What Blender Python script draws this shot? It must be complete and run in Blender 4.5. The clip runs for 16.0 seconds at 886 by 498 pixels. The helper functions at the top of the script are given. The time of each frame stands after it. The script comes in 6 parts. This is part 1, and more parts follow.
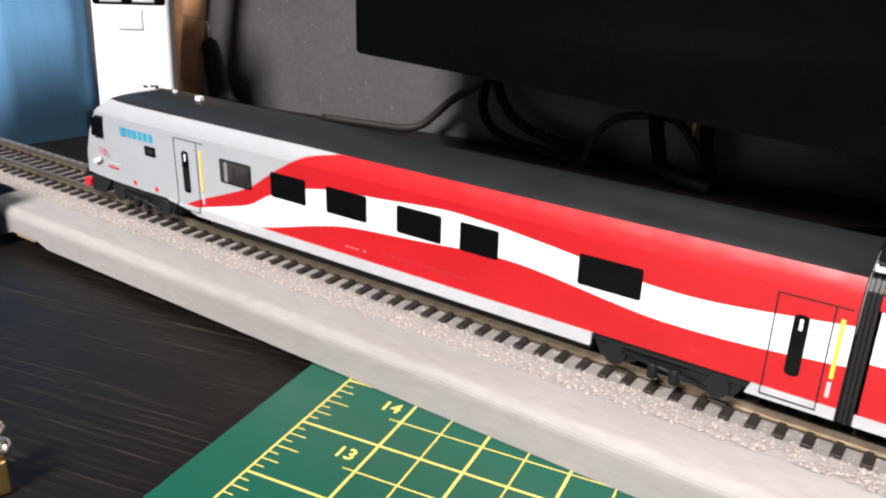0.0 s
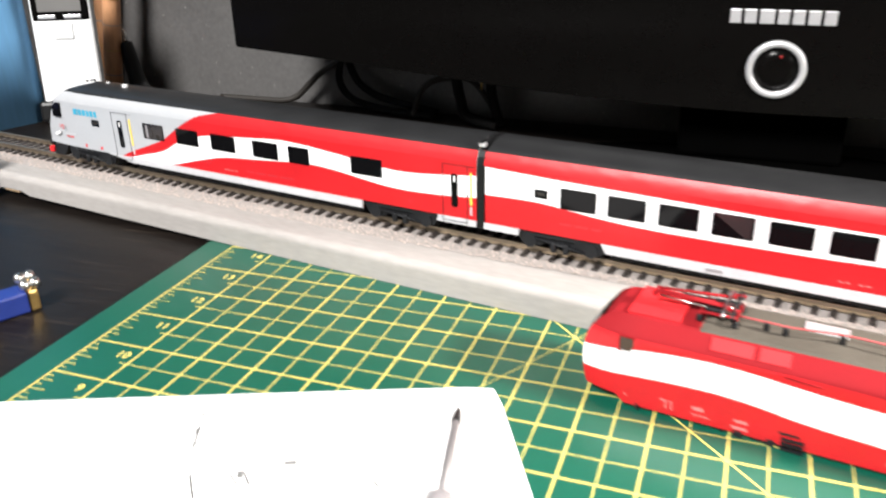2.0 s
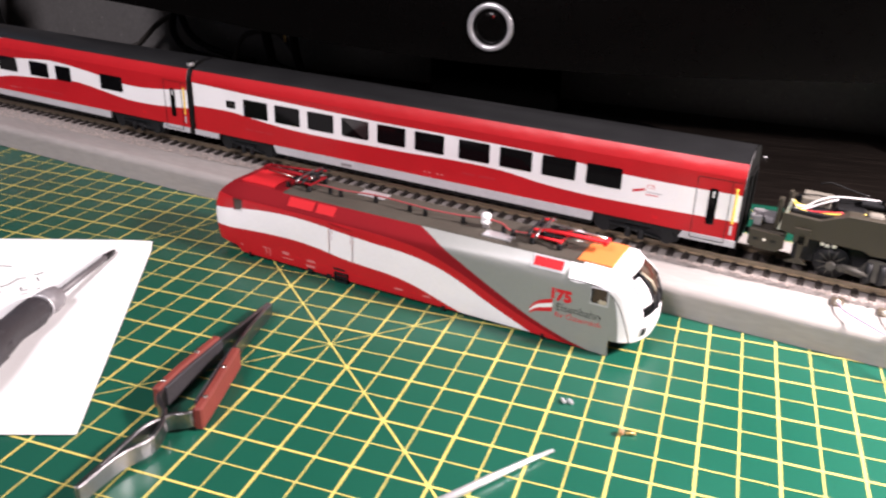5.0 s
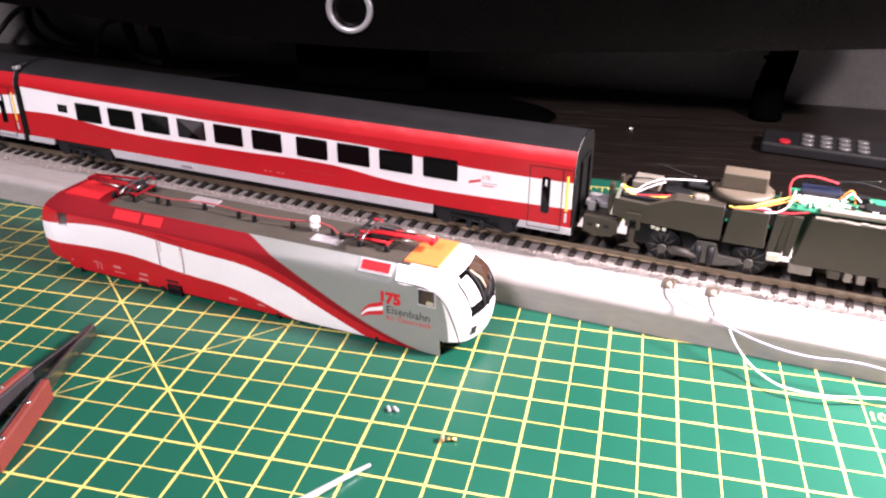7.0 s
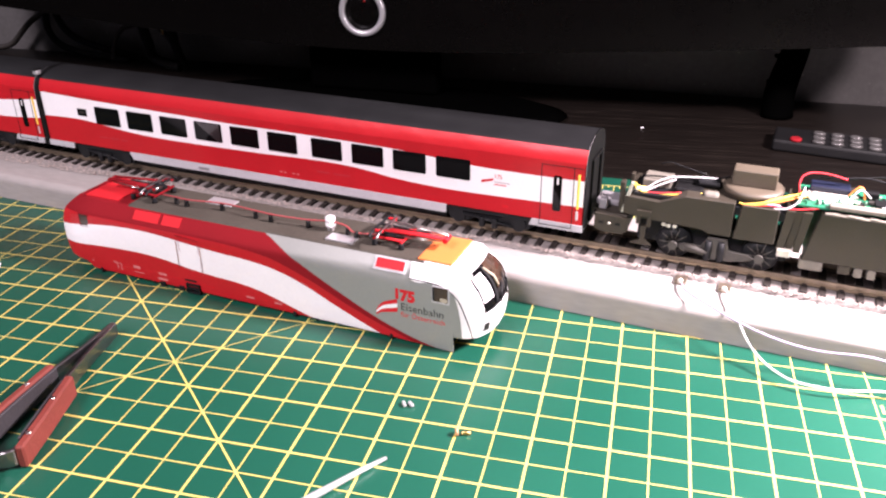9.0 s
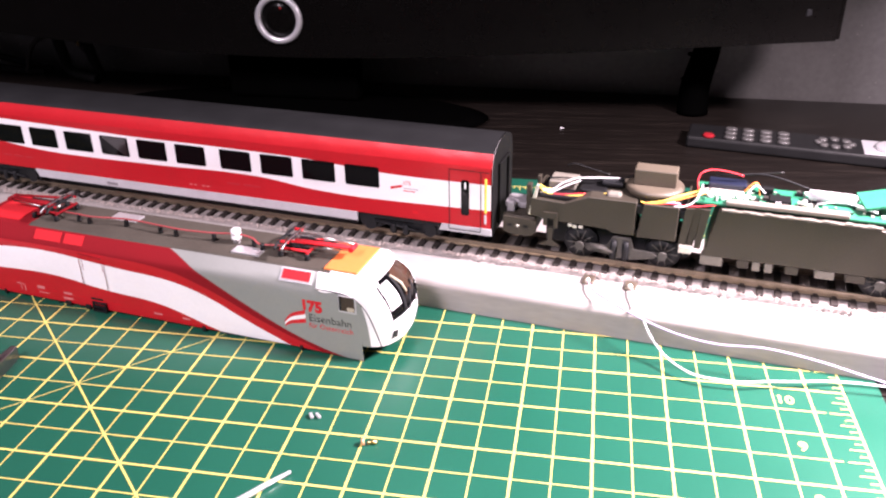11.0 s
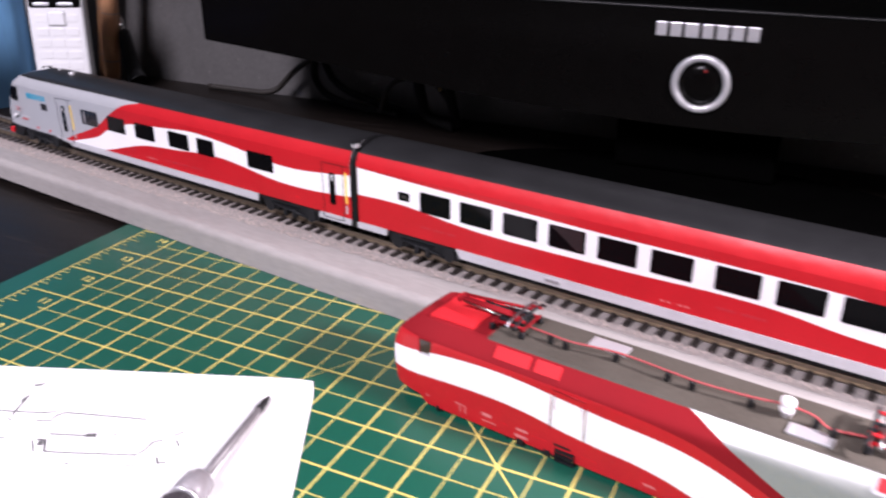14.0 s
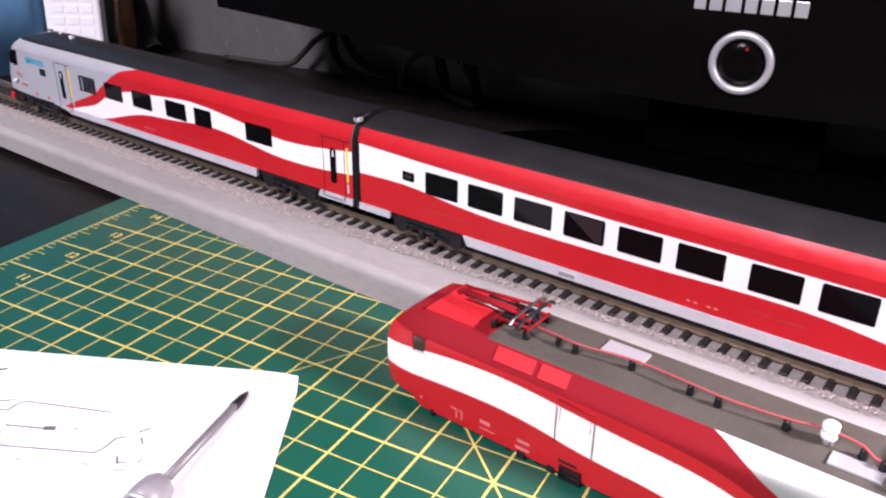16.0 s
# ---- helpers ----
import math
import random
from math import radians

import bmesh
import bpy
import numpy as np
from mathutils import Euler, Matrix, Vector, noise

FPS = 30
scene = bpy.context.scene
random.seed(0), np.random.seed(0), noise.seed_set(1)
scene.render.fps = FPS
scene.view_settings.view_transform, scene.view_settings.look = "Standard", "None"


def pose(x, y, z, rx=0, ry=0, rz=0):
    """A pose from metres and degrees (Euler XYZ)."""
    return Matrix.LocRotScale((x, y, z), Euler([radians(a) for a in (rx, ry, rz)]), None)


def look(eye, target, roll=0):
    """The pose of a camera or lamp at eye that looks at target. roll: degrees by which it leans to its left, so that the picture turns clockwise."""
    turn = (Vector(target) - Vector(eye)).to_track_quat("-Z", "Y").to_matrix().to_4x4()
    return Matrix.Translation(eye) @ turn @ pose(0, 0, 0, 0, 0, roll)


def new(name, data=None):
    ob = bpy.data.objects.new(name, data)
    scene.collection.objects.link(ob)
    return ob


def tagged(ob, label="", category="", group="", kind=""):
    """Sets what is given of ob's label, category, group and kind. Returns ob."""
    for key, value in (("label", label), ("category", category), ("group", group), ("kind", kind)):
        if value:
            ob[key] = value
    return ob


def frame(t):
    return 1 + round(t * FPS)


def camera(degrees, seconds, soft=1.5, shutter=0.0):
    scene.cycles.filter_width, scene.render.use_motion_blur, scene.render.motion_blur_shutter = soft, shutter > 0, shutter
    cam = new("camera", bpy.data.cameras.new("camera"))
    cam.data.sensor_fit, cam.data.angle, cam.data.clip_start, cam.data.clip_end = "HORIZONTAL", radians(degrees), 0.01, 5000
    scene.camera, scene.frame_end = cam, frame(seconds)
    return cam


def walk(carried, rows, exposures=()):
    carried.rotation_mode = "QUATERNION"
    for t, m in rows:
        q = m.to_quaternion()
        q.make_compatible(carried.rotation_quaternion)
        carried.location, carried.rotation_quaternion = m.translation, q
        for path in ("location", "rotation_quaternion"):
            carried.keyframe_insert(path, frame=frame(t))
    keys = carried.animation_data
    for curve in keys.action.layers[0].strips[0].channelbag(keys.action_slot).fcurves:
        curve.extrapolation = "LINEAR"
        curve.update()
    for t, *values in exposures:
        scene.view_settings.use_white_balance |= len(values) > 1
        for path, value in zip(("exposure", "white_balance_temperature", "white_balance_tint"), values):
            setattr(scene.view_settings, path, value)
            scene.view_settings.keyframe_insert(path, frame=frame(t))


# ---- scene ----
cam = camera(56.0, 16.0, soft=2.2, shutter=0.5)
PATH = [
    (0, (0.095, 0.181, 0.138), (-0.949, 1.709, -0.622), 1.5),
    (0.5, (0.106, 0.173, 0.144), (-0.96, 1.685, -0.617), 0.1),
    (1, (0.145, 0.138, 0.157), (-0.89, 1.654, -0.636), -0.1),
    (1.5, (0.194, 0.091, 0.167), (-0.779, 1.649, -0.625), -0.9),
    (2, (0.241, 0.056, 0.175), (-0.666, 1.643, -0.637), -1.4),
    (2.5, (0.281, 0.019, 0.183), (-0.619, 1.598, -0.653), -0.8),
    (3, (0.313, 0.009, 0.185), (-0.604, 1.563, -0.677), 0.3),
    (3.5, (0.344, 0.007, 0.188), (-0.529, 1.571, -0.702), 0.6),
    (4, (0.37, 0.018, 0.19), (-0.476, 1.586, -0.72), -0.1),
    (4.5, (0.393, 0.024, 0.186), (-0.433, 1.612, -0.705), 0.9),
    (4.7, (0.405, 0.026, 0.17), (-0.436, 1.64, -0.66), 1.8),
    (7, (0.452, 0.06, 0.181), (-0.22, 1.712, -0.725), 0.4),
    (7.5, (0.453, 0.061, 0.181), (-0.236, 1.712, -0.712), -0.2),
    (8, (0.453, 0.061, 0.182), (-0.243, 1.704, -0.72), -0.4),
    (8.5, (0.453, 0.057, 0.183), (-0.249, 1.698, -0.72), -0.4),
    (9, (0.454, 0.055, 0.182), (-0.248, 1.697, -0.72), -0.4),
    (9.5, (0.46, 0.061, 0.179), (-0.211, 1.716, -0.722), -0.5),
    (9.7, (0.466, 0.062, 0.183), (-0.168, 1.726, -0.727), -0.4),
    (11.8, (0.47, 0.062, 0.184), (-0.12, 1.757, -0.7), -0.7),
    (12, (0.462, 0.06, 0.183), (-0.155, 1.75, -0.69), -0.8),
    (12.5, (0.429, 0.061, 0.184), (-0.345, 1.708, -0.646), -0.7),
    (13, (0.391, 0.07, 0.182), (-0.484, 1.678, -0.623), -0.1),
    (13.5, (0.362, 0.074, 0.183), (-0.594, 1.644, -0.606), -0.4),
    (14, (0.325, 0.098, 0.18), (-0.725, 1.589, -0.64), -0.2),
    (14.5, (0.309, 0.117, 0.177), (-0.856, 1.528, -0.628), -0.0),
    (15, (0.312, 0.122, 0.174), (-0.853, 1.528, -0.642), 0.1),
    (15.5, (0.315, 0.126, 0.171), (-0.818, 1.546, -0.665), 0.1),
    (16, (0.316, 0.128, 0.168), (-0.783, 1.563, -0.69), 0.6),
]
EXPOSURES = [(0.0, 0.72, 6480, 10), (1.0, 0.79, 6480, 10), (1.5, 0.98, 6480, 7), (2.5, 0.76, 6500, 8), (3.0, 0.40, 6500, 10), (3.5, -0.05, 6480, 14), (4.0, -0.32, 6600, 16), (4.5, -0.44, 6550, 19), (7.0, -0.16, 6430, 29), (8.5, -0.16, 6450, 30), (9.7, -0.14, 6420, 34), (12.0, -0.12, 6370, 36), (13.5, 0.06, 6120, 29), (14.0, 0.12, 6060, 27), (14.5, 0.16, 6050, 26), (15.0, 0.16, 6050, 26), (16.0, 0.14, 6080, 28)]
walk(cam, [(t, look(eye, target, roll)) for t, eye, target, roll in PATH], EXPOSURES)

# ---- light ----
world = bpy.data.worlds.new("room_air")
scene.world = world
world.use_nodes = True
world.node_tree.nodes["Background"].inputs[0].default_value = (1.0, 0.96, 0.92, 1)
world.node_tree.nodes["Background"].inputs[1].default_value = 0.03


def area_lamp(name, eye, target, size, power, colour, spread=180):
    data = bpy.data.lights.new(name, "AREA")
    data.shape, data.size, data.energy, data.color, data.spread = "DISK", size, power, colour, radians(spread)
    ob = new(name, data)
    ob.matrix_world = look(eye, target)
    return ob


area_lamp("desk_lamp_light", (0.71, 0.378, 0.31), (0.68, 0.29, 0.0), 0.09, 15.5, (1.0, 0.925, 0.87), 146)
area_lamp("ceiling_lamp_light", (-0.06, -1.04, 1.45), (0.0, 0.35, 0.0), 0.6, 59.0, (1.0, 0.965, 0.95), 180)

# ---- materials ----
def material(name, col, rough=0.5, metal=0.0, var=0.12, grain=900.0, bump=0.05, coat=0.0, coat_rough=0.08, spec=0.5, stretch=(1, 1, 1), turn=0.0, wear=60.0):
    m = bpy.data.materials.new(name)
    m.use_nodes = True
    nt = m.node_tree
    p = nt.nodes["Principled BSDF"]
    p.inputs["Roughness"].default_value = rough
    p.inputs["Metallic"].default_value = metal
    p.inputs["Coat Weight"].default_value = coat
    p.inputs["Coat Roughness"].default_value = coat_rough
    p.inputs["Specular IOR Level"].default_value = spec
    geo = nt.nodes.new("ShaderNodeNewGeometry")
    mp = nt.nodes.new("ShaderNodeMapping")
    mp.vector_type = "TEXTURE"
    mp.inputs["Scale"].default_value = [1 / s for s in stretch]
    mp.inputs["Rotation"].default_value = (0, 0, turn)
    nt.links.new(geo.outputs["Position"], mp.inputs[0])
    fine = nt.nodes.new("ShaderNodeTexNoise")
    fine.inputs["Scale"].default_value, fine.inputs["Detail"].default_value = grain, 4
    big = nt.nodes.new("ShaderNodeTexNoise")
    big.inputs["Scale"].default_value, big.inputs["Detail"].default_value = wear, 3
    nt.links.new(mp.outputs[0], fine.inputs["Vector"])
    nt.links.new(mp.outputs[0], big.inputs["Vector"])
    mix = nt.nodes.new("ShaderNodeMath")
    mix.operation = "ADD"
    nt.links.new(fine.outputs["Fac"], mix.inputs[0])
    nt.links.new(big.outputs["Fac"], mix.inputs[1])
    half = nt.nodes.new("ShaderNodeMath")
    half.operation = "MULTIPLY"
    half.inputs[1].default_value = 0.5
    nt.links.new(mix.outputs[0], half.inputs[0])
    ramp = nt.nodes.new("ShaderNodeValToRGB")
    ramp.color_ramp.elements[0].position, ramp.color_ramp.elements[1].position = 0.3, 0.7
    ramp.color_ramp.elements[0].color = (*[c * (1 - var) for c in col], 1)
    ramp.color_ramp.elements[1].color = (*[min(1, c * (1 + var)) for c in col], 1)
    nt.links.new(half.outputs[0], ramp.inputs[0])
    nt.links.new(ramp.outputs[0], p.inputs["Base Color"])
    rr = nt.nodes.new("ShaderNodeMapRange")
    rr.inputs["To Min"].default_value, rr.inputs["To Max"].default_value = rough * 0.8, min(1, rough * 1.2)
    nt.links.new(big.outputs["Fac"], rr.inputs["Value"])
    nt.links.new(rr.outputs[0], p.inputs["Roughness"])
    if bump:
        b = nt.nodes.new("ShaderNodeBump")
        b.inputs["Strength"].default_value, b.inputs["Distance"].default_value = bump, 0.0006
        nt.links.new(fine.outputs["Fac"], b.inputs["Height"])
        nt.links.new(b.outputs[0], p.inputs["Normal"])
    return m


def wavy(m, scale, depth, stretch=(1, 1, 1)):
    """Slow unevenness of moulded plastic, which breaks up the reflections."""
    nt = m.node_tree
    geo = nt.nodes["Geometry"]
    mp = nt.nodes.new("ShaderNodeMapping")
    mp.inputs["Scale"].default_value = stretch
    nt.links.new(geo.outputs["Position"], mp.inputs[0])
    tex = nt.nodes.new("ShaderNodeTexNoise")
    tex.inputs["Scale"].default_value, tex.inputs["Detail"].default_value = scale, 2
    nt.links.new(mp.outputs[0], tex.inputs["Vector"])
    b = nt.nodes.new("ShaderNodeBump")
    b.inputs["Strength"].default_value, b.inputs["Distance"].default_value = 1.0, depth
    nt.links.new(tex.outputs["Fac"], b.inputs["Height"])
    p = nt.nodes["Principled BSDF"]
    nt.links.new(b.outputs[0], p.inputs["Coat Normal"])
    for old in [n for n in nt.nodes if n.bl_idname == "ShaderNodeBump" and n != b]:
        nt.links.new(b.outputs[0], old.inputs["Normal"])


RED = (0.450, 0.0099, 0.0144)
m_red = material("red_paint", RED, 0.5, var=0.10, bump=0.02, coat=0.35, coat_rough=0.32, spec=0.15)
m_dark_red = material("dark_red_paint", (0.225, 0.011, 0.015), 0.7, var=0.06, bump=0.02, spec=0.06)
m_light_red = material("light_red_paint", (0.56, 0.022, 0.027), 0.55, var=0.08, bump=0.02, spec=0.1)
m_white = material("white_paint", (0.84, 0.83, 0.845), 0.46, var=0.04, bump=0.02, coat=0.6, coat_rough=0.16)
m_grey = material("silver_grey_paint", (0.36, 0.37, 0.39), 0.38, var=0.05, bump=0.02, coat=0.15)
for m_paint in (m_red, m_white, m_grey):
    wavy(m_paint, 50, 0.0006, (1, 1, 1.6))
m_loco_grey = material("loco_grey_paint", (0.235, 0.25, 0.235), 0.34, var=0.05, bump=0.02, coat=0.3, coat_rough=0.24)
m_skirt = material("pale_grey_skirt", (0.44, 0.44, 0.46), 0.45, var=0.10, bump=0.05, wear=120)
m_roof = material("dark_grey_roof", (0.0125, 0.0128, 0.0138), 0.5, var=0.18, bump=0.06, coat=0.28, coat_rough=0.3, spec=0.2)
m_loco_roof = material("brown_grey_roof", (0.066, 0.058, 0.047), 0.72, var=0.18, bump=0.12, spec=0.25)
m_orange = material("orange_paint", (0.72, 0.20, 0.05), 0.5, var=0.08, bump=0.03)
m_black = material("black_plastic", (0.007, 0.007, 0.0075), 0.42, var=0.2, bump=0.05, spec=0.3)
m_rubber = material("black_rubber", (0.0032, 0.0032, 0.0032), 0.7, var=0.2, bump=0.1, spec=0.2)
m_matt_black = material("matt_black", (0.0008, 0.0008, 0.0008), 0.9, var=0.2, bump=0.0, spec=0.0)
m_glass = material("dark_window_glass", (0.003, 0.003, 0.0035), 0.07, var=0.1, bump=0.0, spec=0.12)
m_pale_glass = material("pale_reflecting_glass", (0.022, 0.019, 0.020), 0.12, var=0.1, bump=0.0)
m_smoky = material("smoky_brown_glass", (0.045, 0.026, 0.018), 0.12, var=0.3, grain=400, bump=0.0, wear=250)
m_bogie = material("bogie_black", (0.010, 0.0105, 0.012), 0.5, var=0.25, bump=0.15, spec=0.22)
m_steel = material("bright_steel", (0.60, 0.59, 0.57), 0.28, metal=1.0, var=0.12, bump=0.05)
m_rail = material("weathered_rail", (0.36, 0.30, 0.23), 0.42, metal=0.9, var=0.2, bump=0.1)
m_sleeper = material("brown_sleeper", (0.021, 0.0155, 0.013), 0.65, var=0.25, bump=0.2)
m_ballast = material("pink_grey_ballast", (0.37, 0.315, 0.285), 0.9, var=0.4, grain=1500, bump=0.6, wear=700)
m_bed = material("lilac_grey_roadbed", (0.255, 0.228, 0.215), 0.85, var=0.25, grain=1500, bump=0.4, wear=500)
m_base = material("grey_painted_board", (0.305, 0.288, 0.275), 0.66, var=0.14, grain=500, bump=0.10, stretch=(0.25, 1, 1), wear=40, spec=0.18)
m_wood_end = material("raw_wood", (0.45, 0.30, 0.17), 0.7, var=0.2, bump=0.2)
m_mat = material("green_mat", (0.0042, 0.0715, 0.0445), 0.33, var=0.12, grain=2500, bump=0.05, wear=18, spec=0.5)
m_line = material("yellow_print", (0.60, 0.505, 0.13), 0.55, var=0.15, grain=700, bump=0.0, wear=150)
m_desk = material("black_brown_wood", (0.0085, 0.0066, 0.0058), 0.42, var=0.0, grain=2000, bump=0.2, stretch=(0.02, 1, 1), turn=radians(13.5), wear=620, spec=0.16)
ramp = m_desk.node_tree.nodes["Color Ramp"].color_ramp
ramp.elements[0].position, ramp.elements[0].color = 0.40, (0.0045, 0.0034, 0.0029, 1)
ramp.elements[1].position, ramp.elements[1].color = 0.66, (0.034, 0.026, 0.021, 1)
mid = ramp.elements.new(0.57)
mid.color = (0.0090, 0.0068, 0.0058, 1)
m_tv = material("piano_black", (0.0024, 0.0022, 0.0021), 0.20, var=0.1, bump=0.0, spec=0.08)
m_screen = material("screen_glass", (0.001, 0.001, 0.001), 0.2, var=0.1, bump=0.0, spec=0.08)
m_silver = material("brushed_silver", (0.62, 0.62, 0.64), 0.35, metal=0.6, var=0.06, bump=0.03)
m_wall = material("dark_grey_leatherette", (0.088, 0.085, 0.084), 0.38, var=0.24, grain=260, bump=0.10, wear=9, spec=0.6)
m_wall_bump = m_wall.node_tree.nodes.new("ShaderNodeBump")
m_wall_bump.inputs["Strength"].default_value, m_wall_bump.inputs["Distance"].default_value = 0.7, 0.006
m_wall.node_tree.links.new(m_wall.node_tree.nodes["Noise Texture.001"].outputs["Fac"], m_wall_bump.inputs["Height"])
m_wall.node_tree.links.new(m_wall_bump.outputs[0], m_wall.node_tree.nodes["Bump"].inputs["Normal"])
nt = m_wall.node_tree
speck = nt.nodes.new("ShaderNodeTexNoise")
speck.inputs["Scale"].default_value, speck.inputs["Detail"].default_value = 330, 1
nt.links.new(nt.nodes["Mapping"].outputs[0], speck.inputs["Vector"])
speck_cut = nt.nodes.new("ShaderNodeMapRange")
speck_cut.inputs["From Min"].default_value, speck_cut.inputs["From Max"].default_value = 0.745, 0.80
speck_cut.inputs["To Max"].default_value = 0.55
nt.links.new(speck.outputs["Fac"], speck_cut.inputs["Value"])
speck_mix = nt.nodes.new("ShaderNodeMixRGB")
speck_mix.inputs[2].default_value = (0.34, 0.32, 0.30, 1)
nt.links.new(speck_cut.outputs[0], speck_mix.inputs[0])
nt.links.new(nt.nodes["Color Ramp"].outputs[0], speck_mix.inputs[1])
nt.links.new(speck_mix.outputs[0], nt.nodes["Principled BSDF"].inputs["Base Color"])
m_room = material("room_paint", (0.13, 0.126, 0.122), 0.9, var=0.08, grain=60, bump=0.05, wear=5)
m_blue = material("blue_fabric", (0.17, 0.41, 0.70), 0.7, var=0.12, grain=350, bump=0.1, stretch=(1, 1, 0.1), wear=25)
m_paper = material("white_paper", (0.86, 0.86, 0.86), 0.8, var=0.02, grain=1200, bump=0.05)
m_ink = material("grey_ink", (0.09, 0.09, 0.09), 0.8, var=0.3, bump=0.0)
m_handle = material("dark_grip", (0.035, 0.032, 0.036), 0.55, var=0.2, bump=0.25)
m_clip_blue = material("navy_block", (0.008, 0.024, 0.17), 0.45, var=0.12, bump=0.08)
m_handle_blue = material("blue_grip", (0.012, 0.055, 0.42), 0.45, var=0.1, bump=0.1)
m_collar = material("grey_collar", (0.22, 0.21, 0.22), 0.4, var=0.08, bump=0.05)
m_blade = material("dark_steel", (0.30, 0.29, 0.30), 0.32, metal=1.0, var=0.1, bump=0.05)
m_shaft = material("grey_steel", (0.15, 0.142, 0.146), 0.45, metal=0.35, var=0.1, bump=0.02)
m_fibre = material("red_fibre_grip", (0.165, 0.027, 0.018), 0.7, var=0.2, bump=0.25)
m_olive = material("olive_cast_metal", (0.044, 0.037, 0.027), 0.5, metal=0.25, var=0.18, grain=1500, bump=0.15)
m_grey_cast = material("grey_cast", (0.17, 0.155, 0.13), 0.55, var=0.12, bump=0.1)
m_pcb = material("green_circuit_board", (0.012, 0.16, 0.085), 0.4, var=0.25, grain=1600, bump=0.1)
m_solder = material("solder_and_parts", (0.62, 0.60, 0.52), 0.4, metal=0.4, var=0.15, bump=0.1)
m_brass = material("brass", (0.62, 0.43, 0.16), 0.3, metal=1.0, var=0.1, bump=0.05)
m_wire_white = material("white_wire", (0.68, 0.67, 0.69), 0.4, var=0.04, bump=0.0)
m_wire_lilac = material("lilac_wire", (0.46, 0.38, 0.56), 0.4, var=0.04, bump=0.0)
m_wire_red = material("red_wire", (0.70, 0.04, 0.05), 0.4, var=0.05, bump=0.0)
m_wire_orange = material("orange_wire", (0.80, 0.25, 0.05), 0.4, var=0.05, bump=0.0)
m_wire_yellow = material("yellow_wire", (0.80, 0.60, 0.10), 0.4, var=0.05, bump=0.0)
m_copper = material("copper_brown_lacquer", (0.60, 0.31, 0.16), 0.32, metal=0.1, var=0.2, grain=300, bump=0.05, stretch=(1, 1, 0.2))
m_phone_white = material("white_phone_plastic", (0.80, 0.80, 0.80), 0.35, var=0.02, bump=0.0)
m_navy = material("navy_plastic", (0.007, 0.010, 0.026), 0.45, var=0.15, bump=0.03)
m_key_edge = material("grey_key_edge", (0.44, 0.44, 0.45), 0.5, var=0.05, bump=0.0)
m_pencil = material("grey_print", (0.12, 0.12, 0.12), 0.8, var=0.3, bump=0.0)
m_cast_brown = material("brown_cast_cover", (0.088, 0.071, 0.051), 0.5, var=0.14, bump=0.1)
m_under = material("dusty_black_casting", (0.060, 0.055, 0.048), 0.55, var=0.3, grain=1500, bump=0.2)
m_box_blue = material("blue_card", (0.02, 0.05, 0.22), 0.4, var=0.1, bump=0.03)
m_box_cyan = material("light_blue_print", (0.06, 0.30, 0.62), 0.4, var=0.2, bump=0.0, wear=90)
m_teal_print = material("teal_print", (0.03, 0.28, 0.42), 0.5, var=0.05, bump=0.0)
m_yellow_paint = material("yellow_stripe", (0.85, 0.58, 0.08), 0.45, var=0.06, bump=0.0)
m_tan = material("tan_cable", (0.015, 0.012, 0.0095), 0.6, var=0.15, bump=0.05)


# ---- builders ----
def box(bm, x0, x1, y0, y1, z0, z1, bevel=0.0, seg=2):
    r = bmesh.ops.create_cube(bm, size=1)
    for v in r["verts"]:
        v.co = Vector((x0 + (v.co.x + 0.5) * (x1 - x0), y0 + (v.co.y + 0.5) * (y1 - y0), z0 + (v.co.z + 0.5) * (z1 - z0)))
    if bevel:
        edges = list({e for v in r["verts"] for e in v.link_edges})
        bmesh.ops.bevel(bm, geom=edges, offset=bevel, segments=seg, affect="EDGES", profile=0.5)
    return bm


def tube(bm, pts, r, seg=8, r_end=None):
    """A round bar along points, with closed ends."""
    pts = [Vector(p) for p in pts]
    rings, n = [], len(pts)
    side = None
    for i, p in enumerate(pts):
        d = (pts[min(i + 1, n - 1)] - pts[max(i - 1, 0)]).normalized()
        if side is None:
            side = d.orthogonal().normalized()
        side = (side - d * side.dot(d)).normalized()
        up = d.cross(side)
        rad = r if r_end is None else r + (r_end - r) * i / (n - 1)
        rings.append([bm.verts.new(p + (side * math.cos(a) + up * math.sin(a)) * rad) for a in [2 * math.pi * k / seg for k in range(seg)]])
    for a, b in zip(rings, rings[1:]):
        for k in range(seg):
            f = bm.faces.new((a[k], a[(k + 1) % seg], b[(k + 1) % seg], b[k]))
            f.smooth = True
    bm.faces.new(rings[0][::-1])
    bm.faces.new(rings[-1])
    return bm


def lathe(bm, profile, seg=24, m=None):
    """Turns (radius, height) pairs round the z axis."""
    rings = []
    for r, z in profile:
        rings.append([bm.verts.new((max(r, 1e-5) * math.cos(2 * math.pi * k / seg), max(r, 1e-5) * math.sin(2 * math.pi * k / seg), z)) for k in range(seg)])
    for a, b in zip(rings, rings[1:]):
        for k in range(seg):
            f = bm.faces.new((a[k], a[(k + 1) % seg], b[(k + 1) % seg], b[k]))
            f.smooth = True
    bm.faces.new(rings[0][::-1])
    bm.faces.new(rings[-1])
    if m is not None:
        bmesh.ops.transform(bm, matrix=m, verts=[v for ring in rings for v in ring])
    return bm


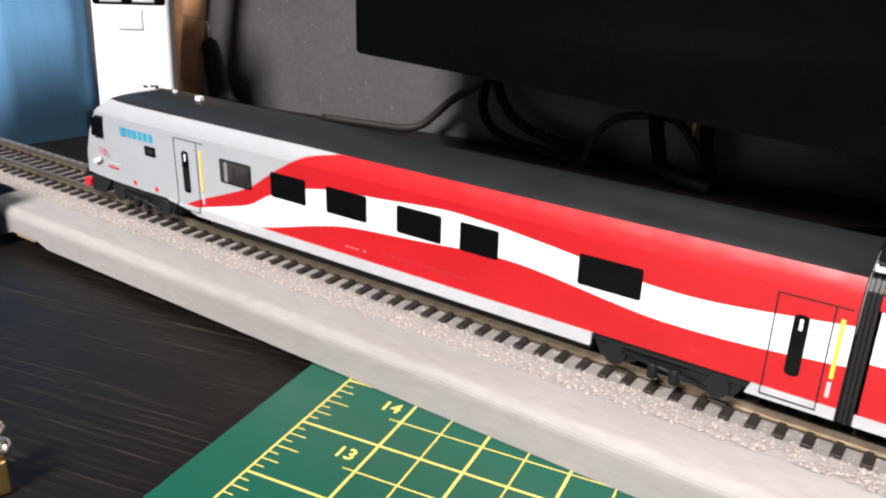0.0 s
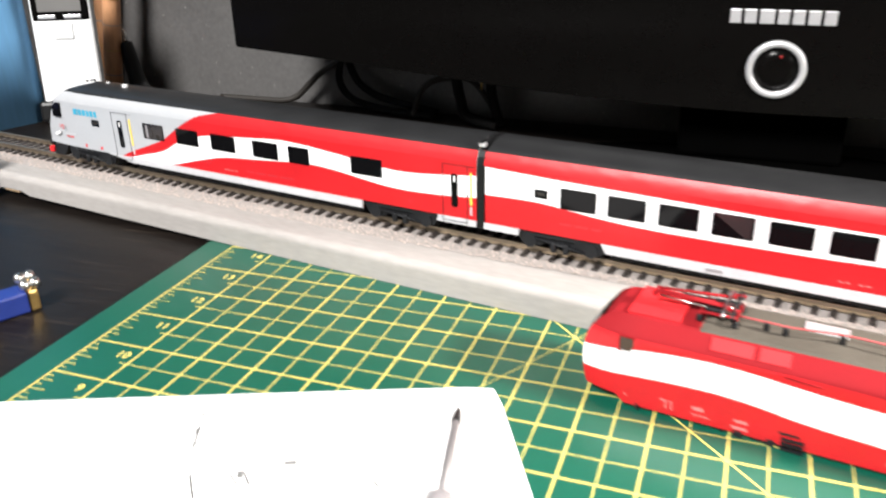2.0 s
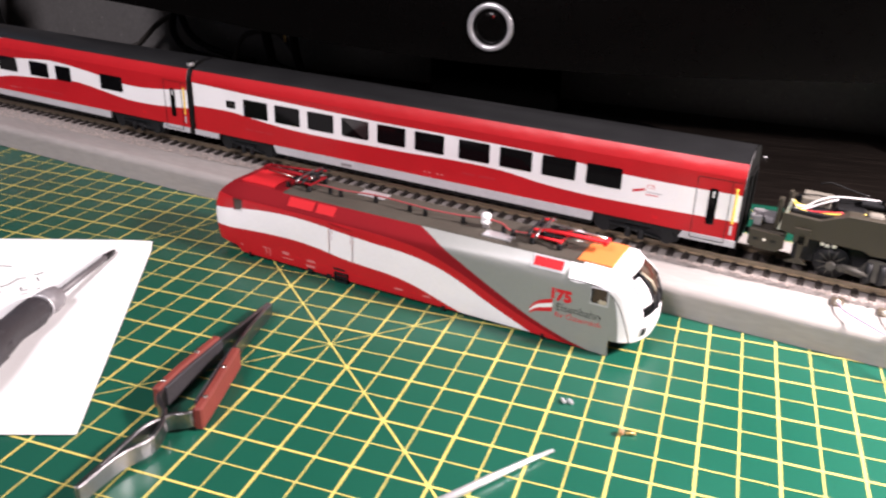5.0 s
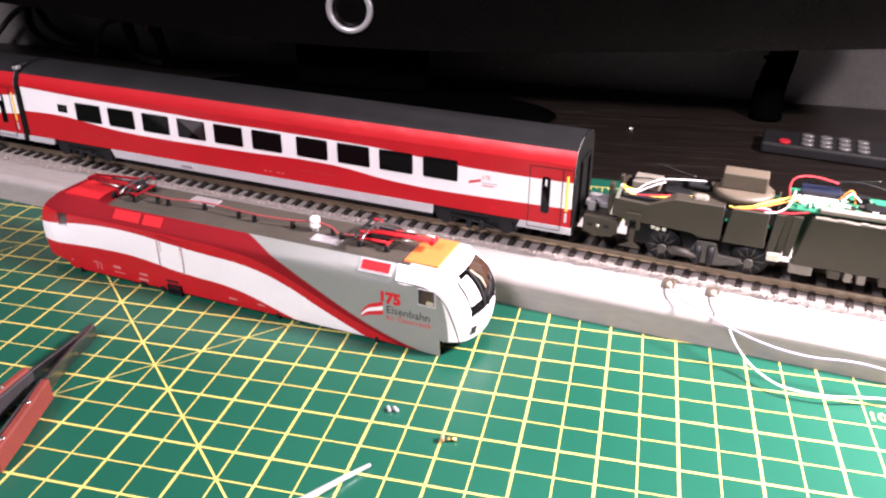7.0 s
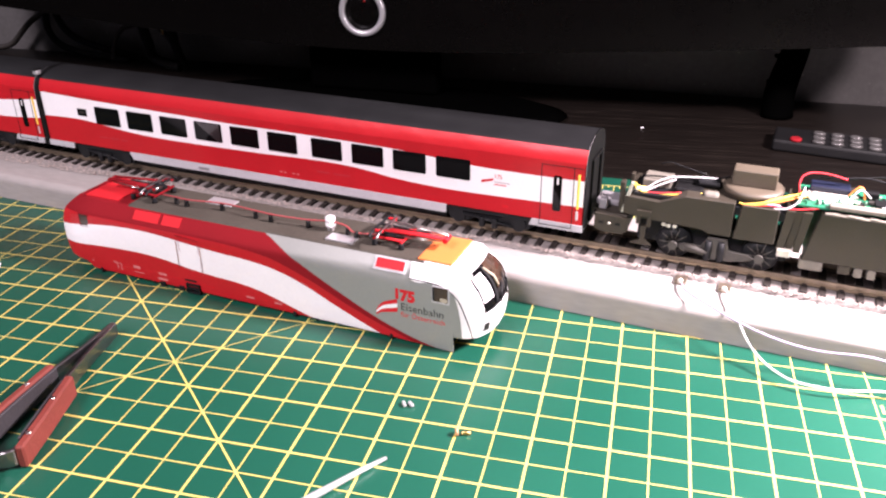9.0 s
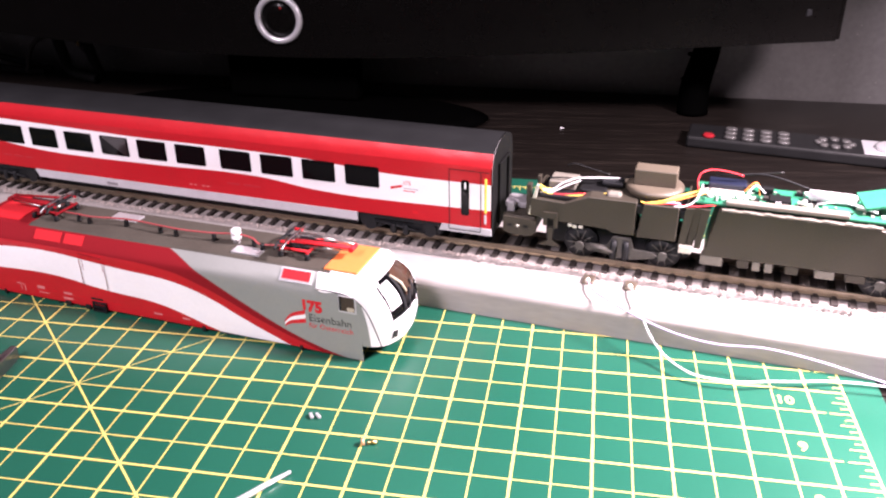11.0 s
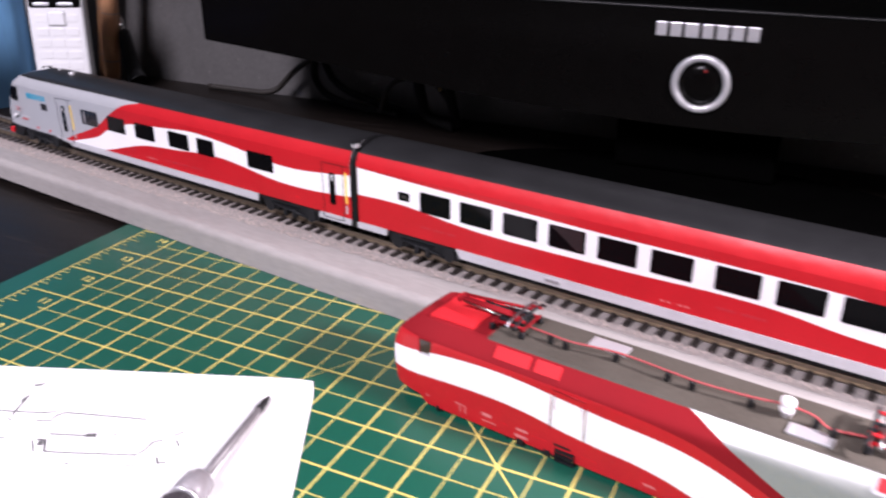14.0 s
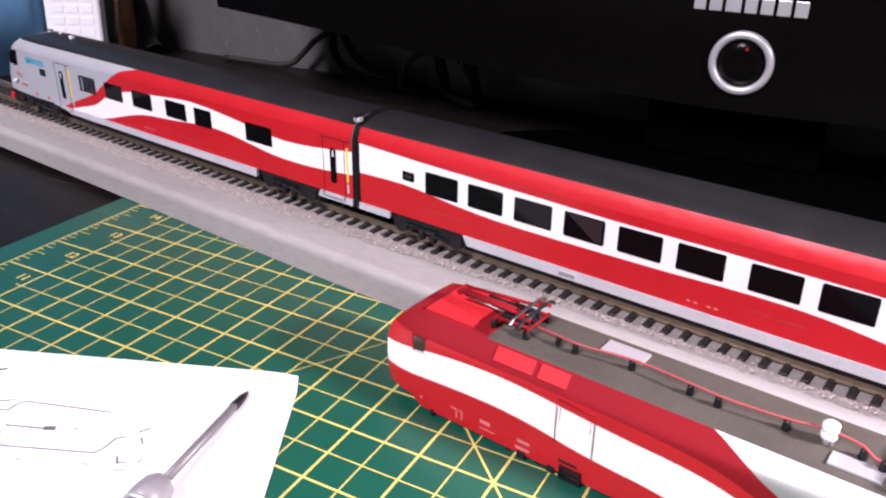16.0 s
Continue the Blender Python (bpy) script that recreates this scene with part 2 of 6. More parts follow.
def prism(bm, poly, y0, y1):
    """A polygon of (x, z) pairs, drawn out from y0 to y1."""
    a = [bm.verts.new((x, y0, z)) for x, z in poly]
    b = [bm.verts.new((x, y1, z)) for x, z in poly]
    n = len(poly)
    fs = [bm.faces.new(a), bm.faces.new(b[::-1])]
    for k in range(n):
        fs.append(bm.faces.new((a[k], b[k], b[(k + 1) % n], a[(k + 1) % n])))
    bmesh.ops.recalc_face_normals(bm, faces=fs)
    return bm


def prism_x(bm, poly, x0, x1):
    """A polygon of (y, z) pairs, drawn out from x0 to x1."""
    a = [bm.verts.new((x0, y, z)) for y, z in poly]
    b = [bm.verts.new((x1, y, z)) for y, z in poly]
    n = len(poly)
    fs = [bm.faces.new(a), bm.faces.new(b[::-1])]
    for k in range(n):
        fs.append(bm.faces.new((a[k], b[k], b[(k + 1) % n], a[(k + 1) % n])))
    bmesh.ops.recalc_face_normals(bm, faces=fs)
    return bm


def curve_points(pts, n=8):
    """A smooth run of points through the given ones (Catmull-Rom)."""
    p = [Vector(q) for q in pts]
    p = [p[0] * 2 - p[1]] + p + [p[-1] * 2 - p[-2]]
    out = []
    for i in range(1, len(p) - 2):
        for k in range(n):
            t = k / n
            a, b, c, d = p[i - 1], p[i], p[i + 1], p[i + 2]
            out.append(0.5 * ((2 * b) + (c - a) * t + (2 * a - 5 * b + 4 * c - d) * t * t + (3 * b - a - 3 * c + d) * t ** 3))
    return out + [p[-2]]


def table(pairs):
    """A smooth function through (x, value) pairs."""
    xs, ys = [a for a, _ in pairs], [b for _, b in pairs]

    def at(x):
        if x <= xs[0]:
            return ys[0]
        if x >= xs[-1]:
            return ys[-1]
        i = max(k for k in range(len(xs)) if xs[k] <= x)
        t = (x - xs[i]) / (xs[i + 1] - xs[i])
        m0 = (ys[i + 1] - ys[i - 1]) / (xs[i + 1] - xs[i - 1]) if i else (ys[1] - ys[0]) / (xs[1] - xs[0])
        m1 = (ys[i + 2] - ys[i]) / (xs[i + 2] - xs[i]) if i + 2 < len(xs) else (ys[i + 1] - ys[i]) / (xs[i + 1] - xs[i])
        h = xs[i + 1] - xs[i]
        return (2 * t ** 3 - 3 * t * t + 1) * ys[i] + (t ** 3 - 2 * t * t + t) * h * m0 + (3 * t * t - 2 * t ** 3) * ys[i + 1] + (t ** 3 - t * t) * h * m1
    return at


def thing(name, at, label, category, group="", kind=""):
    ob = new(name)
    ob.empty_display_size = 0.01
    ob.location = at
    return tagged(ob, label, category, group, kind)


def part(name, bm, mats, parent=None, label="", m=None, smooth=None):
    if m is not None:
        bm.transform(m)
    mesh = bpy.data.meshes.new(name)
    if smooth is not None:
        for f in bm.faces:
            f.smooth = smooth
    bm.to_mesh(mesh)
    bm.free()
    for mm in (mats if isinstance(mats, (list, tuple)) else [mats]):
        mesh.materials.append(mm)
    ob = new(name, mesh)
    if parent is not None:
        ob.parent = parent
        ob.matrix_parent_inverse = Matrix.Translation(parent.location).inverted()
    if label:
        ob["label"] = label
    return ob


def lettering(name, text, size, mat, parent, m, depth=0.00003, bold=0.0, gap=1.0):
    data = bpy.data.curves.new(name, "FONT")
    data.body, data.size, data.extrude, data.offset, data.resolution_u = text, size, depth, bold, 2
    data.space_character = gap
    tmp = bpy.data.objects.new(name, data)
    scene.collection.objects.link(tmp)
    bpy.context.view_layer.update()
    mesh = bpy.data.meshes.new_from_object(tmp.evaluated_get(bpy.context.evaluated_depsgraph_get()))
    bpy.data.objects.remove(tmp)
    mesh.transform(m)
    mesh.materials.clear()
    mesh.materials.append(mat)
    ob = new(name, mesh)
    ob.parent = parent
    ob.matrix_parent_inverse = Matrix.Translation(parent.location).inverted()
    return ob


def bm_box(*a, **k):
    return box(bmesh.new(), *a, **k)


def pane(bm, x0, x1, z0, z1, y, thick, r, seg=4):
    """A rounded upright plate that faces -y."""
    pts = []
    for cx, cz, a0 in ((x1 - r, z1 - r, 0), (x0 + r, z1 - r, 90), (x0 + r, z0 + r, 180), (x1 - r, z0 + r, 270)):
        for k in range(seg + 1):
            a = radians(a0 + 90 * k / seg)
            pts.append((cx + r * math.cos(a), cz + r * math.sin(a)))
    return prism(bm, pts, y, y + thick)


FACE = pose(0, 0, 0, 90, 0, 0)
DESK = -0.003
TURN = 9.0
INCH = 0.0254


def on_mat(u, v, z=0.0):
    """Inches on the mat to metres in the room."""
    a = radians(TURN)
    return Vector(((u * math.cos(a) - v * math.sin(a)) * INCH, (u * math.sin(a) + v * math.cos(a)) * INCH, z))


# ---- setting ----
R9 = pose(0, 0, 0, 0, 0, TURN)
WALL_Y = 0.627
WALLM = Matrix.Translation((-0.3, 0.622, 0)) @ pose(0, 0, 0, 0, 0, 7.75)
part("floor", bm_box(-1.7, 1.9, -1.5, 0.75, -0.76, -0.74), m_room, m=R9)
tagged(bpy.data.objects["floor"], "plain dark floor under the desk", "floor", kind="structure")
for nm, b in (("wall_north", (-1.5, 2.25, 0.0, 0.06, -0.74, 1.72)), ("wall_south", (-1.7, 1.9, -1.5, -1.44, -0.74, 1.72)),
              ("wall_west", (-1.7, -1.64, -1.44, WALL_Y, -0.74, 1.72)), ("wall_east", (1.84, 1.9, -1.44, WALL_Y, -0.74, 1.72))):
    w = part(nm, bm_box(*b), m_wall if nm == "wall_north" else m_room, m=WALLM if nm == "wall_north" else R9)
    tagged(w, "dark grey padded wall with small dents" if nm == "wall_north" else "plain painted room wall", "wall", kind="structure")
tagged(part("ceiling", bm_box(-1.7, 1.9, -1.5, 0.75, 1.72, 1.76), m_room, m=R9), "plain painted ceiling", "ceiling", kind="structure")

desk = thing("desk", (0.1, 0.1, -0.74), "black-brown wood-grain desk with a wide top", "desk")
part("desktop", bm_box(-0.85, 1.8, -1.15, -0.002, DESK - 0.025, DESK, bevel=0.002), m_desk, desk, m=WALLM)
for x in (-0.8, 1.7):
    for y in (-1.1, -0.1):
        part("leg", bm_box(x, x + 0.05, y, y + 0.05, -0.74, DESK - 0.0252), m_desk, desk, m=WALLM)

# cutting mat with printed grid
cutting_mat = thing("cutting_mat", on_mat(11, 8.5, DESK), "green self-healing cutting mat with a yellow inch grid", "cutting mat")
RM = pose(0, 0, 0, 0, 0, TURN)
bm = bmesh.new()
box(bm, -0.64 * INCH, 23.03 * INCH, -0.53 * INCH, 17.5 * INCH, DESK + 0.0001, 0.0, bevel=0.0006)
part("sheet", bm, m_mat, cutting_mat, m=RM)


def strip(bm, u0, v0, u1, v1, w, z):
    a, b = Vector((u0 * INCH, v0 * INCH, z)), Vector((u1 * INCH, v1 * INCH, z))
    d = (b - a).normalized()
    s = Vector((-d.y, d.x, 0)) * w / 2
    bm.faces.new([bm.verts.new(p) for p in (a - s, b - s, b + s, a + s)])


def printed_line(name, *a):
    bm = bmesh.new()
    strip(bm, *a)
    return part(name, bm, m_line, cutting_mat, m=RM)


for k in range(2, 45):
    printed_line("grid_line", k / 2, 0.85, k / 2, 16.15, 0.00085 if k % 2 == 0 else 0.0005, 0.00008 + 0.00002 * (k % 2))
for k in range(2, 34):
    if k % 2 == 0:
        printed_line("grid_line", 0, k / 2, 22.5, k / 2, 0.00085, 0.00014)
    else:
        printed_line("grid_line", 0.85, k / 2, 22.15, k / 2, 0.0005, 0.00012)
bm = bmesh.new()
strip(bm, 0, 0, 0, 17, 0.0007, 0.00010)
strip(bm, 22.5, 0, 22.5, 17, 0.0007, 0.00010)
strip(bm, 0, 0, 22.5, 0, 0.0007, 0.00010)
for k in range(0, 17 * 8):
    ln = 0.22 if k % 4 else 0.30
    ln = ln if k % 2 == 0 else 0.13
    if k % 8:
        strip(bm, 0, k / 8, ln, k / 8, 0.00045, 0.00012)
        strip(bm, 22.5, k / 8, 22.5 - ln, k / 8, 0.00045, 0.00012)
strip(bm, 0, 17, 22.5, 17, 0.0007, 0.00010)
for k in range(1, 180):
    if k % 8:
        ln = 0.13 if k % 2 else (0.22 if k % 4 else 0.30)
        strip(bm, k / 8, 17, k / 8, 17 - ln, 0.00045, 0.00012)
        strip(bm, k / 8, 0, k / 8, ln, 0.00045, 0.00012)
tagged(part("ruler_scale", bm, m_line, cutting_mat, "printed ruler with fine ticks", m=RM), kind="stuff")
printed_line("angle_line", 3, 17, 19.5, 0.5, 0.0007, 0.00018)
printed_line("angle_line", 4.5, 1.5, 18, 15, 0.0004, 0.00018)
printed_line("angle_line", 3.5, 5.4, 9.0, 15.0, 0.0004, 0.00020)
for v in range(1, 17):
    lettering("number", str(v), 0.0066, m_line, cutting_mat, RM @ pose((0.62 if v > 9 else 0.7) * INCH, (v - 0.36) * INCH, 0.0001), 0.00002, 0.00012)
    lettering("number", str(v), 0.0066, m_line, cutting_mat, RM @ pose((21.52 if v > 9 else 21.64) * INCH, (v - 0.36) * INCH, 0.0001), 0.00002, 0.00012)

# ---- track ----
BX0, BX1, BY0, BY1, BZ = -0.272, 0.80, 0.3522, 0.4300, 0.0136
board = thing("track_board", (0.2, 0.39, 0.0), "long grey painted wooden board with a cut-back end", "board")
bm = bmesh.new()
prism(bm, [(BX0, 0.0006), (-0.254, 0.0010), (-0.248, 0.0034), (-0.229, 0.0036), (-0.222, 0.0014), (-0.03, 0.0002), (0.02, 0.0001), (BX1, 0.0001), (BX1, BZ), (BX0, BZ)], BY0, BY1)
bmesh.ops.bevel(bm, geom=[e for e in bm.edges if all(v.co.z > 0.01 for v in e.verts) or (abs(e.verts[0].co.x - BX0) < 1e-5 and abs(e.verts[1].co.x - BX0) < 1e-5)], offset=0.0040, segments=6, affect="EDGES", profile=0.5)
part("plank", bm, m_base, board, smooth=False)
part("foot_strip", bm_box(-0.2470, -0.2330, BY0 + 0.0012, BY0 + 0.03, 0.0016, 0.0040), m_wood_end, board, "bare wood in a notch under the board")

YC, RAIL, PITCH = 0.3907, 0.0195, 0.0069
TX0, TX1 = -0.385, 0.78
track = thing("railway_track", (0.2, YC, BZ), "model railway track with brown sleepers on pinkish ballast", "railway track")
bm = bmesh.new()
bed_half = table([(TX0, 0.0215), (-0.02, 0.0212), (0.08, 0.0195), (0.16, 0.0172), (0.30, 0.0165), (TX1, 0.0163)])
rings = []
for k in range(41):
    x = TX0 + (TX1 - TX0) * k / 40
    w = bed_half(x)
    rings.append([bm.verts.new((x, y, z)) for y, z in ((-w, BZ + 0.0001), (-w + min(0.005, w - 0.0155), 0.0158), (0.0165, 0.0158), (0.0215, BZ + 0.0001))])
for a, b in zip(rings, rings[1:]):
    for k in range(4):
        bm.faces.new((a[k], a[(k + 1) % 4], b[(k + 1) % 4], b[k]))
bm.faces.new(rings[0][::-1])
bm.faces.new(rings[-1])
bmesh.ops.recalc_face_normals(bm, faces=bm.faces)
part("roadbed", bm, m_bed, track, "smooth lilac-grey bed between the sleepers", m=Matrix.Translation((0, YC, 0)))
rnd = random.Random(5)
verts, faces = [], []
for i in range(9000):
    x = rnd.uniform(TX0, TX1 - 0.1)
    s = rnd.random()
    if s < 0.62:
        y = YC - rnd.uniform(0.0148, bed_half(x) + 0.0010)
    else:
        y = YC + rnd.uniform(-0.0142, 0.0142)
    off = abs(y - YC)
    z = 0.0158 if off < 0.0165 else 0.0158 - (off - 0.0165) * (0.0158 - BZ) / 0.005
    if x < BX0 and off > 0.0205 or off > 0.0148 and rnd.random() > (bed_half(x) - 0.0130) / 0.0085:
        continue
    z = max(z, BZ + 0.0001)
    r = rnd.uniform(0.00028, 0.0006) if s > 0.2 else rnd.uniform(0.0005, 0.0009)
    n = len(verts)
    for dx, dy, dz in ((1, 0, 0), (-1, 0, 0), (0, 1, 0), (0, -1, 0), (0, 0, 1), (0, 0, -0.4)):
        k = rnd.uniform(0.7, 1.2) * r
        verts.append((x + dx * k, y + dy * k, z + dz * k))
    for a, b, c in ((0, 2, 4), (2, 1, 4), (1, 3, 4), (3, 0, 4), (2, 0, 5), (1, 2, 5), (3, 1, 5), (0, 3, 5)):
        faces.append((n + a, n + b, n + c))
mesh = bpy.data.meshes.new("ballast")
mesh.from_pydata(verts, [], faces)
mesh.materials.append(m_ballast)
grains = new("ballast", mesh)
tagged(grains, kind="stuff", label="loose pinkish ballast grains")
grains.parent = track
grains.matrix_parent_inverse = Matrix.Translation(track.location).inverted()
for y in (YC - 0.00825, YC + 0.00825):
    bm = bmesh.new()
    poly = [(-0.0012, 0.0168), (0.0012, 0.0168), (0.0012, 0.0172), (0.00035, 0.0174), (0.00035, 0.0187), (0.0006, 0.0189), (0.0006, RAIL), (-0.0006, RAIL), (-0.0006, 0.0189), (-0.00035, 0.0187), (-0.00035, 0.0174), (-0.0012, 0.0172)]
    prism_x(bm, poly, TX0, TX1)
    part("rail", bm, m_rail, track, "worn nickel-bronze rail", m=Matrix.Translation((0, y, 0)))

# ---- coaches ----
m_dull_print = material("dull_pink_print", (0.56, 0.17, 0.17), 0.5, var=0.1, bump=0.0)
m_faint = material("faint_red_print", (0.40, 0.014, 0.022), 0.5, var=0.1, bump=0.0)
HALF = 0.0162
SIDE_TOP = 0.0632
CREASE = 0.0575


def coach_half(z):
    if z < 0.029:
        return HALF - 0.0006 * (0.029 - z) / 0.004
    if z < CREASE:
        return HALF
    t = (z - CREASE) / (SIDE_TOP - CREASE)
    return HALF - 0.0009 * t - 0.0014 * t * t


ROOF = [(HALF - 0.0023, SIDE_TOP), (HALF - 0.0033, 0.0640), (HALF - 0.0050, 0.0649), (HALF - 0.0082, 0.0659), (0.0045, 0.0668), (0.0, 0.0670)]


def banded_sides(stations, yc, half, bottom, bounds, top, rows=3, nose=None):
    """Both long sides as one skin: bands between bounds (functions of x), each with its material."""
    bm = bmesh.new()
    for sign in (-1, 1):
        cols = []
        for x in stations:
            levels = [bottom(x)]
            for b in bounds:
                levels.append(min(top, max(levels[-1], b(x))))
            levels.append(top)
            zs = []
            for a, b in zip(levels, levels[1:]):
                zs += [a + (b - a) * k / rows for k in range(rows)]
            zs.append(top)
            col = []
            for z in zs:
                p = Vector((x, half(z), z))
                if nose:
                    p = nose(p)
                col.append(bm.verts.new((p.x, yc + sign * p.y, p.z)))
            cols.append(col)
        for i in range(len(cols) - 1):
            a, b = cols[i], cols[i + 1]
            for k in range(len(a) - 1):
                if (a[k + 1].co - a[k].co).length < 1e-7 and (b[k + 1].co - b[k].co).length < 1e-7:
                    continue
                quad = (a[k], b[k], b[k + 1], a[k + 1]) if sign < 0 else (a[k], a[k + 1], b[k + 1], b[k])
                f = bm.faces.new(quad)
                f.smooth = True
                f.material_index = k // rows
    bmesh.ops.remove_doubles(bm, verts=bm.verts, dist=1e-7)
    return bm


def spread(x0, x1, n):
    return [x0 + (x1 - x0) * k / n for k in range(n + 1)]


def wheelset(parent, x, y0=YC):
    for s in (-1, 1):
        bm = bmesh.new()
        lathe(bm, [(0.0008, -0.0014), (0.0052, -0.0014), (0.0052, 0.0), (0.0060, 0.0004), (0.0060, 0.0014), (0.0008, 0.0014)], 20, pose(x, y0 + s * 0.0078, RAIL + 0.0053, 90 * s, 0, 0))
        part("wheel", bm, m_bogie, parent)
    part("axle", tube(bmesh.new(), [(x, y0 - 0.0075, RAIL + 0.0053), (x, y0 + 0.0075, RAIL + 0.0053)], 0.001), m_bogie, parent)


def bogie(parent, xc, wb=0.0287):
    """A bogie as one part of the coach with its pieces under it."""
    frame_ob = part("bogie", bm_box(xc - 0.006, xc + 0.006, YC - 0.011, YC + 0.011, 0.0232, 0.0272, bevel=0.0006), m_bogie, parent)
    for s in (-1, 1):
        y = YC + s * 0.0128
        bm = bmesh.new()
        poly = [(-0.0205, 0.0262), (-0.0195, 0.0285), (-0.009, 0.0285), (-0.006, 0.0262), (0.006, 0.0262), (0.009, 0.0285), (0.0195, 0.0285), (0.0205, 0.0262), (0.0185, 0.0225), (0.0105, 0.0225), (0.0075, 0.0243), (-0.0075, 0.0243), (-0.0105, 0.0225), (-0.0185, 0.0225)]
        prism(bm, [(xc + a, b) for a, b in poly], y - 0.0011, y + 0.0011)
        part("side_frame", bm, m_bogie, frame_ob)
        for dx in (-wb / 2, wb / 2):
            bm = bmesh.new()
            lathe(bm, [(0.0008, 0), (0.0030, 0), (0.0033, 0.0008), (0.0033, 0.0022)], 14, pose(xc + dx, y, 0.0247, -90 * s if s > 0 else 90, 0, 0))
            part("axle_box", bm, m_bogie, frame_ob)
        for dx in (-0.003, 0.003):
            bm = bmesh.new()
            lathe(bm, [(0.0013, 0.0212), (0.0016, 0.0216), (0.0016, 0.0255), (0.0013, 0.0259)], 10, Matrix.Translation((xc + dx, y + s * 0.0018, 0)))
            part("spring", bm, m_bogie, frame_ob)
        bm = bmesh.new()
        tube(bm, [(xc - 0.012, y + s * 0.002, 0.0262), (xc + 0.012, y + s * 0.002, 0.0232)], 0.0007)
        part("damper", bm, m_bogie, frame_ob)
    for dx in (-wb / 2, wb / 2):
        wheelset(frame_ob, xc + dx)


def coach_roof(x0, x1, parent, nose=None, stations=None):
    bm = bmesh.new()
    prof = [(-y, z) for y, z in ROOF] + [(y, z) for y, z in ROOF[-2::-1]]
    xs = stations or spread(x0, x1, 24)
    rows = []
    for x in xs:
        row = []
        for y, z in prof:
            p = Vector((x, y, z))
            if nose:
                p = nose(p)
            row.append(bm.verts.new((p.x, YC + p.y, p.z)))
        rows.append(row)
    for a, b in zip(rows, rows[1:]):
        for k in range(len(prof) - 1):
            f = bm.faces.new((a[k], a[k + 1], b[k + 1], b[k]))
            f.smooth = True
    bmesh.ops.recalc_face_normals(bm, faces=bm.faces)
    roof = part("roof", bm, m_roof, parent, "smooth dark grey curved roof")
    return roof


def end_wall(x, parent, name="end_wall"):
    zs = [0.0262, 0.030, 0.045, 0.053, 0.057, 0.0605, SIDE_TOP]
    poly = [(-coach_half(z), z) for z in zs] + [(-y, z) for y, z in ROOF[1:]] + [(y, z) for y, z in ROOF[-2:0:-1]] + [(coach_half(z), z) for z in zs[::-1]]
    return part(name, prism_x(bmesh.new(), [(YC + y, z) for y, z in poly], x - 0.0003, x + 0.0003), m_rubber, parent)


def end_rim(x, parent):
    """Thin pale edge where the body shell ends."""
    prof = [(coach_half(z), z) for z in (0.050, 0.054, CREASE, 0.0605)] + ROOF
    pts = [(x, YC - y, z) for y, z in prof] + [(x, YC + y, z) for y, z in prof[-2::-1]]
    part("end_rim", tube(bmesh.new(), pts[:9], 0.00010, 6), m_collar, parent, "thin grey edge of the body shell")


def side_door(parent, x0, x1, window, stripe):
    y = YC - HALF
    bm = bmesh.new()
    for a, b, c, d in ((x0, x0 + 0.00036, 0.0301, 0.0557), (x1 - 0.00036, x1, 0.0301, 0.0557), (x0, x0 + 0.00025, 0.0280, 0.0301), (x1 - 0.00025, x1, 0.0280, 0.0301), (x0, x1 + 0.0035, 0.0554, 0.0557), (x0, x1, 0.0280, 0.02825)):
        box(bm, a, b, y - 0.00088 if c < 0.03 else y - 0.00012, y + 0.0004, c, d)
    door = part("door", bm, m_black, parent, "door outline with dark joint")
    part("door_window", pane(bmesh.new(), window[0], window[1], 0.0350, 0.0512, y - 0.00028, 0.0005, 0.0011), m_glass, door, "tall narrow dark door window")
    lettering("door_number", "1", 0.0036, m_white, door, pose((window[0] + window[1]) / 2 - 0.0008, y - 0.00031, 0.0475) @ FACE, 0.00003, 0.00022)
    part("handrail", bm_box(stripe, stripe + 0.0010, y - 0.0005, y + 0.0003, 0.0372, 0.0528, bevel=0.0002), m_yellow_paint, door, "yellow vertical handrail")
    part("handrail_foot", bm_box(stripe - 0.0001, stripe + 0.0009, y - 0.0003, y + 0.0003, 0.0320, 0.0362, bevel=0.0002), m_skirt, door)


def dim_bars(name, parent, spans, y, z0, z1, mat):
    for a, b in spans:
        part(name, bm_box(a, b, y - 0.00006, y + 0.0003, z0, z1), mat, parent)


def bay_windows(parent, spans, z0, z1):
    for a, b in spans:
        part("window", pane(bmesh.new(), a, b, z0, z1, YC - HALF - 0.00016, 0.0006, 0.0007), m_glass, parent)


# driving coach
driving_coach = thing("driving_coach", (-0.07, YC, RAIL), "model driving coach, grey nose, red and white waves", "model train")
lo = table([(-0.117, 0.0299), (-0.108, 0.032), (-0.089, 0.037), (-0.076, 0.0397), (-0.057, 0.0413), (-0.046, 0.0421), (-0.027, 0.0437), (-0.014, 0.0440), (-0.003, 0.0432), (0.006, 0.0421), (0.018, 0.0405), (0.030, 0.0393), (0.045, 0.0391), (0.060, 0.0398), (0.078, 0.0413)])
up = table([(-0.150, 0.0299), (-0.140, 0.0325), (-0.122, 0.0373), (-0.111, 0.0432), (-0.098, 0.0480), (-0.086, 0.0506), (-0.076, 0.0518), (-0.064, 0.0524), (-0.042, 0.0541), (-0.034, 0.0544), (-0.020, 0.0537), (-0.005, 0.0523), (0.005, 0.0512), (0.027, 0.0485), (0.043, 0.0483), (0.059, 0.0497), (0.078, 0.0519)])
gre = table([(-0.157, 0.0299), (-0.150, 0.0330), (-0.133, 0.0392), (-0.121, 0.0441), (-0.112, 0.0500), (-0.104, 0.0550), (-0.094, 0.0600), (-0.080, 0.0632), (-0.078, 0.0640)])
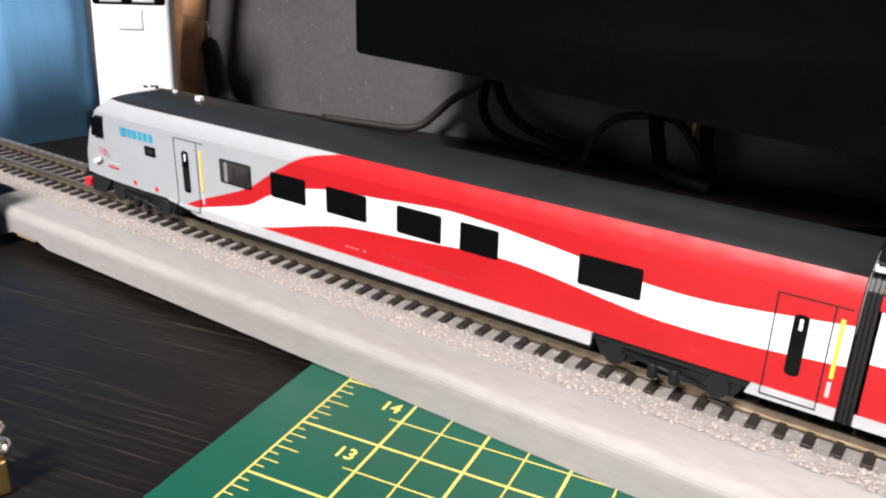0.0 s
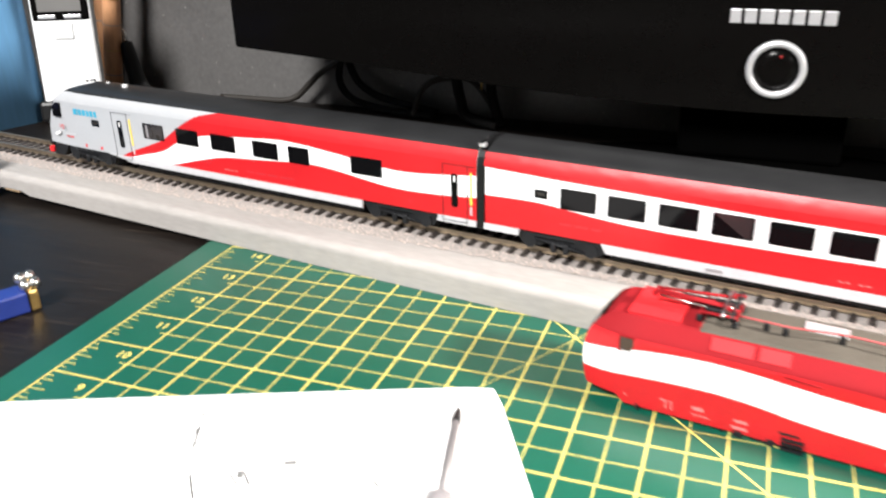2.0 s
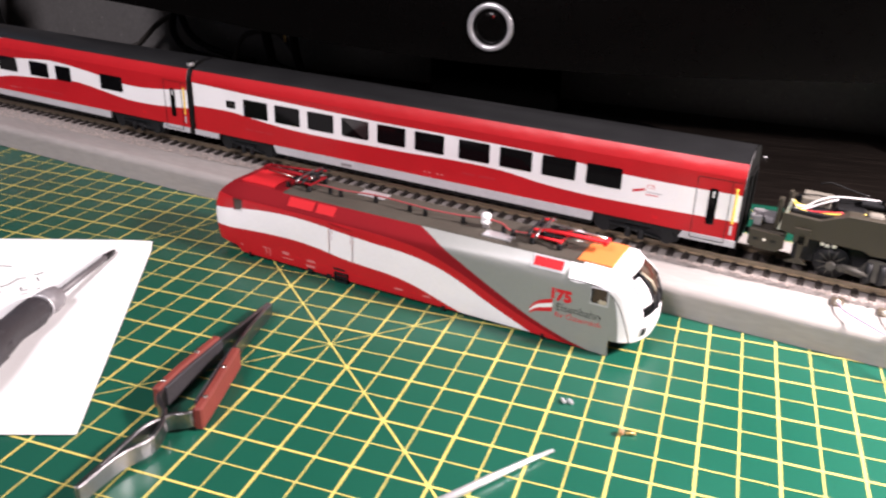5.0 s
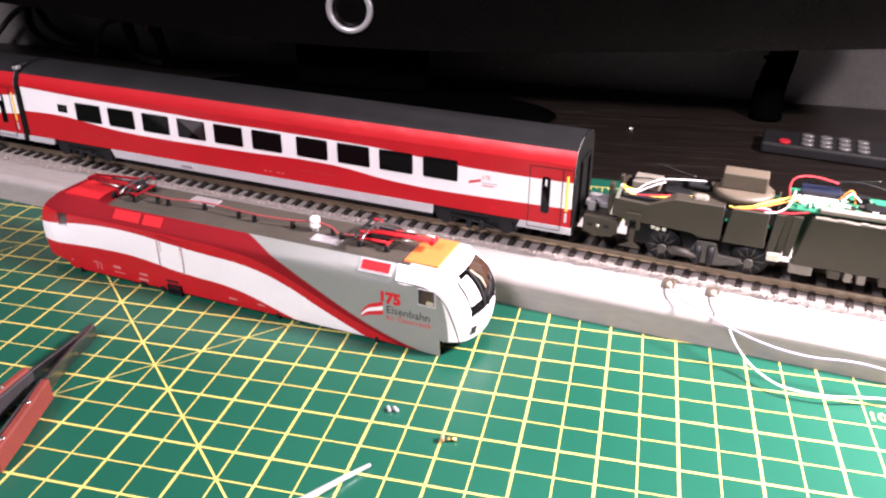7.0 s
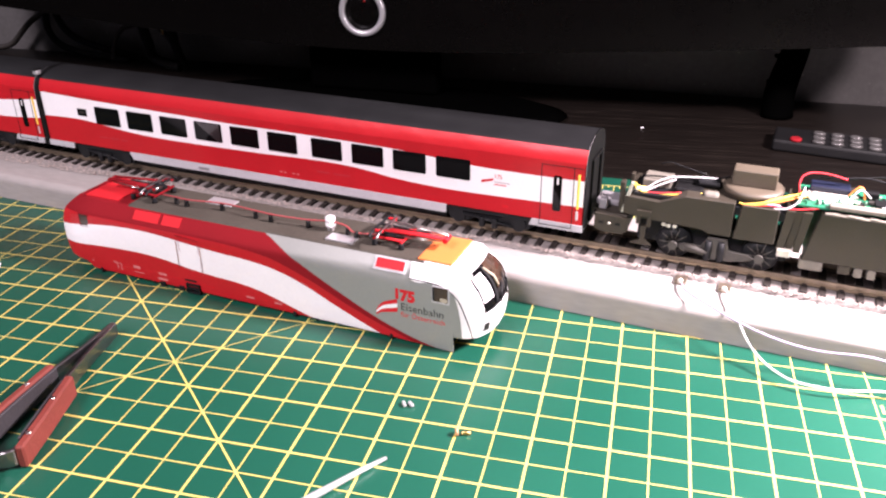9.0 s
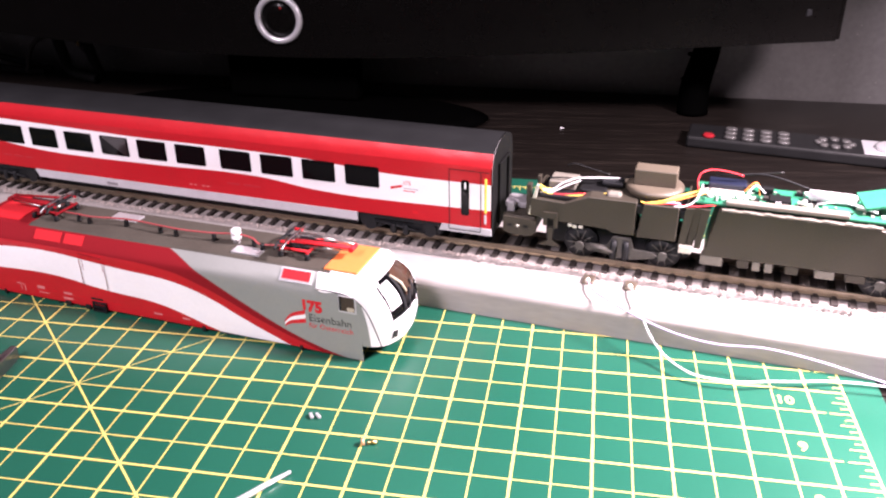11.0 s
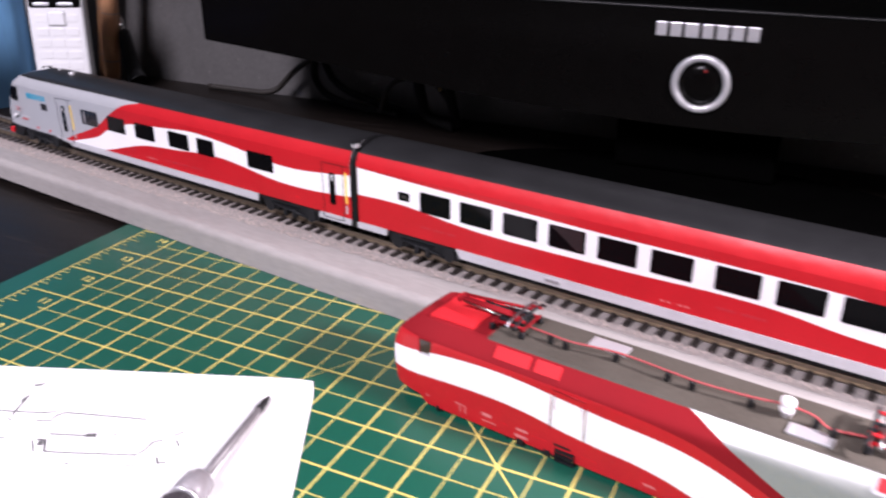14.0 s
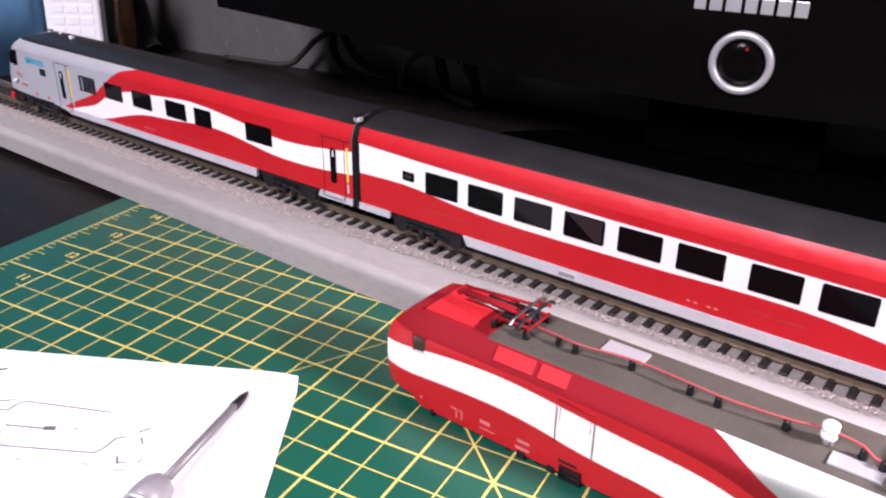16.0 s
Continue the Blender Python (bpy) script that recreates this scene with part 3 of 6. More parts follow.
nose_front = table([(0.026, -0.2195), (0.030, -0.2235), (0.036, -0.2235), (0.046, -0.2200), (0.055, -0.2165), (0.0605, -0.2095), (SIDE_TOP, -0.2050), (0.0657, -0.1970), (0.0670, -0.1900)])


def driving_nose(p):
    s = (-0.180 - p.x) / 0.045
    if s <= 0:
        return p
    q = p.copy()
    q.x = -0.180 + s * (nose_front(p.z) + 0.180)
    q.y = p.y * (1 - 0.16 * s ** 2.2)
    return q


st = spread(-0.225, -0.180, 14) + spread(-0.180, 0.0772, 150)[1:]
bm = banded_sides(st, YC, coach_half, lambda x: 0.0299, [lo, up, gre], CREASE, nose=driving_nose)
part("body", bm, [m_red, m_white, m_red, m_grey], driving_coach, "side walls painted grey, red and white")
bm = banded_sides(st, YC, coach_half, lambda x: CREASE, [lo, up, gre], SIDE_TOP, nose=driving_nose)
part("cant_rail", bm, [m_red, m_white, m_red, m_grey], driving_coach, "slanting upper side strip")
coach_roof(-0.225, 0.0772, driving_coach, driving_nose, st[::4] + [st[-1]])
bm = bmesh.new()
prof_z = [0.0299, 0.036, 0.044, 0.050, 0.056, 0.060, SIDE_TOP]
rows_ = []
for z in prof_z:
    e = driving_nose(Vector((-0.225, coach_half(z), z)))
    rows_.append([bm.verts.new((e.x - 0.0035 * (1 - (k / 6) ** 2), YC + k / 6 * e.y, z)) for k in range(-6, 7)])
for y, z in ROOF[1:]:
    e = driving_nose(Vector((-0.225, y, z)))
    rows_.append([bm.verts.new((e.x - 0.0035 * (1 - (k / 6) ** 2) * (0.067 - z) / 0.004, YC + k / 6 * e.y, z)) for k in range(-6, 7)])
for j in range(len(rows_) - 1):
    for k in range(12):
        f = bm.faces.new((rows_[j][k], rows_[j][k + 1], rows_[j + 1][k + 1], rows_[j + 1][k]))
        f.smooth = True
        f.material_index = 1 if 2 <= j <= 6 else 0
bmesh.ops.recalc_face_normals(bm, faces=bm.faces)
part("nose", bm, [m_grey, m_glass], driving_coach, "rounded grey cab front with a black windscreen")
part("cab_side_window", prism(bmesh.new(), [(-0.2145, 0.0475), (-0.2075, 0.0475), (-0.2070, 0.0562), (-0.2110, 0.0562), (-0.2140, 0.0530)], YC - HALF * 0.985, YC - HALF * 0.985 + 0.0012), m_glass, driving_coach)
end_wall(0.0775, driving_coach)
end_rim(0.0776, driving_coach)


def skirt(name, parent, poly):
    for s in (-1, 1):
        y = YC + s * (HALF - 0.0001)
        part(name, prism(bmesh.new(), poly, y - 0.0007, y + 0.0007), m_skirt, parent, "pale grey lower skirt panel")


skirt("skirt", driving_coach, [(-0.168, 0.0298), (-0.158, 0.0285), (-0.150, 0.0266), (0.0135, 0.0258), (0.0138, 0.0298)])
skirt("end_skirt", driving_coach, [(0.0560, 0.0268), (0.0772, 0.0268), (0.0772, 0.0298), (0.0572, 0.0298)])
part("underframe", bm_box(-0.205, 0.077, YC - 0.0148, YC + 0.0148, 0.0272, 0.0300), m_bogie, driving_coach)
part("underfloor_box", bm_box(-0.148, 0.012, YC - 0.013, YC + 0.013, 0.0222, 0.0271, bevel=0.0005), m_bogie, driving_coach)
bogie(driving_coach, -0.187)
bogie(driving_coach, 0.0345)
bay_windows(driving_coach, [(-0.1362, -0.1200), (-0.1103, -0.0938), (-0.0845, -0.0672), (-0.0550, -0.0380), (-0.0312, -0.0178), (0.0078, 0.0262)], 0.0431, 0.0521)
cab_pane = part("window_frame", pane(bmesh.new(), -0.1354, -0.1208, 0.0437, 0.0515, YC - HALF - 0.00021, 0.0004, 0.0006), m_pale_glass, driving_coach, "smoky window with an interior showing through")
for a, b, c, d in ((-0.1338, -0.1322, 0.0438, 0.0510), (-0.1292, -0.1284, 0.0438, 0.0500), (-0.1262, -0.1236, 0.0438, 0.0462)):
    part("seat_back", pane(bmesh.new(), a, b, c, d, YC - HALF - 0.00026, 0.0003, 0.0003), m_collar if a < -0.13 else m_tan, cab_pane, "grey shape behind the glass")
part("display_window", pane(bmesh.new(), -0.1795, -0.1730, 0.0452, 0.0492, YC - HALF - 0.00016, 0.0006, 0.0003), m_glass, driving_coach)
part("display_panel", bm_box(-0.1780, -0.1745, YC - HALF - 0.00024, YC - HALF, 0.0464, 0.0480), m_tan, driving_coach)
side_door(driving_coach, 0.0595, 0.0728, (0.0641, 0.0676), 0.0741)
side_door(driving_coach, -0.1615, -0.1485, (-0.1572, -0.1535), -0.1470)
dim_bars("door_sign", driving_coach, [(-0.1943, -0.1917), (-0.1911, -0.1904), (-0.1897, -0.1874), (-0.1867, -0.1837), (-0.1829, -0.1806), (-0.1798, -0.1772), (-0.1764, -0.1740)], YC - HALF, 0.0507, 0.0542, m_teal_print)
lettering("anniversary_number", "175", 0.0040, m_light_red, driving_coach, pose(-0.2105, YC - HALF * 0.985 - 0.0002, 0.0405) @ pose(0, 0, 0, 0, 0, -6) @ FACE)
part("flag_mark", prism(bmesh.new(), [(-0.2150, 0.0355), (-0.2100, 0.0372), (-0.2100, 0.0390), (-0.2150, 0.0370)], YC - HALF * 0.985 - 0.0003, YC - HALF * 0.985 + 0.0003), m_white, driving_coach)
dim_bars("faint_lettering", driving_coach, [(-0.2050, -0.1960)], YC - HALF * 0.992, 0.0372, 0.0378, m_skirt)
dim_bars("faint_lettering", driving_coach, [(-0.2050, -0.1985)], YC - HALF * 0.992, 0.0356, 0.0362, m_light_red)
dim_bars("red_mark", driving_coach, [(-0.1888, -0.1872), (-0.1755, -0.1735)], YC - HALF, 0.0312, 0.0330, m_light_red)
dim_bars("maker_lettering", driving_coach, [(-0.0935, -0.0915), (-0.0908, -0.0888), (-0.0882, -0.0865)], YC - HALF, 0.0347, 0.0358, m_faint)
dim_bars("number_lettering", driving_coach, [(-0.0765, -0.0752), (-0.0743, -0.0730), (-0.0722, -0.0708), (-0.0690, -0.0678)], YC - HALF, 0.0326, 0.0332, m_dull_print)
dim_bars("route_lettering", driving_coach, [(-0.0610, -0.0560), (-0.0545, -0.0480), (-0.0465, -0.0400), (-0.0385, -0.0290)], YC - HALF, 0.0335, 0.0345, m_faint)
dim_bars("red_mark", driving_coach, [(0.0405, 0.0430)], YC - HALF, 0.0330, 0.0345, m_light_red)
part("step_pocket", bm_box(-0.1290, -0.1215, YC - HALF - 0.0008, YC - HALF + 0.001, 0.0262, 0.0290, bevel=0.0006), m_skirt, driving_coach, "small grey step recess")
rk = random.Random(8)
for k in range(9):
    bm = bmesh.new()
    lathe(bm, [(0.0007, 0), (0.0009, 0.0003), (0.0005, 0.0008)], 8, pose(rk.uniform(-0.201, -0.186), YC + rk.uniform(0.0010, 0.0060), 0.0662))
    part("roof_knob", bm, m_roof, driving_coach)
part("roof_lamp", bm_box(-0.1635, -0.1605, YC - 0.0030, YC - 0.0006, 0.0668, 0.0686, bevel=0.0004), m_white, driving_coach, "small white roof fitting")
part("roof_lamp", bm_box(-0.1815, -0.1800, YC + 0.0010, YC + 0.0026, 0.0664, 0.0678, bevel=0.0003), m_white, driving_coach, "small white roof fitting")
for s in (-1, 1):
    bm = bmesh.new()
    lathe(bm, [(0.0012, 0), (0.0012, 0.004), (0.0030, 0.0042), (0.0030, 0.0048)], 12, pose(-0.2235, YC + s * 0.009, 0.0285, 0, -90, 0))
    part("buffer", bm, m_black, driving_coach)
part("snow_plough", prism(bmesh.new(), [(-0.2235, 0.0215), (-0.2150, 0.0215), (-0.2080, 0.0298), (-0.2225, 0.0298)], YC - 0.013, YC + 0.013), m_bogie, driving_coach)
part("coupling_hook", bm_box(-0.2275, -0.2235, YC - 0.014, YC - 0.011, 0.0225, 0.0262, bevel=0.0006), m_light_red, driving_coach, "small red coupling end")

# gangway bellows between the coaches
gang = thing("gangway_bellows", (0.0792, YC, RAIL), "black rubber gangway bellows between two coaches", "gangway")
for k in range(3):
    zs = [0.0262, 0.030, 0.045, 0.053, 0.057, 0.0605, SIDE_TOP]
    poly = [(-coach_half(z), z) for z in zs] + [(-y, z) for y, z in ROOF[1:]] + [(y, z) for y, z in ROOF[-2:0:-1]] + [(coach_half(z), z) for z in zs[::-1]]
    sc = 0.985 if k != 1 else 0.995
    x = 0.0779 + k * 0.0011
    part("fold", prism_x(bmesh.new(), [(YC + y * sc, 0.045 + (z - 0.045) * (sc + 0.02)) for y, z in poly], x, x + 0.0009), m_black, gang)
part("clip", bm_box(0.0779, 0.0810, YC - 0.0150, YC - 0.0120, 0.0652, 0.0672, bevel=0.0004), m_silver, gang, "small bright clip at the top")
part("clip_spring", bm_box(0.0786, 0.0803, YC - 0.0158, YC - 0.0110, 0.0673, 0.0682, bevel=0.0003), m_black, gang)

# passenger coach
passenger_coach = thing("passenger_coach", (0.23, YC, RAIL), "model passenger coach, red and white waves, dark roof", "model train")
C0, C1 = 0.0812, 0.3822
lo2 = table([(0.081, 0.0435), (0.098, 0.0440), (0.110, 0.0438), (0.124, 0.0424), (0.136, 0.0412), (0.154, 0.0402), (0.176, 0.0400), (0.200, 0.0402), (0.223, 0.0405), (0.246, 0.0412), (0.262, 0.0412), (0.276, 0.0405), (0.294, 0.0384), (0.314, 0.0373), (0.333, 0.0373), (0.356, 0.0378), (0.383, 0.0384)])
up2 = table([(0.081, 0.0568), (0.100, 0.0562), (0.117, 0.0556), (0.143, 0.0550), (0.178, 0.0542), (0.202, 0.0536), (0.247, 0.0534), (0.294, 0.0527), (0.315, 0.0513), (0.331, 0.0502), (0.356, 0.0499), (0.383, 0.0502)])
st2 = spread(C0, C1, 150)
part("body", banded_sides(st2, YC, coach_half, lambda x: 0.0299, [lo2, up2], CREASE), [m_red, m_white, m_red], passenger_coach, "side walls with white wave on red")
part("cant_rail", banded_sides(st2, YC, coach_half, lambda x: CREASE, [lo2, up2], SIDE_TOP), [m_red, m_white, m_red], passenger_coach, "slanting upper side strip")
coach_roof(C0, C1, passenger_coach)
end_wall(C0 + 0.0003, passenger_coach)
end_wall(C1 - 0.0001, passenger_coach)
end_rim(C1 + 0.0001, passenger_coach)
gf = part("gangway_frame", bm_box(C1 + 0.0003, C1 + 0.0014, YC - 0.0078, YC - 0.0068, 0.0290, 0.0570, bevel=0.0003), m_rubber, passenger_coach, "dark upright gangway frame")
part("gangway_post", bm_box(C1 + 0.0003, C1 + 0.0014, YC + 0.0068, YC + 0.0078, 0.0290, 0.0570, bevel=0.0003), m_rubber, gf)
part("gangway_lintel", bm_box(C1 + 0.0003, C1 + 0.0014, YC - 0.0067, YC + 0.0067, 0.0560, 0.0570, bevel=0.0003), m_rubber, gf)
skirt("skirt", passenger_coach, [(0.1395, 0.0258), (0.3190, 0.0258), (0.3192, 0.0298), (0.1375, 0.0298)])
skirt("end_skirt", passenger_coach, [(C0, 0.0268), (0.0985, 0.0268), (0.0990, 0.0298), (C0, 0.0298)])
skirt("end_skirt", passenger_coach, [(0.3585, 0.0268), (C1, 0.0268), (C1, 0.0298), (0.3597, 0.0298)])
part("underframe", bm_box(C0, C1, YC - 0.0148, YC + 0.0148, 0.0272, 0.0300), m_bogie, passenger_coach)
part("underfloor_box", bm_box(0.141, 0.318, YC - 0.013, YC + 0.013, 0.0222, 0.0271, bevel=0.0005), m_bogie, passenger_coach)
bogie(passenger_coach, 0.1180)
bogie(passenger_coach, 0.3390)
bay_windows(passenger_coach, [(x - 0.0082, x + 0.0082) for x in (0.1261, 0.1474, 0.1690, 0.1905, 0.2121, 0.2338, 0.2582, 0.2798, 0.3011, 0.3225)], 0.0428, 0.0524)
# grey wedge on the pane paints a reflection into its colour
part("window_reflection", prism(bmesh.new(), [(0.1833, 0.0519), (0.1977, 0.0519), (0.1977, 0.0438), (0.1955, 0.0434)], YC - HALF - 0.00022, YC - HALF + 0.0002), m_pale_glass, passenger_coach, "grey wedge painting a reflection on the window")
part("display_window", pane(bmesh.new(), 0.1058, 0.1121, 0.0461, 0.0501, YC - HALF - 0.00016, 0.0006, 0.0003), m_glass, passenger_coach)
part("display_panel", bm_box(0.1072, 0.1107, YC - HALF - 0.00024, YC - HALF, 0.0474, 0.0488), m_tan, passenger_coach)
side_door(passenger_coach, 0.3630, 0.3775, (0.3685, 0.3722), 0.3790)
part("step_pocket", bm_box(0.1815, 0.1895, YC - HALF - 0.0008, YC - HALF + 0.001, 0.0262, 0.0290, bevel=0.0006), m_skirt, passenger_coach, "small grey step recess")
# grey plate gives the step recess its shade by colour
part("step_opening", bm_box(0.1821, 0.1889, YC - HALF - 0.0010, YC - HALF + 0.001, 0.0268, 0.0285, bevel=0.0003), m_collar, passenger_coach, "grey plate painting the shade of the step recess")
part("flag_mark", prism(bmesh.new(), [(0.3360, 0.0430), (0.3415, 0.0446), (0.3415, 0.0456), (0.3360, 0.0442)], YC - HALF - 0.00008, YC - HALF + 0.0003), m_light_red, passenger_coach)
lettering("anniversary_number", "175", 0.0026, m_light_red, passenger_coach, pose(0.3418, YC - HALF - 0.00006, 0.0458) @ FACE)
dim_bars("faint_lettering", passenger_coach, [(0.3420, 0.3490)], YC - HALF, 0.0438, 0.0443, m_skirt)
dim_bars("faint_lettering", passenger_coach, [(0.3420, 0.3475)], YC - HALF, 0.0427, 0.0431, m_light_red)
dim_bars("number_lettering", passenger_coach, [(0.2310, 0.2323), (0.2335, 0.2348), (0.2380, 0.2395), (0.2405, 0.2420)], YC - HALF, 0.0322, 0.0328, m_dull_print)
dim_bars("route_lettering", passenger_coach, [(0.1180, 0.1235), (0.1250, 0.1310), (0.1325, 0.1370), (0.2520, 0.2590), (0.2610, 0.2700)], YC - HALF, 0.0352, 0.0362, m_faint)
dim_bars("red_mark", passenger_coach, [(0.3460, 0.3485)], YC - HALF, 0.0325, 0.0340, m_light_red)

# ---- locomotive body shell on the mat ----
m_rose = material("faded_rose_lacquer", (0.34, 0.055, 0.055), 0.55, var=0.15, bump=0.0)
m_cream = material("cream_plastic", (0.46, 0.40, 0.30), 0.5, var=0.1, bump=0.02)
LY, LW, LTOP = 0.3222, 0.0172, 0.0343
loco = thing("locomotive_shell", (0.265, LY, 0.0), "model electric locomotive body shell, red, white and grey", "model train")
loco_half = table([(0.0, LW - 0.0004), (0.003, LW), (0.0265, LW), (0.0285, LW - 0.0003), (0.0300, LW - 0.0012), (LTOP, LW - 0.0048)])
l_front = table([(0.0, 0.1600), (0.0045, 0.1565), (0.012, 0.1548), (0.020, 0.1548), (0.025, 0.1560), (0.030, 0.1590), (LTOP, 0.1640)])
r_front = table([(0.0, 0.3598), (0.0072, 0.3598), (0.0095, 0.3606), (0.014, 0.3616), (0.0178, 0.3620), (0.020, 0.3620), (0.0265, 0.3594), (0.030, 0.3562), (LTOP, 0.3520)])
front_bulge = table([(0.0072, 0.0040), (0.0123, 0.0038), (0.0178, 0.0027), (0.025, 0.0022), (0.032, 0.0012), (LTOP, 0.0)])


def loco_nose(p):
    q = p.copy()
    s = (0.180 - p.x) / 0.024
    if s > 0:
        q.x = 0.180 + s * (l_front(p.z) - 0.180)
        q.y = p.y * (1 - 0.20 * s ** 3)
    s = (p.x - 0.3515) / 0.022
    if s > 0:
        q.x = 0.3515 + s * (r_front(p.z) - 0.3515)
        q.y = p.y * (1 - 0.20 * s ** 2)
    return q


def loco_bottom(x):
    if x > 0.3512:
        return 0.0074
    if x < 0.168:
        return 0.0045
    return 0.0016 if x < 0.318 else 0.0016 - (x - 0.318) / 0.0332 * 0.0014


wl = table([(0.156, 0.0118), (0.165, 0.0126), (0.176, 0.0138), (0.190, 0.0146), (0.203, 0.0148), (0.215, 0.0140), (0.228, 0.0122), (0.240, 0.0112), (0.252, 0.0106), (0.262, 0.0092), (0.272, 0.0066), (0.282, 0.0034), (0.290, 0.0010), (0.296, -0.001)])
wu = table([(0.156, 0.0205), (0.165, 0.0222), (0.176, 0.0243), (0.190, 0.0257), (0.203, 0.0261), (0.215, 0.0256), (0.228, 0.0244), (0.245, 0.0232), (0.258, 0.0226), (0.268, 0.0215), (0.278, 0.0192), (0.288, 0.0155), (0.298, 0.0108), (0.308, 0.0064), (0.318, 0.0022), (0.322, 0.000)])
wd = table([(0.156, 0.0285), (0.215, 0.0283), (0.250, 0.0277), (0.268, 0.0260), (0.280, 0.0225), (0.292, 0.0178), (0.305, 0.0118), (0.318, 0.0066), (0.330, 0.0026), (0.336, 0.0)])
wg = table([(0.255, 0.0380), (0.266, 0.0343), (0.277, 0.0297), (0.284, 0.0262), (0.292, 0.0218), (0.302, 0.0166), (0.312, 0.0116), (0.322, 0.0072), (0.333, 0.0034), (0.344, 0.0004)])
wc = table([(0.3322, 0.0360), (0.3328, 0.0292), (0.343, 0.0290), (0.349, 0.0276), (0.353, 0.0240), (0.3555, 0.0190), (0.358, 0.0120), (0.3595, 0.0070)])
stl = spread(0.156, 0.180, 10) + spread(0.180, 0.3322, 110)[1:] + [0.3328] + spread(0.3335, 0.3512, 12) + [0.35121] + spread(0.352, 0.3735, 14)
bm = banded_sides(stl, LY, loco_half, loco_bottom, [wl, wu, wd, wg, wc], LTOP, nose=loco_nose, rows=9)
part("body", bm, [m_red, m_white, m_red, m_dark_red, m_loco_grey, m_white], loco, "side walls with a white wave from red into grey")
# rear front
bm = bmesh.new()
rows_ = []
for z in (0.0045, 0.0125, 0.0165, 0.0200, 0.0240, 0.0275, 0.0300, 0.0320, LTOP):
    e = loco_nose(Vector((0.156, loco_half(z), z)))
    rows_.append([bm.verts.new((e.x - 0.0022 * (1 - (k / 8) ** 2) * (1 - max(0, (z - 0.018) / (LTOP - 0.018)) ** 1.5), LY + k / 8 * e.y, z)) for k in range(-8, 9)])
for j in range(len(rows_) - 1):
    for k in range(16):
        f = bm.faces.new((rows_[j][k], rows_[j][k + 1], rows_[j + 1][k + 1], rows_[j + 1][k]))
        f.smooth = True
        f.material_index = 3 if 4 <= j <= 6 and 1 <= k <= 14 else (0, 1, 1, 0, 2, 2, 2, 2)[j]
bmesh.ops.recalc_face_normals(bm, faces=bm.faces)
part("rear_front", bm, [m_red, m_white, m_dark_red, m_glass], loco, "rounded front with a dark windscreen")


def cab_point(s, z, out=0.0):
    """A point of the cab front; s runs from -1 to 1 across it, out lies along the nose."""
    e = loco_nose(Vector((0.3735, loco_half(z), z)))
    return Vector((e.x + front_bulge(z) * (1 - abs(s) ** 2.4) + out, LY + s * e.y, z))


def cab_plate(name, s0, s1, z0, z1, out, mat, parent, label="", lean=0.0):
    """A curved plate that follows the cab front; lean shifts its top edge sideways."""
    bm = bmesh.new()
    ns, nz = max(2, int((s1 - s0) / 0.12)), max(2, int((z1 - z0) / 0.0015))
    lay = [[[bm.verts.new(cab_point(s0 + (s1 - s0) * i / ns + lean * j / nz, z0 + (z1 - z0) * j / nz, o)) for i in range(ns + 1)] for j in range(nz + 1)] for o in (out, out - 0.0004)]
    for j in range(nz):
        for i in range(ns):
            for q in lay:
                bm.faces.new((q[j][i], q[j][i + 1], q[j + 1][i + 1], q[j + 1][i]))
    for j in range(nz):
        for i in (0, ns):
            bm.faces.new((lay[0][j][i], lay[0][j + 1][i], lay[1][j + 1][i], lay[1][j][i]))
    for i in range(ns):
        for j in (0, nz):
            bm.faces.new((lay[0][j][i], lay[0][j][i + 1], lay[1][j][i + 1], lay[1][j][i]))
    bmesh.ops.recalc_face_normals(bm, faces=bm.faces)
    return part(name, bm, mat, parent, label)


# cab front: a shell with the windscreen opening, sunk 1 mm
bm = bmesh.new()
SCREEN_S = (-0.95, 0.95)
ss = [-1.0, SCREEN_S[0]] + spread(-0.82, 0.82, 14) + [SCREEN_S[1], 1.0]
zs = [0.0074, 0.0090, 0.0110, 0.0135, 0.0160, 0.0180, 0.0205, 0.0235, 0.0265, 0.0290, 0.0306, 0.0319, 0.0331, LTOP]
rows_ = [[bm.verts.new(cab_point(q, z)) for q in ss] for z in zs]
for j in range(len(zs) - 1):
    for i in range(len(ss) - 1):
        if not (5 <= j <= 10 and 1 <= i <= len(ss) - 3):
            bm.faces.new((rows_[j][i], rows_[j][i + 1], rows_[j + 1][i + 1], rows_[j + 1][i])).smooth = True
rim = [(SCREEN_S[0], z) for z in zs[5:12]] + [(q, zs[11]) for q in ss[2:-2]] + [(SCREEN_S[1], z) for z in zs[11:4:-1]] + [(q, zs[5]) for q in ss[-3:1:-1]]
outer = [rows_[zs.index(z)][ss.index(q)] for q, z in rim]
inner = [bm.verts.new(cab_point(q, z, -0.0011)) for q, z in rim]
for i in range(len(rim)):
    f = bm.faces.new((outer[i], outer[(i + 1) % len(rim)], inner[(i + 1) % len(rim)], inner[i]))
    f.material_index = 1
bmesh.ops.recalc_face_normals(bm, faces=bm.faces)
cab_front = part("cab_front", bm, [m_white, m_bogie], loco, "rounded white front with a large windscreen")
screen = cab_plate("windscreen", -0.965, 0.965, 0.0178, 0.0321, -0.0010, m_glass, cab_front, "dark glazed windscreen")
cab_plate("white_plate", -0.84, -0.34, 0.0218, 0.0302, -0.0006, m_white, screen, "white plate on the sunk windscreen glass", lean=0.04)
cab_plate("tinted_pane", 0.02, 0.92, 0.0226, 0.0316, -0.0005, m_smoky, screen, "brown tinted half of the glass", lean=0.02)
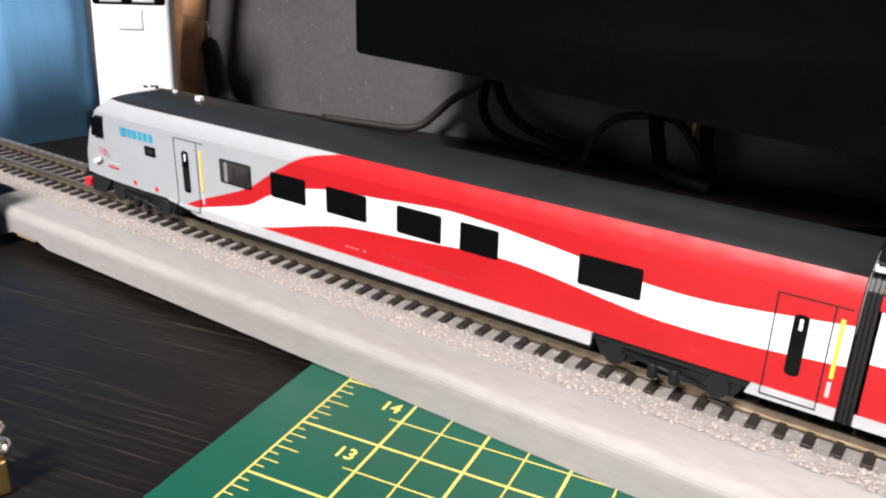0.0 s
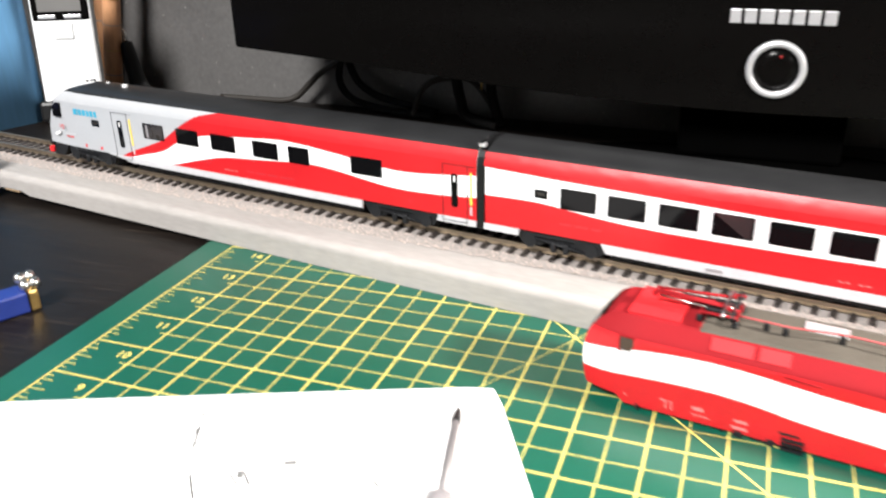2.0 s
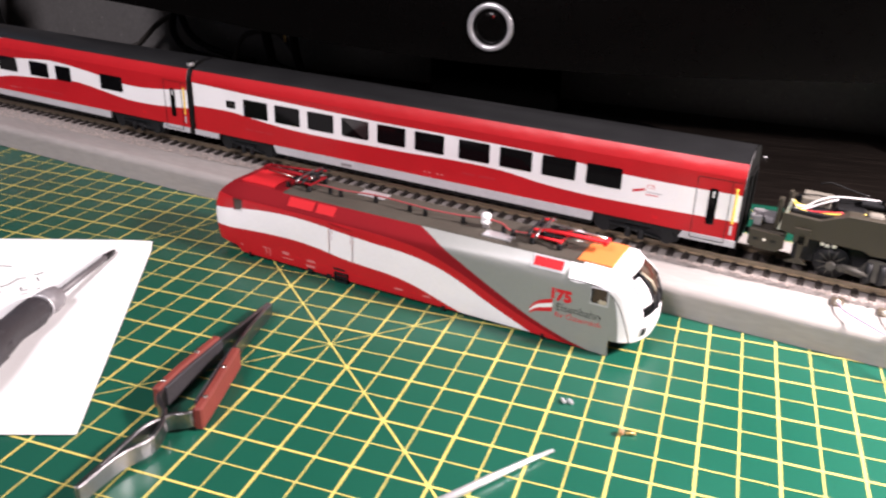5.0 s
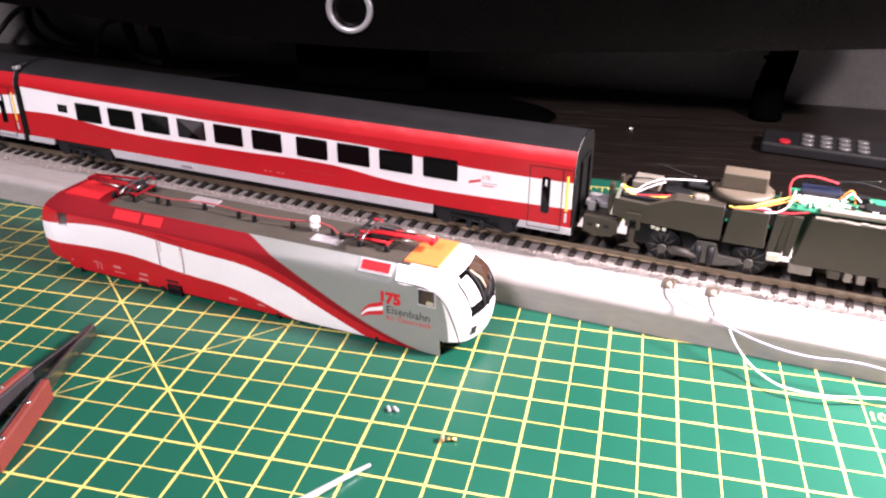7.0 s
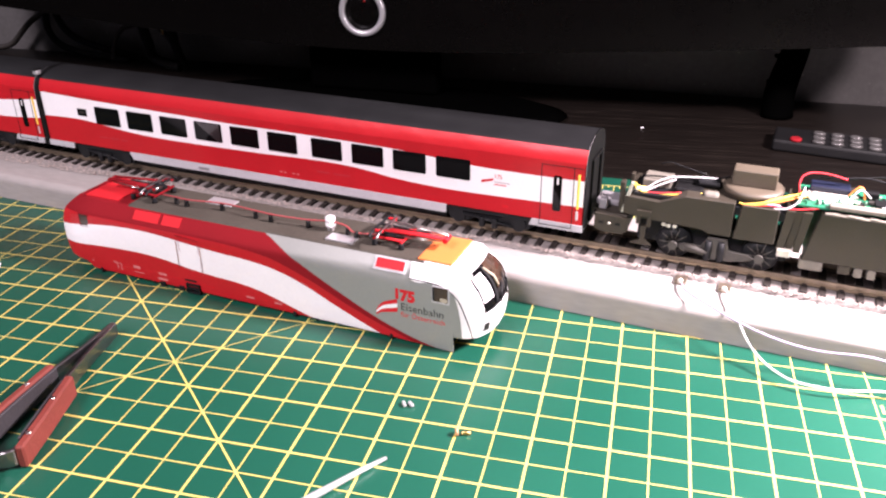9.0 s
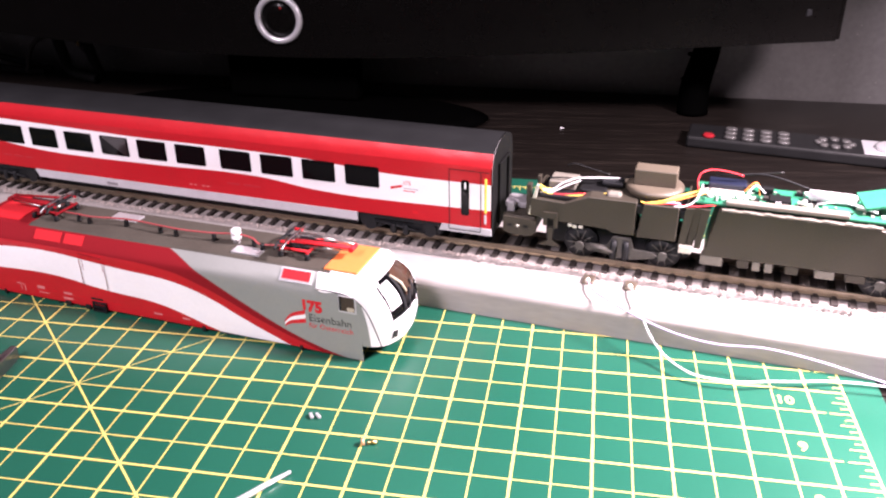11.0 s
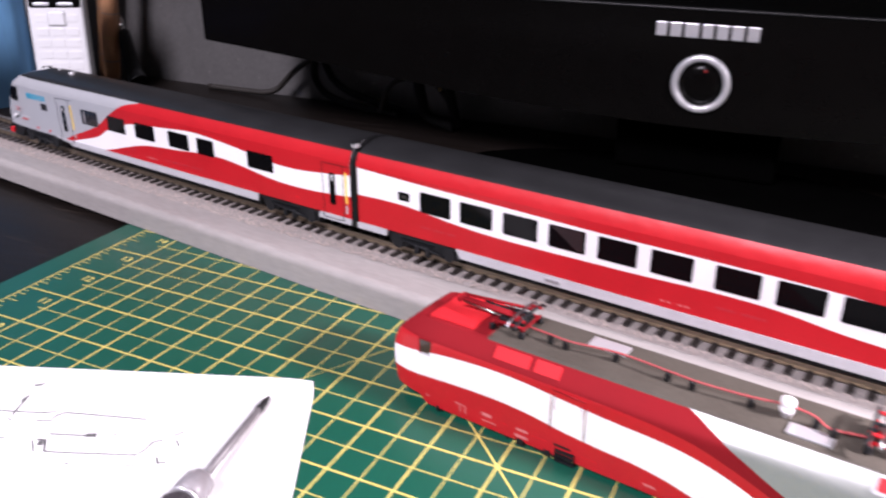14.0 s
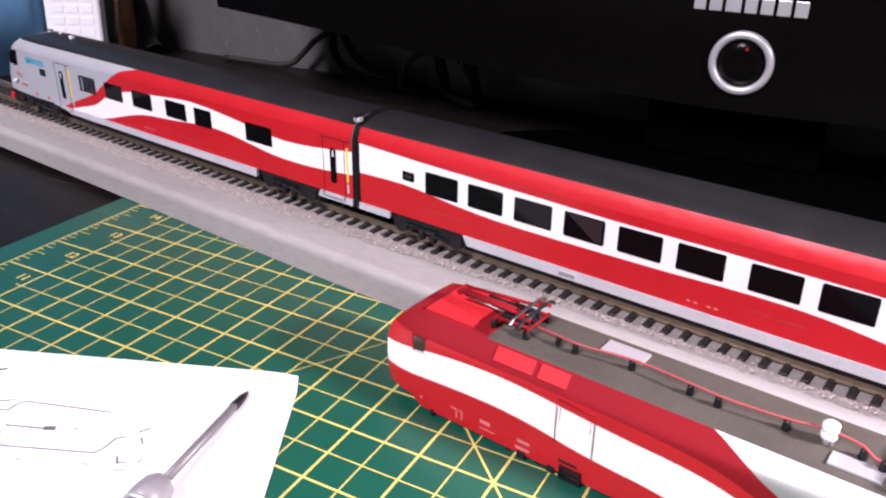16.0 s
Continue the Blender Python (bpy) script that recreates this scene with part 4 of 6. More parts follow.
cab_plate("visor", -0.92, -0.72, 0.0306, 0.0317, -0.0003, m_silver, screen, "small bright visor edge")
cab_plate("pillar", -0.30, -0.18, 0.0190, 0.0312, -0.0003, m_bogie, screen, lean=0.16)
part("grab_pole", tube(bmesh.new(), [cab_point(-0.06, 0.0308, -0.0002), cab_point(0.04, 0.0275, 0.0002), cab_point(0.06, 0.0240, -0.0002)], 0.0005, 8), m_cream, screen, "pale upright grab pole")
part("wiper", tube(bmesh.new(), [cab_point(-0.10, 0.0180, 0.0003), cab_point(0.02, 0.0214, 0.0004), cab_point(0.22, 0.0246, 0.0003)], 0.00045, 6), m_bogie, cab_front, "dark windscreen wiper")
part("wiper", tube(bmesh.new(), [cab_point(0.42, 0.0180, 0.0003), cab_point(0.44, 0.0222, 0.0004), cab_point(0.50, 0.0262, 0.0003)], 0.0004, 6), m_bogie, cab_front)
for s in (-1, 1):
    lo, hi = sorted((s * 0.72, s * 0.965))
    lamp = cab_plate("headlight", lo, hi, 0.0096, 0.0142, 0.0003, m_silver, cab_front, "small headlight with pale frame")
    lo, hi = sorted((s * 0.77, s * 0.93))
    cab_plate("lens", lo, hi, 0.0103, 0.0136, 0.0005, m_bogie, lamp)
# dark line drawn as the shadow below the raised white cab edge
part("cab_edge_shadow", tube(bmesh.new(), [(p[0], LY - loco_half(p[2]) * (1 - 0.20 * max(0, (p[0] - 0.3515) / 0.022) ** 2), p[2]) for p in curve_points([(0.3330, 0, 0.0291), (0.343, 0, 0.0289), (0.349, 0, 0.0275), (0.353, 0, 0.0239), (0.3555, 0, 0.0189), (0.358, 0, 0.0119), (0.3592, 0, 0.0078)], 4)], 0.0002, 6), m_bogie, loco, "thin dark line painting the shadow under the white cab edge")
# roof
bm = bmesh.new()
prof = [(-(LW - 0.0048), LTOP), (-(LW - 0.0058), LTOP + 0.0006), (0, LTOP + 0.0010), (LW - 0.0058, LTOP + 0.0006), (LW - 0.0048, LTOP)]
rows_ = []
for x in spread(0.156, 0.180, 8) + spread(0.180, 0.3515, 24)[1:] + spread(0.3515, 0.3735, 8)[1:]:
    e = loco_nose(Vector((x, loco_half(LTOP), LTOP)))
    flat = min(1, (e.x - 0.1638) / 0.012, (0.3522 - e.x) / 0.010)
    rows_.append([bm.verts.new((e.x, LY + y * e.y / (LW - 0.0048), LTOP + (z - LTOP) * max(0.0, flat))) for y, z in prof])
for i in range(len(rows_) - 1):
    for j in range(4):
        f = bm.faces.new((rows_[i][j], rows_[i][j + 1], rows_[i + 1][j + 1], rows_[i + 1][j]))
        xm = rows_[i][0].co.x
        f.material_index = 0 if 0.1875 < xm < 0.3325 else (1 if xm < 0.2 else 2)
bmesh.ops.recalc_face_normals(bm, faces=bm.faces)
roof = part("roof", bm, [m_loco_roof, m_dark_red, m_white], loco, "flat brown-grey roof with coloured cab ends")
RZ = LTOP + 0.0010
part("cab_roof_panel", bm_box(0.1690, 0.1875, LY - 0.0108, LY + 0.0108, RZ - 0.0008, RZ + 0.0003, bevel=0.0003), m_light_red, roof, "bright red cab roof panel")
part("cab_roof_panel", bm_box(0.3340, 0.3480, LY - 0.0112, LY + 0.0112, RZ - 0.0008, RZ + 0.0003, bevel=0.0003), m_orange, roof, "orange cab roof panel")
for x0, x1, y0, y1 in ((0.2925, 0.3050, LY - 0.0098, LY - 0.0040), (0.2250, 0.2385, LY + 0.0020, LY + 0.0085)):
    part("roof_plate", bm_box(x0, x1, y0, y1, RZ - 0.0004, RZ + 0.0004, bevel=0.0002), m_silver, roof, "silver-grey rectangular roof plate")
pts = [(0.203, LY - 0.0010, RZ + 0.0018), (0.214, LY - 0.0035, RZ + 0.0030), (0.222, LY - 0.0042, RZ + 0.0032), (0.238, LY - 0.0018, RZ + 0.0032), (0.256, LY - 0.0030, RZ + 0.0032), (0.266, LY - 0.0036, RZ + 0.0032), (0.280, LY - 0.0025, RZ + 0.0032), (0.290, LY - 0.0015, RZ + 0.0038), (0.298, LY - 0.0022, RZ + 0.0035), (0.303, LY - 0.0040, RZ + 0.0022), (0.312, LY - 0.0015, RZ + 0.0018)]
part("roof_line", tube(bmesh.new(), curve_points(pts, 6), 0.00038, 6), m_rose, roof, "thin red high-voltage line")
for x, y in ((0.2140, -0.0035), (0.2200, -0.0042), (0.2370, -0.0018), (0.2550, -0.0030), (0.2630, -0.0036), (0.2805, -0.0025), (0.2990, -0.0024), (0.3040, -0.0045)):
    bm = bmesh.new()
    lathe(bm, [(0.0011, 0), (0.0012, 0.0006), (0.0008, 0.0009), (0.0011, 0.0014), (0.0008, 0.0018), (0.0010, 0.0023), (0.0006, 0.0030)], 10, Matrix.Translation((x, LY + y, RZ)))
    part("insulator", bm, m_black, roof)
bm = bmesh.new()
lathe(bm, [(0.0014, 0), (0.0014, 0.0014), (0.0021, 0.0018), (0.0021, 0.0032), (0.0016, 0.0036), (0.0021, 0.0040), (0.0021, 0.0058), (0.0012, 0.0063)], 14, Matrix.Translation((0.2905, LY - 0.0015, RZ)))
part("white_insulator", bm, m_white, roof, "tall white insulator")


def pantograph(xc, direction, mat_arm):
    """A folded single-arm pantograph with base frame, arms and contact head."""
    d = direction
    base = part("pantograph", bm_box(xc - 0.0058, xc + 0.0058, LY - 0.0014, LY + 0.0014, RZ + 0.0020, RZ + 0.0034, bevel=0.0003), m_bogie, roof, "folded single-arm pantograph")
    for dx in (-0.0058, 0.0058):
        part("cross_bar", tube(bmesh.new(), [(xc + dx, LY - 0.0068, RZ + 0.0026), (xc + dx, LY + 0.0068, RZ + 0.0026)], 0.0006, 6), mat_arm, base)
        for s in (-1, 1):
            bm = bmesh.new()
            lathe(bm, [(0.0012, 0), (0.0013, 0.0008), (0.0009, 0.0012), (0.0013, 0.0017), (0.0008, 0.0024)], 8, Matrix.Translation((xc + dx, LY + s * 0.0064, RZ)))
            part("insulator", bm, m_bogie, base)
    for s in (-1, 1):
        part("base_rail", tube(bmesh.new(), [(xc - 0.0058, LY + s * 0.0052, RZ + 0.0028), (xc + 0.0058, LY + s * 0.0052, RZ + 0.0028)], 0.0006, 6), mat_arm, base)
    part("spring_box", bm_box(xc - 0.0045, xc + 0.0020, LY - 0.0046, LY - 0.0022, RZ + 0.0026, RZ + 0.0044, bevel=0.0004), m_bogie, base)
    part("spring_box", bm_box(xc - 0.0030, xc + 0.0045, LY + 0.0022, LY + 0.0046, RZ + 0.0026, RZ + 0.0042, bevel=0.0004), m_bogie, base)
    part("knuckle", tube(bmesh.new(), [(xc - d * 0.003, LY - 0.003, RZ + 0.0040), (xc - d * 0.003, LY + 0.003, RZ + 0.0040)], 0.0011, 8), m_steel, base)
    elbow = (xc + d * 0.0225, LY, RZ + 0.0046)
    part("lower_arm", tube(bmesh.new(), [(xc - d * 0.003, LY, RZ + 0.0040), elbow], 0.0010, 8, 0.0008), mat_arm, base)
    part("elbow_joint", tube(bmesh.new(), [(elbow[0], LY - 0.0024, elbow[2]), (elbow[0], LY + 0.0024, elbow[2])], 0.0011, 8), mat_arm, base)
    for s in (-1, 1):
        part("upper_arm", tube(bmesh.new(), [(elbow[0], LY + s * 0.0016, elbow[2] + 0.0006), (xc - d * 0.004, LY + s * 0.0042, RZ + 0.0058)], 0.0006, 6), m_steel if mat_arm is m_light_red and s > 0 else mat_arm, base)
    part("guide_rod", tube(bmesh.new(), [(xc + d * 0.002, LY - 0.002, RZ + 0.0030), (xc + d * 0.021, LY - 0.0016, RZ + 0.0040)], 0.0004, 6), m_steel, base)
    part("damper", tube(bmesh.new(), [(xc + d * 0.004, LY + 0.0035, RZ + 0.0032), (xc + d * 0.014, LY + 0.0022, RZ + 0.0040)], 0.0008, 8), m_bogie, base)
    for dx in (-0.0020, 0.0012):
        pts_ = curve_points([(xc - d * 0.004 + dx, LY - 0.0105, RZ + 0.0046), (xc - d * 0.004 + dx, LY - 0.0080, RZ + 0.0060), (xc - d * 0.004 + dx, LY, RZ + 0.0064), (xc - d * 0.004 + dx, LY + 0.0080, RZ + 0.0060), (xc - d * 0.004 + dx, LY + 0.0105, RZ + 0.0046)], 4)
        part("contact_strip", tube(bmesh.new(), pts_, 0.0006, 6), m_blade if dx * d > 0 else m_bogie, base)
    for y in (-0.006, 0.0, 0.006):
        part("head_link", tube(bmesh.new(), [(xc - d * 0.0066, LY + y, RZ + 0.0060), (xc - d * 0.0022, LY + y, RZ + 0.0060)], 0.0006, 6), mat_arm if y else m_bogie, base)


pantograph(0.1985, -1, m_dark_red)
pantograph(0.3190, 1, m_light_red)
# side details
SY = LY - LW


def slant(z):
    return LY - loco_half(z)


for x0, x1 in ((0.1990, 0.2125), (0.2145, 0.2240)):
    bm = bmesh.new()
    z0, z1 = 0.0302, 0.0336
    vs = [bm.verts.new(p) for p in ((x0, slant(z0) - 0.0002, z0 + 0.0002), (x1, slant(z0) - 0.0002, z0 + 0.0002), (x1, slant(z1) - 0.0002, z1 + 0.0002), (x0, slant(z1) - 0.0002, z1 + 0.0002))]
    f = bm.faces.new(vs)
    r = bmesh.ops.extrude_face_region(bm, geom=[f])
    bmesh.ops.translate(bm, vec=(0, 0.0006, -0.0004), verts=[v for v in r["geom"] if isinstance(v, bmesh.types.BMVert)])
    bmesh.ops.recalc_face_normals(bm, faces=bm.faces)
    part("side_vent", bm, m_light_red, loco, "bright red rectangular vent panel")
for x0, x1, mt, gro in ((0.3170, 0.3308, m_skirt, 0.0), (0.3180, 0.3298, m_light_red, 0.0002)):
    bm = bmesh.new()
    z0, z1 = (0.0300, 0.0342) if gro == 0 else (0.0307, 0.0336)
    vs = [bm.verts.new(p) for p in ((x0, slant(z0) - 0.0002 - gro, z0 + 0.0002 + gro), (x1, slant(z0) - 0.0002 - gro, z0 + 0.0002 + gro), (x1, slant(z1) - 0.0002 - gro, z1 + 0.0002 + gro), (x0, slant(z1) - 0.0002 - gro, z1 + 0.0002 + gro))]
    f = bm.faces.new(vs)
    r = bmesh.ops.extrude_face_region(bm, geom=[f])
    bmesh.ops.translate(bm, vec=(0, 0.0006, -0.0004), verts=[v for v in r["geom"] if isinstance(v, bmesh.types.BMVert)])
    bmesh.ops.recalc_face_normals(bm, faces=bm.faces)
    part("vent_frame" if gro == 0 else "vent_panel", bm, mt, loco)
win = part("cab_window", pane(bmesh.new(), 0.3424, 0.3497, 0.0212, 0.0284, SY - 0.0002, 0.0006, 0.0004), m_skirt, loco, "square cab side window with pale frame")
part("window_pane", pane(bmesh.new(), 0.3428, 0.3490, 0.0220, 0.0281, SY - 0.00035, 0.0006, 0.0003), m_smoky, win)
# dark strip puts the shaded thickness of the opening into colour
part("reveal_shade", pane(bmesh.new(), 0.3427, 0.3436, 0.0222, 0.0280, SY - 0.00042, 0.0003, 0.0002), m_bogie, win)
part("cab_seat", pane(bmesh.new(), 0.3458, 0.3489, 0.0221, 0.0238, SY - 0.0004, 0.0003, 0.0007), m_cream, win, "pale seat seen in the cab window")
win = part("cab_window", pane(bmesh.new(), 0.1682, 0.1744, 0.0222, 0.0288, SY + 0.0002, 0.0006, 0.0004), m_dark_red, loco, "square cab side window with red frame")
part("window_pane", pane(bmesh.new(), 0.1689, 0.1737, 0.0230, 0.0281, SY + 0.00005, 0.0006, 0.0003), m_smoky, win)
part("window_ledge", bm_box(0.1690, 0.1738, SY - 0.0001, SY + 0.0003, 0.0224, 0.0227), m_skirt, win, "pale lower edge of the window")
bm = bmesh.new()
for a, b, c, d in ((0.2235, 0.2237, 0.0105, 0.0262), (0.2335, 0.2337, 0.0090, 0.0255)):
    box(bm, a, b, SY - 0.00006, SY + 0.0003, c, d)
part("door_joint", bm, m_dark_red, loco, "thin dark joints of the machine room door")
part("door_rail", tube(bmesh.new(), [(0.2228, SY - 0.0005, 0.0276), (0.2345, SY - 0.0005, 0.0270)], 0.00022, 6), m_dark_red, loco)
for x in (0.2225, 0.2348):
    part("door_handrail", tube(bmesh.new(), [(x, SY - 0.0005, 0.0250), (x, SY - 0.0005, 0.0120)], 0.00013, 6), m_dark_red, loco)
lettering("anniversary_number", "1", 0.0056, m_light_red, loco, pose(0.3262, SY - 0.00008, 0.0198) @ FACE, 0.00004, 0.00036)
lettering("anniversary_number", "75", 0.0064, m_light_red, loco, pose(0.3289, SY - 0.00008, 0.0192) @ FACE, 0.00004, 0.00036, 1.0)
lettering("slogan_line", "Eisenbahn", 0.0046, m_bogie, loco, pose(0.3290, SY - 0.00008, 0.0148) @ FACE, 0.00004)
lettering("slogan_line", "für Österreich", 0.0032, m_light_red, loco, pose(0.3290, SY - 0.00008, 0.0118) @ FACE, 0.00004)
for k, mt in ((0, m_light_red), (1, m_white), (2, m_light_red)):
    wave = [(0.3184, 0.0102, 0.0009), (0.3198, 0.0114, 0.0012), (0.3214, 0.0121, 0.0015), (0.3233, 0.0125, 0.0017), (0.3255, 0.0130, 0.0018), (0.3277, 0.0136, 0.0019)]
    lower_edge = [(x, z + h * k) for x, z, h in wave]
    upper_edge = [(x, z + h * (k + 1)) for x, z, h in wave[::-1]]
    part("flag_stripe", prism(bmesh.new(), lower_edge + upper_edge, SY - 0.00012, SY + 0.0003), mt, loco)
for x0, x1, z0, z1 in ((0.1843, 0.1868, 0.0069, 0.0075), (0.1863, 0.1868, 0.0040, 0.0068), (0.1884, 0.1889, 0.0038, 0.0068), (0.1872, 0.1889, 0.0069, 0.0073), (0.1957, 0.1996, 0.0063, 0.0077), (0.1957, 0.2015, 0.0043, 0.0047), (0.2097, 0.2142, 0.0058, 0.0069), (0.2091, 0.2142, 0.0032, 0.0043), (0.2560, 0.2600, 0.0042, 0.0050), (0.2701, 0.2737, 0.0043, 0.0052), (0.1716, 0.1724, 0.0052, 0.0060)):
    part("small_lettering", bm_box(x0, x1, SY - 0.00006, SY + 0.0003, z0, z1), m_dull_print, loco)
for x0, x1, z0, z1 in ((0.2160, 0.2215, 0.0058, 0.0062), (0.2342, 0.2400, 0.0052, 0.0056), (0.2639, 0.2665, 0.0044, 0.0049), (0.2035, 0.2062, 0.0060, 0.0066)):
    part("faint_lettering", bm_box(x0, x1, SY - 0.00005, SY + 0.0003, z0, z1), m_light_red, loco)
part("door_sign", bm_box(0.2253, 0.2262, SY - 0.00005, SY + 0.0003, 0.0188, 0.0212), m_collar, loco)
part("step_slot", bm_box(0.2240, 0.2305, SY - 0.00015, SY + 0.0004, 0.0056, 0.0068, bevel=0.0003), m_black, loco, "dark foot slot under the door")
ladder = part("ladder", bm_box(0.2250, 0.2255, SY - 0.0010, SY + 0.0006, 0.0004, 0.0050), m_bogie, loco, "small dark access ladder")
part("ladder_rail", bm_box(0.2316, 0.2321, SY - 0.0010, SY + 0.0006, 0.0004, 0.0050), m_bogie, ladder)
for z in (0.0006, 0.0026, 0.0044):
    part("rung", bm_box(0.2255, 0.2316, SY - 0.0012, SY + 0.0002, z, z + 0.0005), m_bogie, ladder)
for x0, x1 in ((0.1760, 0.1772), (0.2098, 0.2128), (0.2205, 0.2232), (0.2790, 0.2806), (0.3240, 0.3252)):
    part("skirt_bracket", bm_box(x0, x1, SY - 0.0004, SY + 0.0010, 0.0003, 0.0026, bevel=0.0002), m_bogie, loco)
for x in (0.176, 0.205, 0.2165, 0.2225, 0.2895, 0.3260):
    part("mounting_lug", bm_box(x, x + (0.0050 if 0.21 < x < 0.23 else 0.0016), SY + 0.0006, SY + 0.0022, 0.0002, 0.0030, bevel=0.0002), m_bogie, loco)
for x in (0.176, 0.2895, 0.326):
    part("mounting_lug", bm_box(x, x + 0.0016, LY + LW - 0.0022, LY + LW - 0.0006, 0.0002, 0.0030, bevel=0.0002), m_bogie, loco)

# ---- television ----
TVM = Matrix.Translation((-0.1995, 0.5229, 0)) @ pose(0, 0, 0, 0, 0, 8.48)
TVW, TVTOP = 0.7396, 0.515
tv = thing("television", (TVM @ Vector((0.37, 0.05, DESK))), "black glossy flat television with silver ring button", "television")
arc = table([(0.0, 0.0655), (0.06, 0.0610), (0.12, 0.0560), (0.20, 0.0490), (0.28, 0.0440), (0.37, 0.0418), (0.46, 0.0440), (0.54, 0.0490), (0.62, 0.0545), (0.68, 0.0592), (TVW, 0.0640)])
xs_ = spread(0.0, TVW, 48)
bm = bmesh.new()
SEAM = 0.1095
fr = [[bm.verts.new((x, 0.0, z)) for z in (arc(x), arc(x) + 0.002, (arc(x) + SEAM) / 2, SEAM)] for x in xs_]
bk = [[bm.verts.new((x, 0.045, arc(x) + 0.004)), bm.verts.new((x, 0.045, SEAM))] for x in xs_]
for i in range(len(xs_) - 1):
    for k in range(3):
        bm.faces.new((fr[i][k], fr[i + 1][k], fr[i + 1][k + 1], fr[i][k + 1]))
    bm.faces.new((fr[i + 1][0], fr[i][0], bk[i][0], bk[i + 1][0]))
    bm.faces.new((bk[i + 1][0], bk[i][0], bk[i][1], bk[i + 1][1]))
    bm.faces.new((fr[i][3], fr[i + 1][3], bk[i + 1][1], bk[i][1]))
for i, flip in ((0, False), (-1, True)):
    bm.faces.new([fr[i][0], fr[i][1], fr[i][2], fr[i][3], bk[i][1], bk[i][0]][:: -1 if flip else 1])
bmesh.ops.recalc_face_normals(bm, faces=bm.faces)
bmesh.ops.bevel(bm, geom=[e for e in bm.edges if abs(e.verts[0].co.x - e.verts[1].co.x) < 1e-6 and (e.verts[0].co.x < 1e-6 or e.verts[0].co.x > TVW - 1e-6) and abs(e.verts[0].co.y) < 1e-6 and abs(e.verts[1].co.y) < 1e-6], offset=0.003, segments=3, affect="EDGES")
bezel = part("lower_bezel", bm, m_tv, tv, "glossy black lower bezel with curved edge", m=TVM)
part("seam_strip", bm_box(0.001, TVW - 0.001, -0.0008, 0.004, SEAM + 0.0001, SEAM + 0.0012, bevel=0.0003), m_black, tv, m=TVM)
for nm, b in (("side_bezel", (0.0, 0.035, 0.0004, 0.045, SEAM + 0.0013, TVTOP)), ("side_bezel", (TVW - 0.035, TVW, 0.0004, 0.045, SEAM + 0.0013, TVTOP)), ("top_bezel", (0.0351, TVW - 0.0351, 0.0004, 0.045, TVTOP - 0.035, TVTOP))):
    part(nm, bm_box(*b, bevel=0.002), m_tv, tv, m=TVM)
part("screen", bm_box(0.0351, TVW - 0.0351, 0.004, 0.044, SEAM + 0.0013, TVTOP - 0.0351), m_screen, tv, "switched-off dark screen", m=TVM)
RC = Vector((0.3743, 0, 0.0683))
bm = bmesh.new()
lathe(bm, [(0.0128, 0.0), (0.0130, 0.0022), (0.0140, 0.0028), (0.0160, 0.0028), (0.0168, 0.0020), (0.0170, 0.0)], 48)
bmesh.ops.delete(bm, geom=[f for f in bm.faces if len(f.verts) > 4], context="FACES")
ring = part("power_ring", bm, m_silver, tv, "brushed silver ring round the power button", m=TVM @ Matrix.Translation(RC) @ pose(0, 0, 0, 90, 0, 0))
bm = bmesh.new()
lathe(bm, [(0.0126, 0.0002), (0.0126, 0.0006), (0.006, 0.0009)], 32)
part("power_button", bm, m_tv, tv, m=TVM @ Matrix.Translation(RC) @ pose(0, 0, 0, 90, 0, 0))
led = material("red_standby_glow", (0.2, 0.006, 0.006), 0.4, var=0.0, bump=0.0)
led.node_tree.nodes["Principled BSDF"].inputs["Emission Color"].default_value = (1, 0.05, 0.03, 1)
led.node_tree.nodes["Principled BSDF"].inputs["Emission Strength"].default_value = 0.018
bm = bmesh.new()
lathe(bm, [(0.0009, 0.0007), (0.0009, 0.0012), (0.0005, 0.0014)], 12)
part("standby_lamp", bm, led, tv, "tiny dim red standby light", m=TVM @ Matrix.Translation(RC + Vector((0.002, 0, 0.0075))) @ pose(0, 0, 0, 90, 0, 0))
for k, w in enumerate((0.0062, 0.0066, 0.0080, 0.0062, 0.0064, 0.0066, 0.0066)):
    x = 0.3455 + sum((0.0062, 0.0066, 0.0080, 0.0062, 0.0064, 0.0066, 0.0066)[:k]) + 0.0018 * k
    part("badge_block", bm_box(x, x + w, -0.0004, 0.0005, 0.0942, 0.1022, bevel=0.0003), m_silver, tv, "plain silver badge block", m=TVM)
part("side_dot", bm_box(TVW - 0.0225, TVW - 0.0195, -0.0004, 0.0006, 0.0785, 0.0825, bevel=0.0003), m_bogie, tv, m=TVM)
part("neck", bm_box(0.32, 0.42, 0.025, 0.044, 0.004, 0.10, bevel=0.003), m_matt_black, tv, m=TVM)
bm = bmesh.new()
lathe(bm, [(0.085, 0.0), (0.088, 0.002), (0.080, 0.005), (0.03, 0.0065)], 40, Matrix.Translation((0.37, 0.012, DESK + 0.0002)) @ Matrix.Diagonal((1.7, 0.62, 1, 1)))
part("stand_foot", bm, m_matt_black, tv, m=TVM)


def cable(name, label, pts, r, mat, smooth_n=8, seg=8):
    ob = thing(name, pts[-1], label, "cable")
    part("sheath", tube(bmesh.new(), curve_points(pts, smooth_n), r, seg), mat, ob)
    return ob


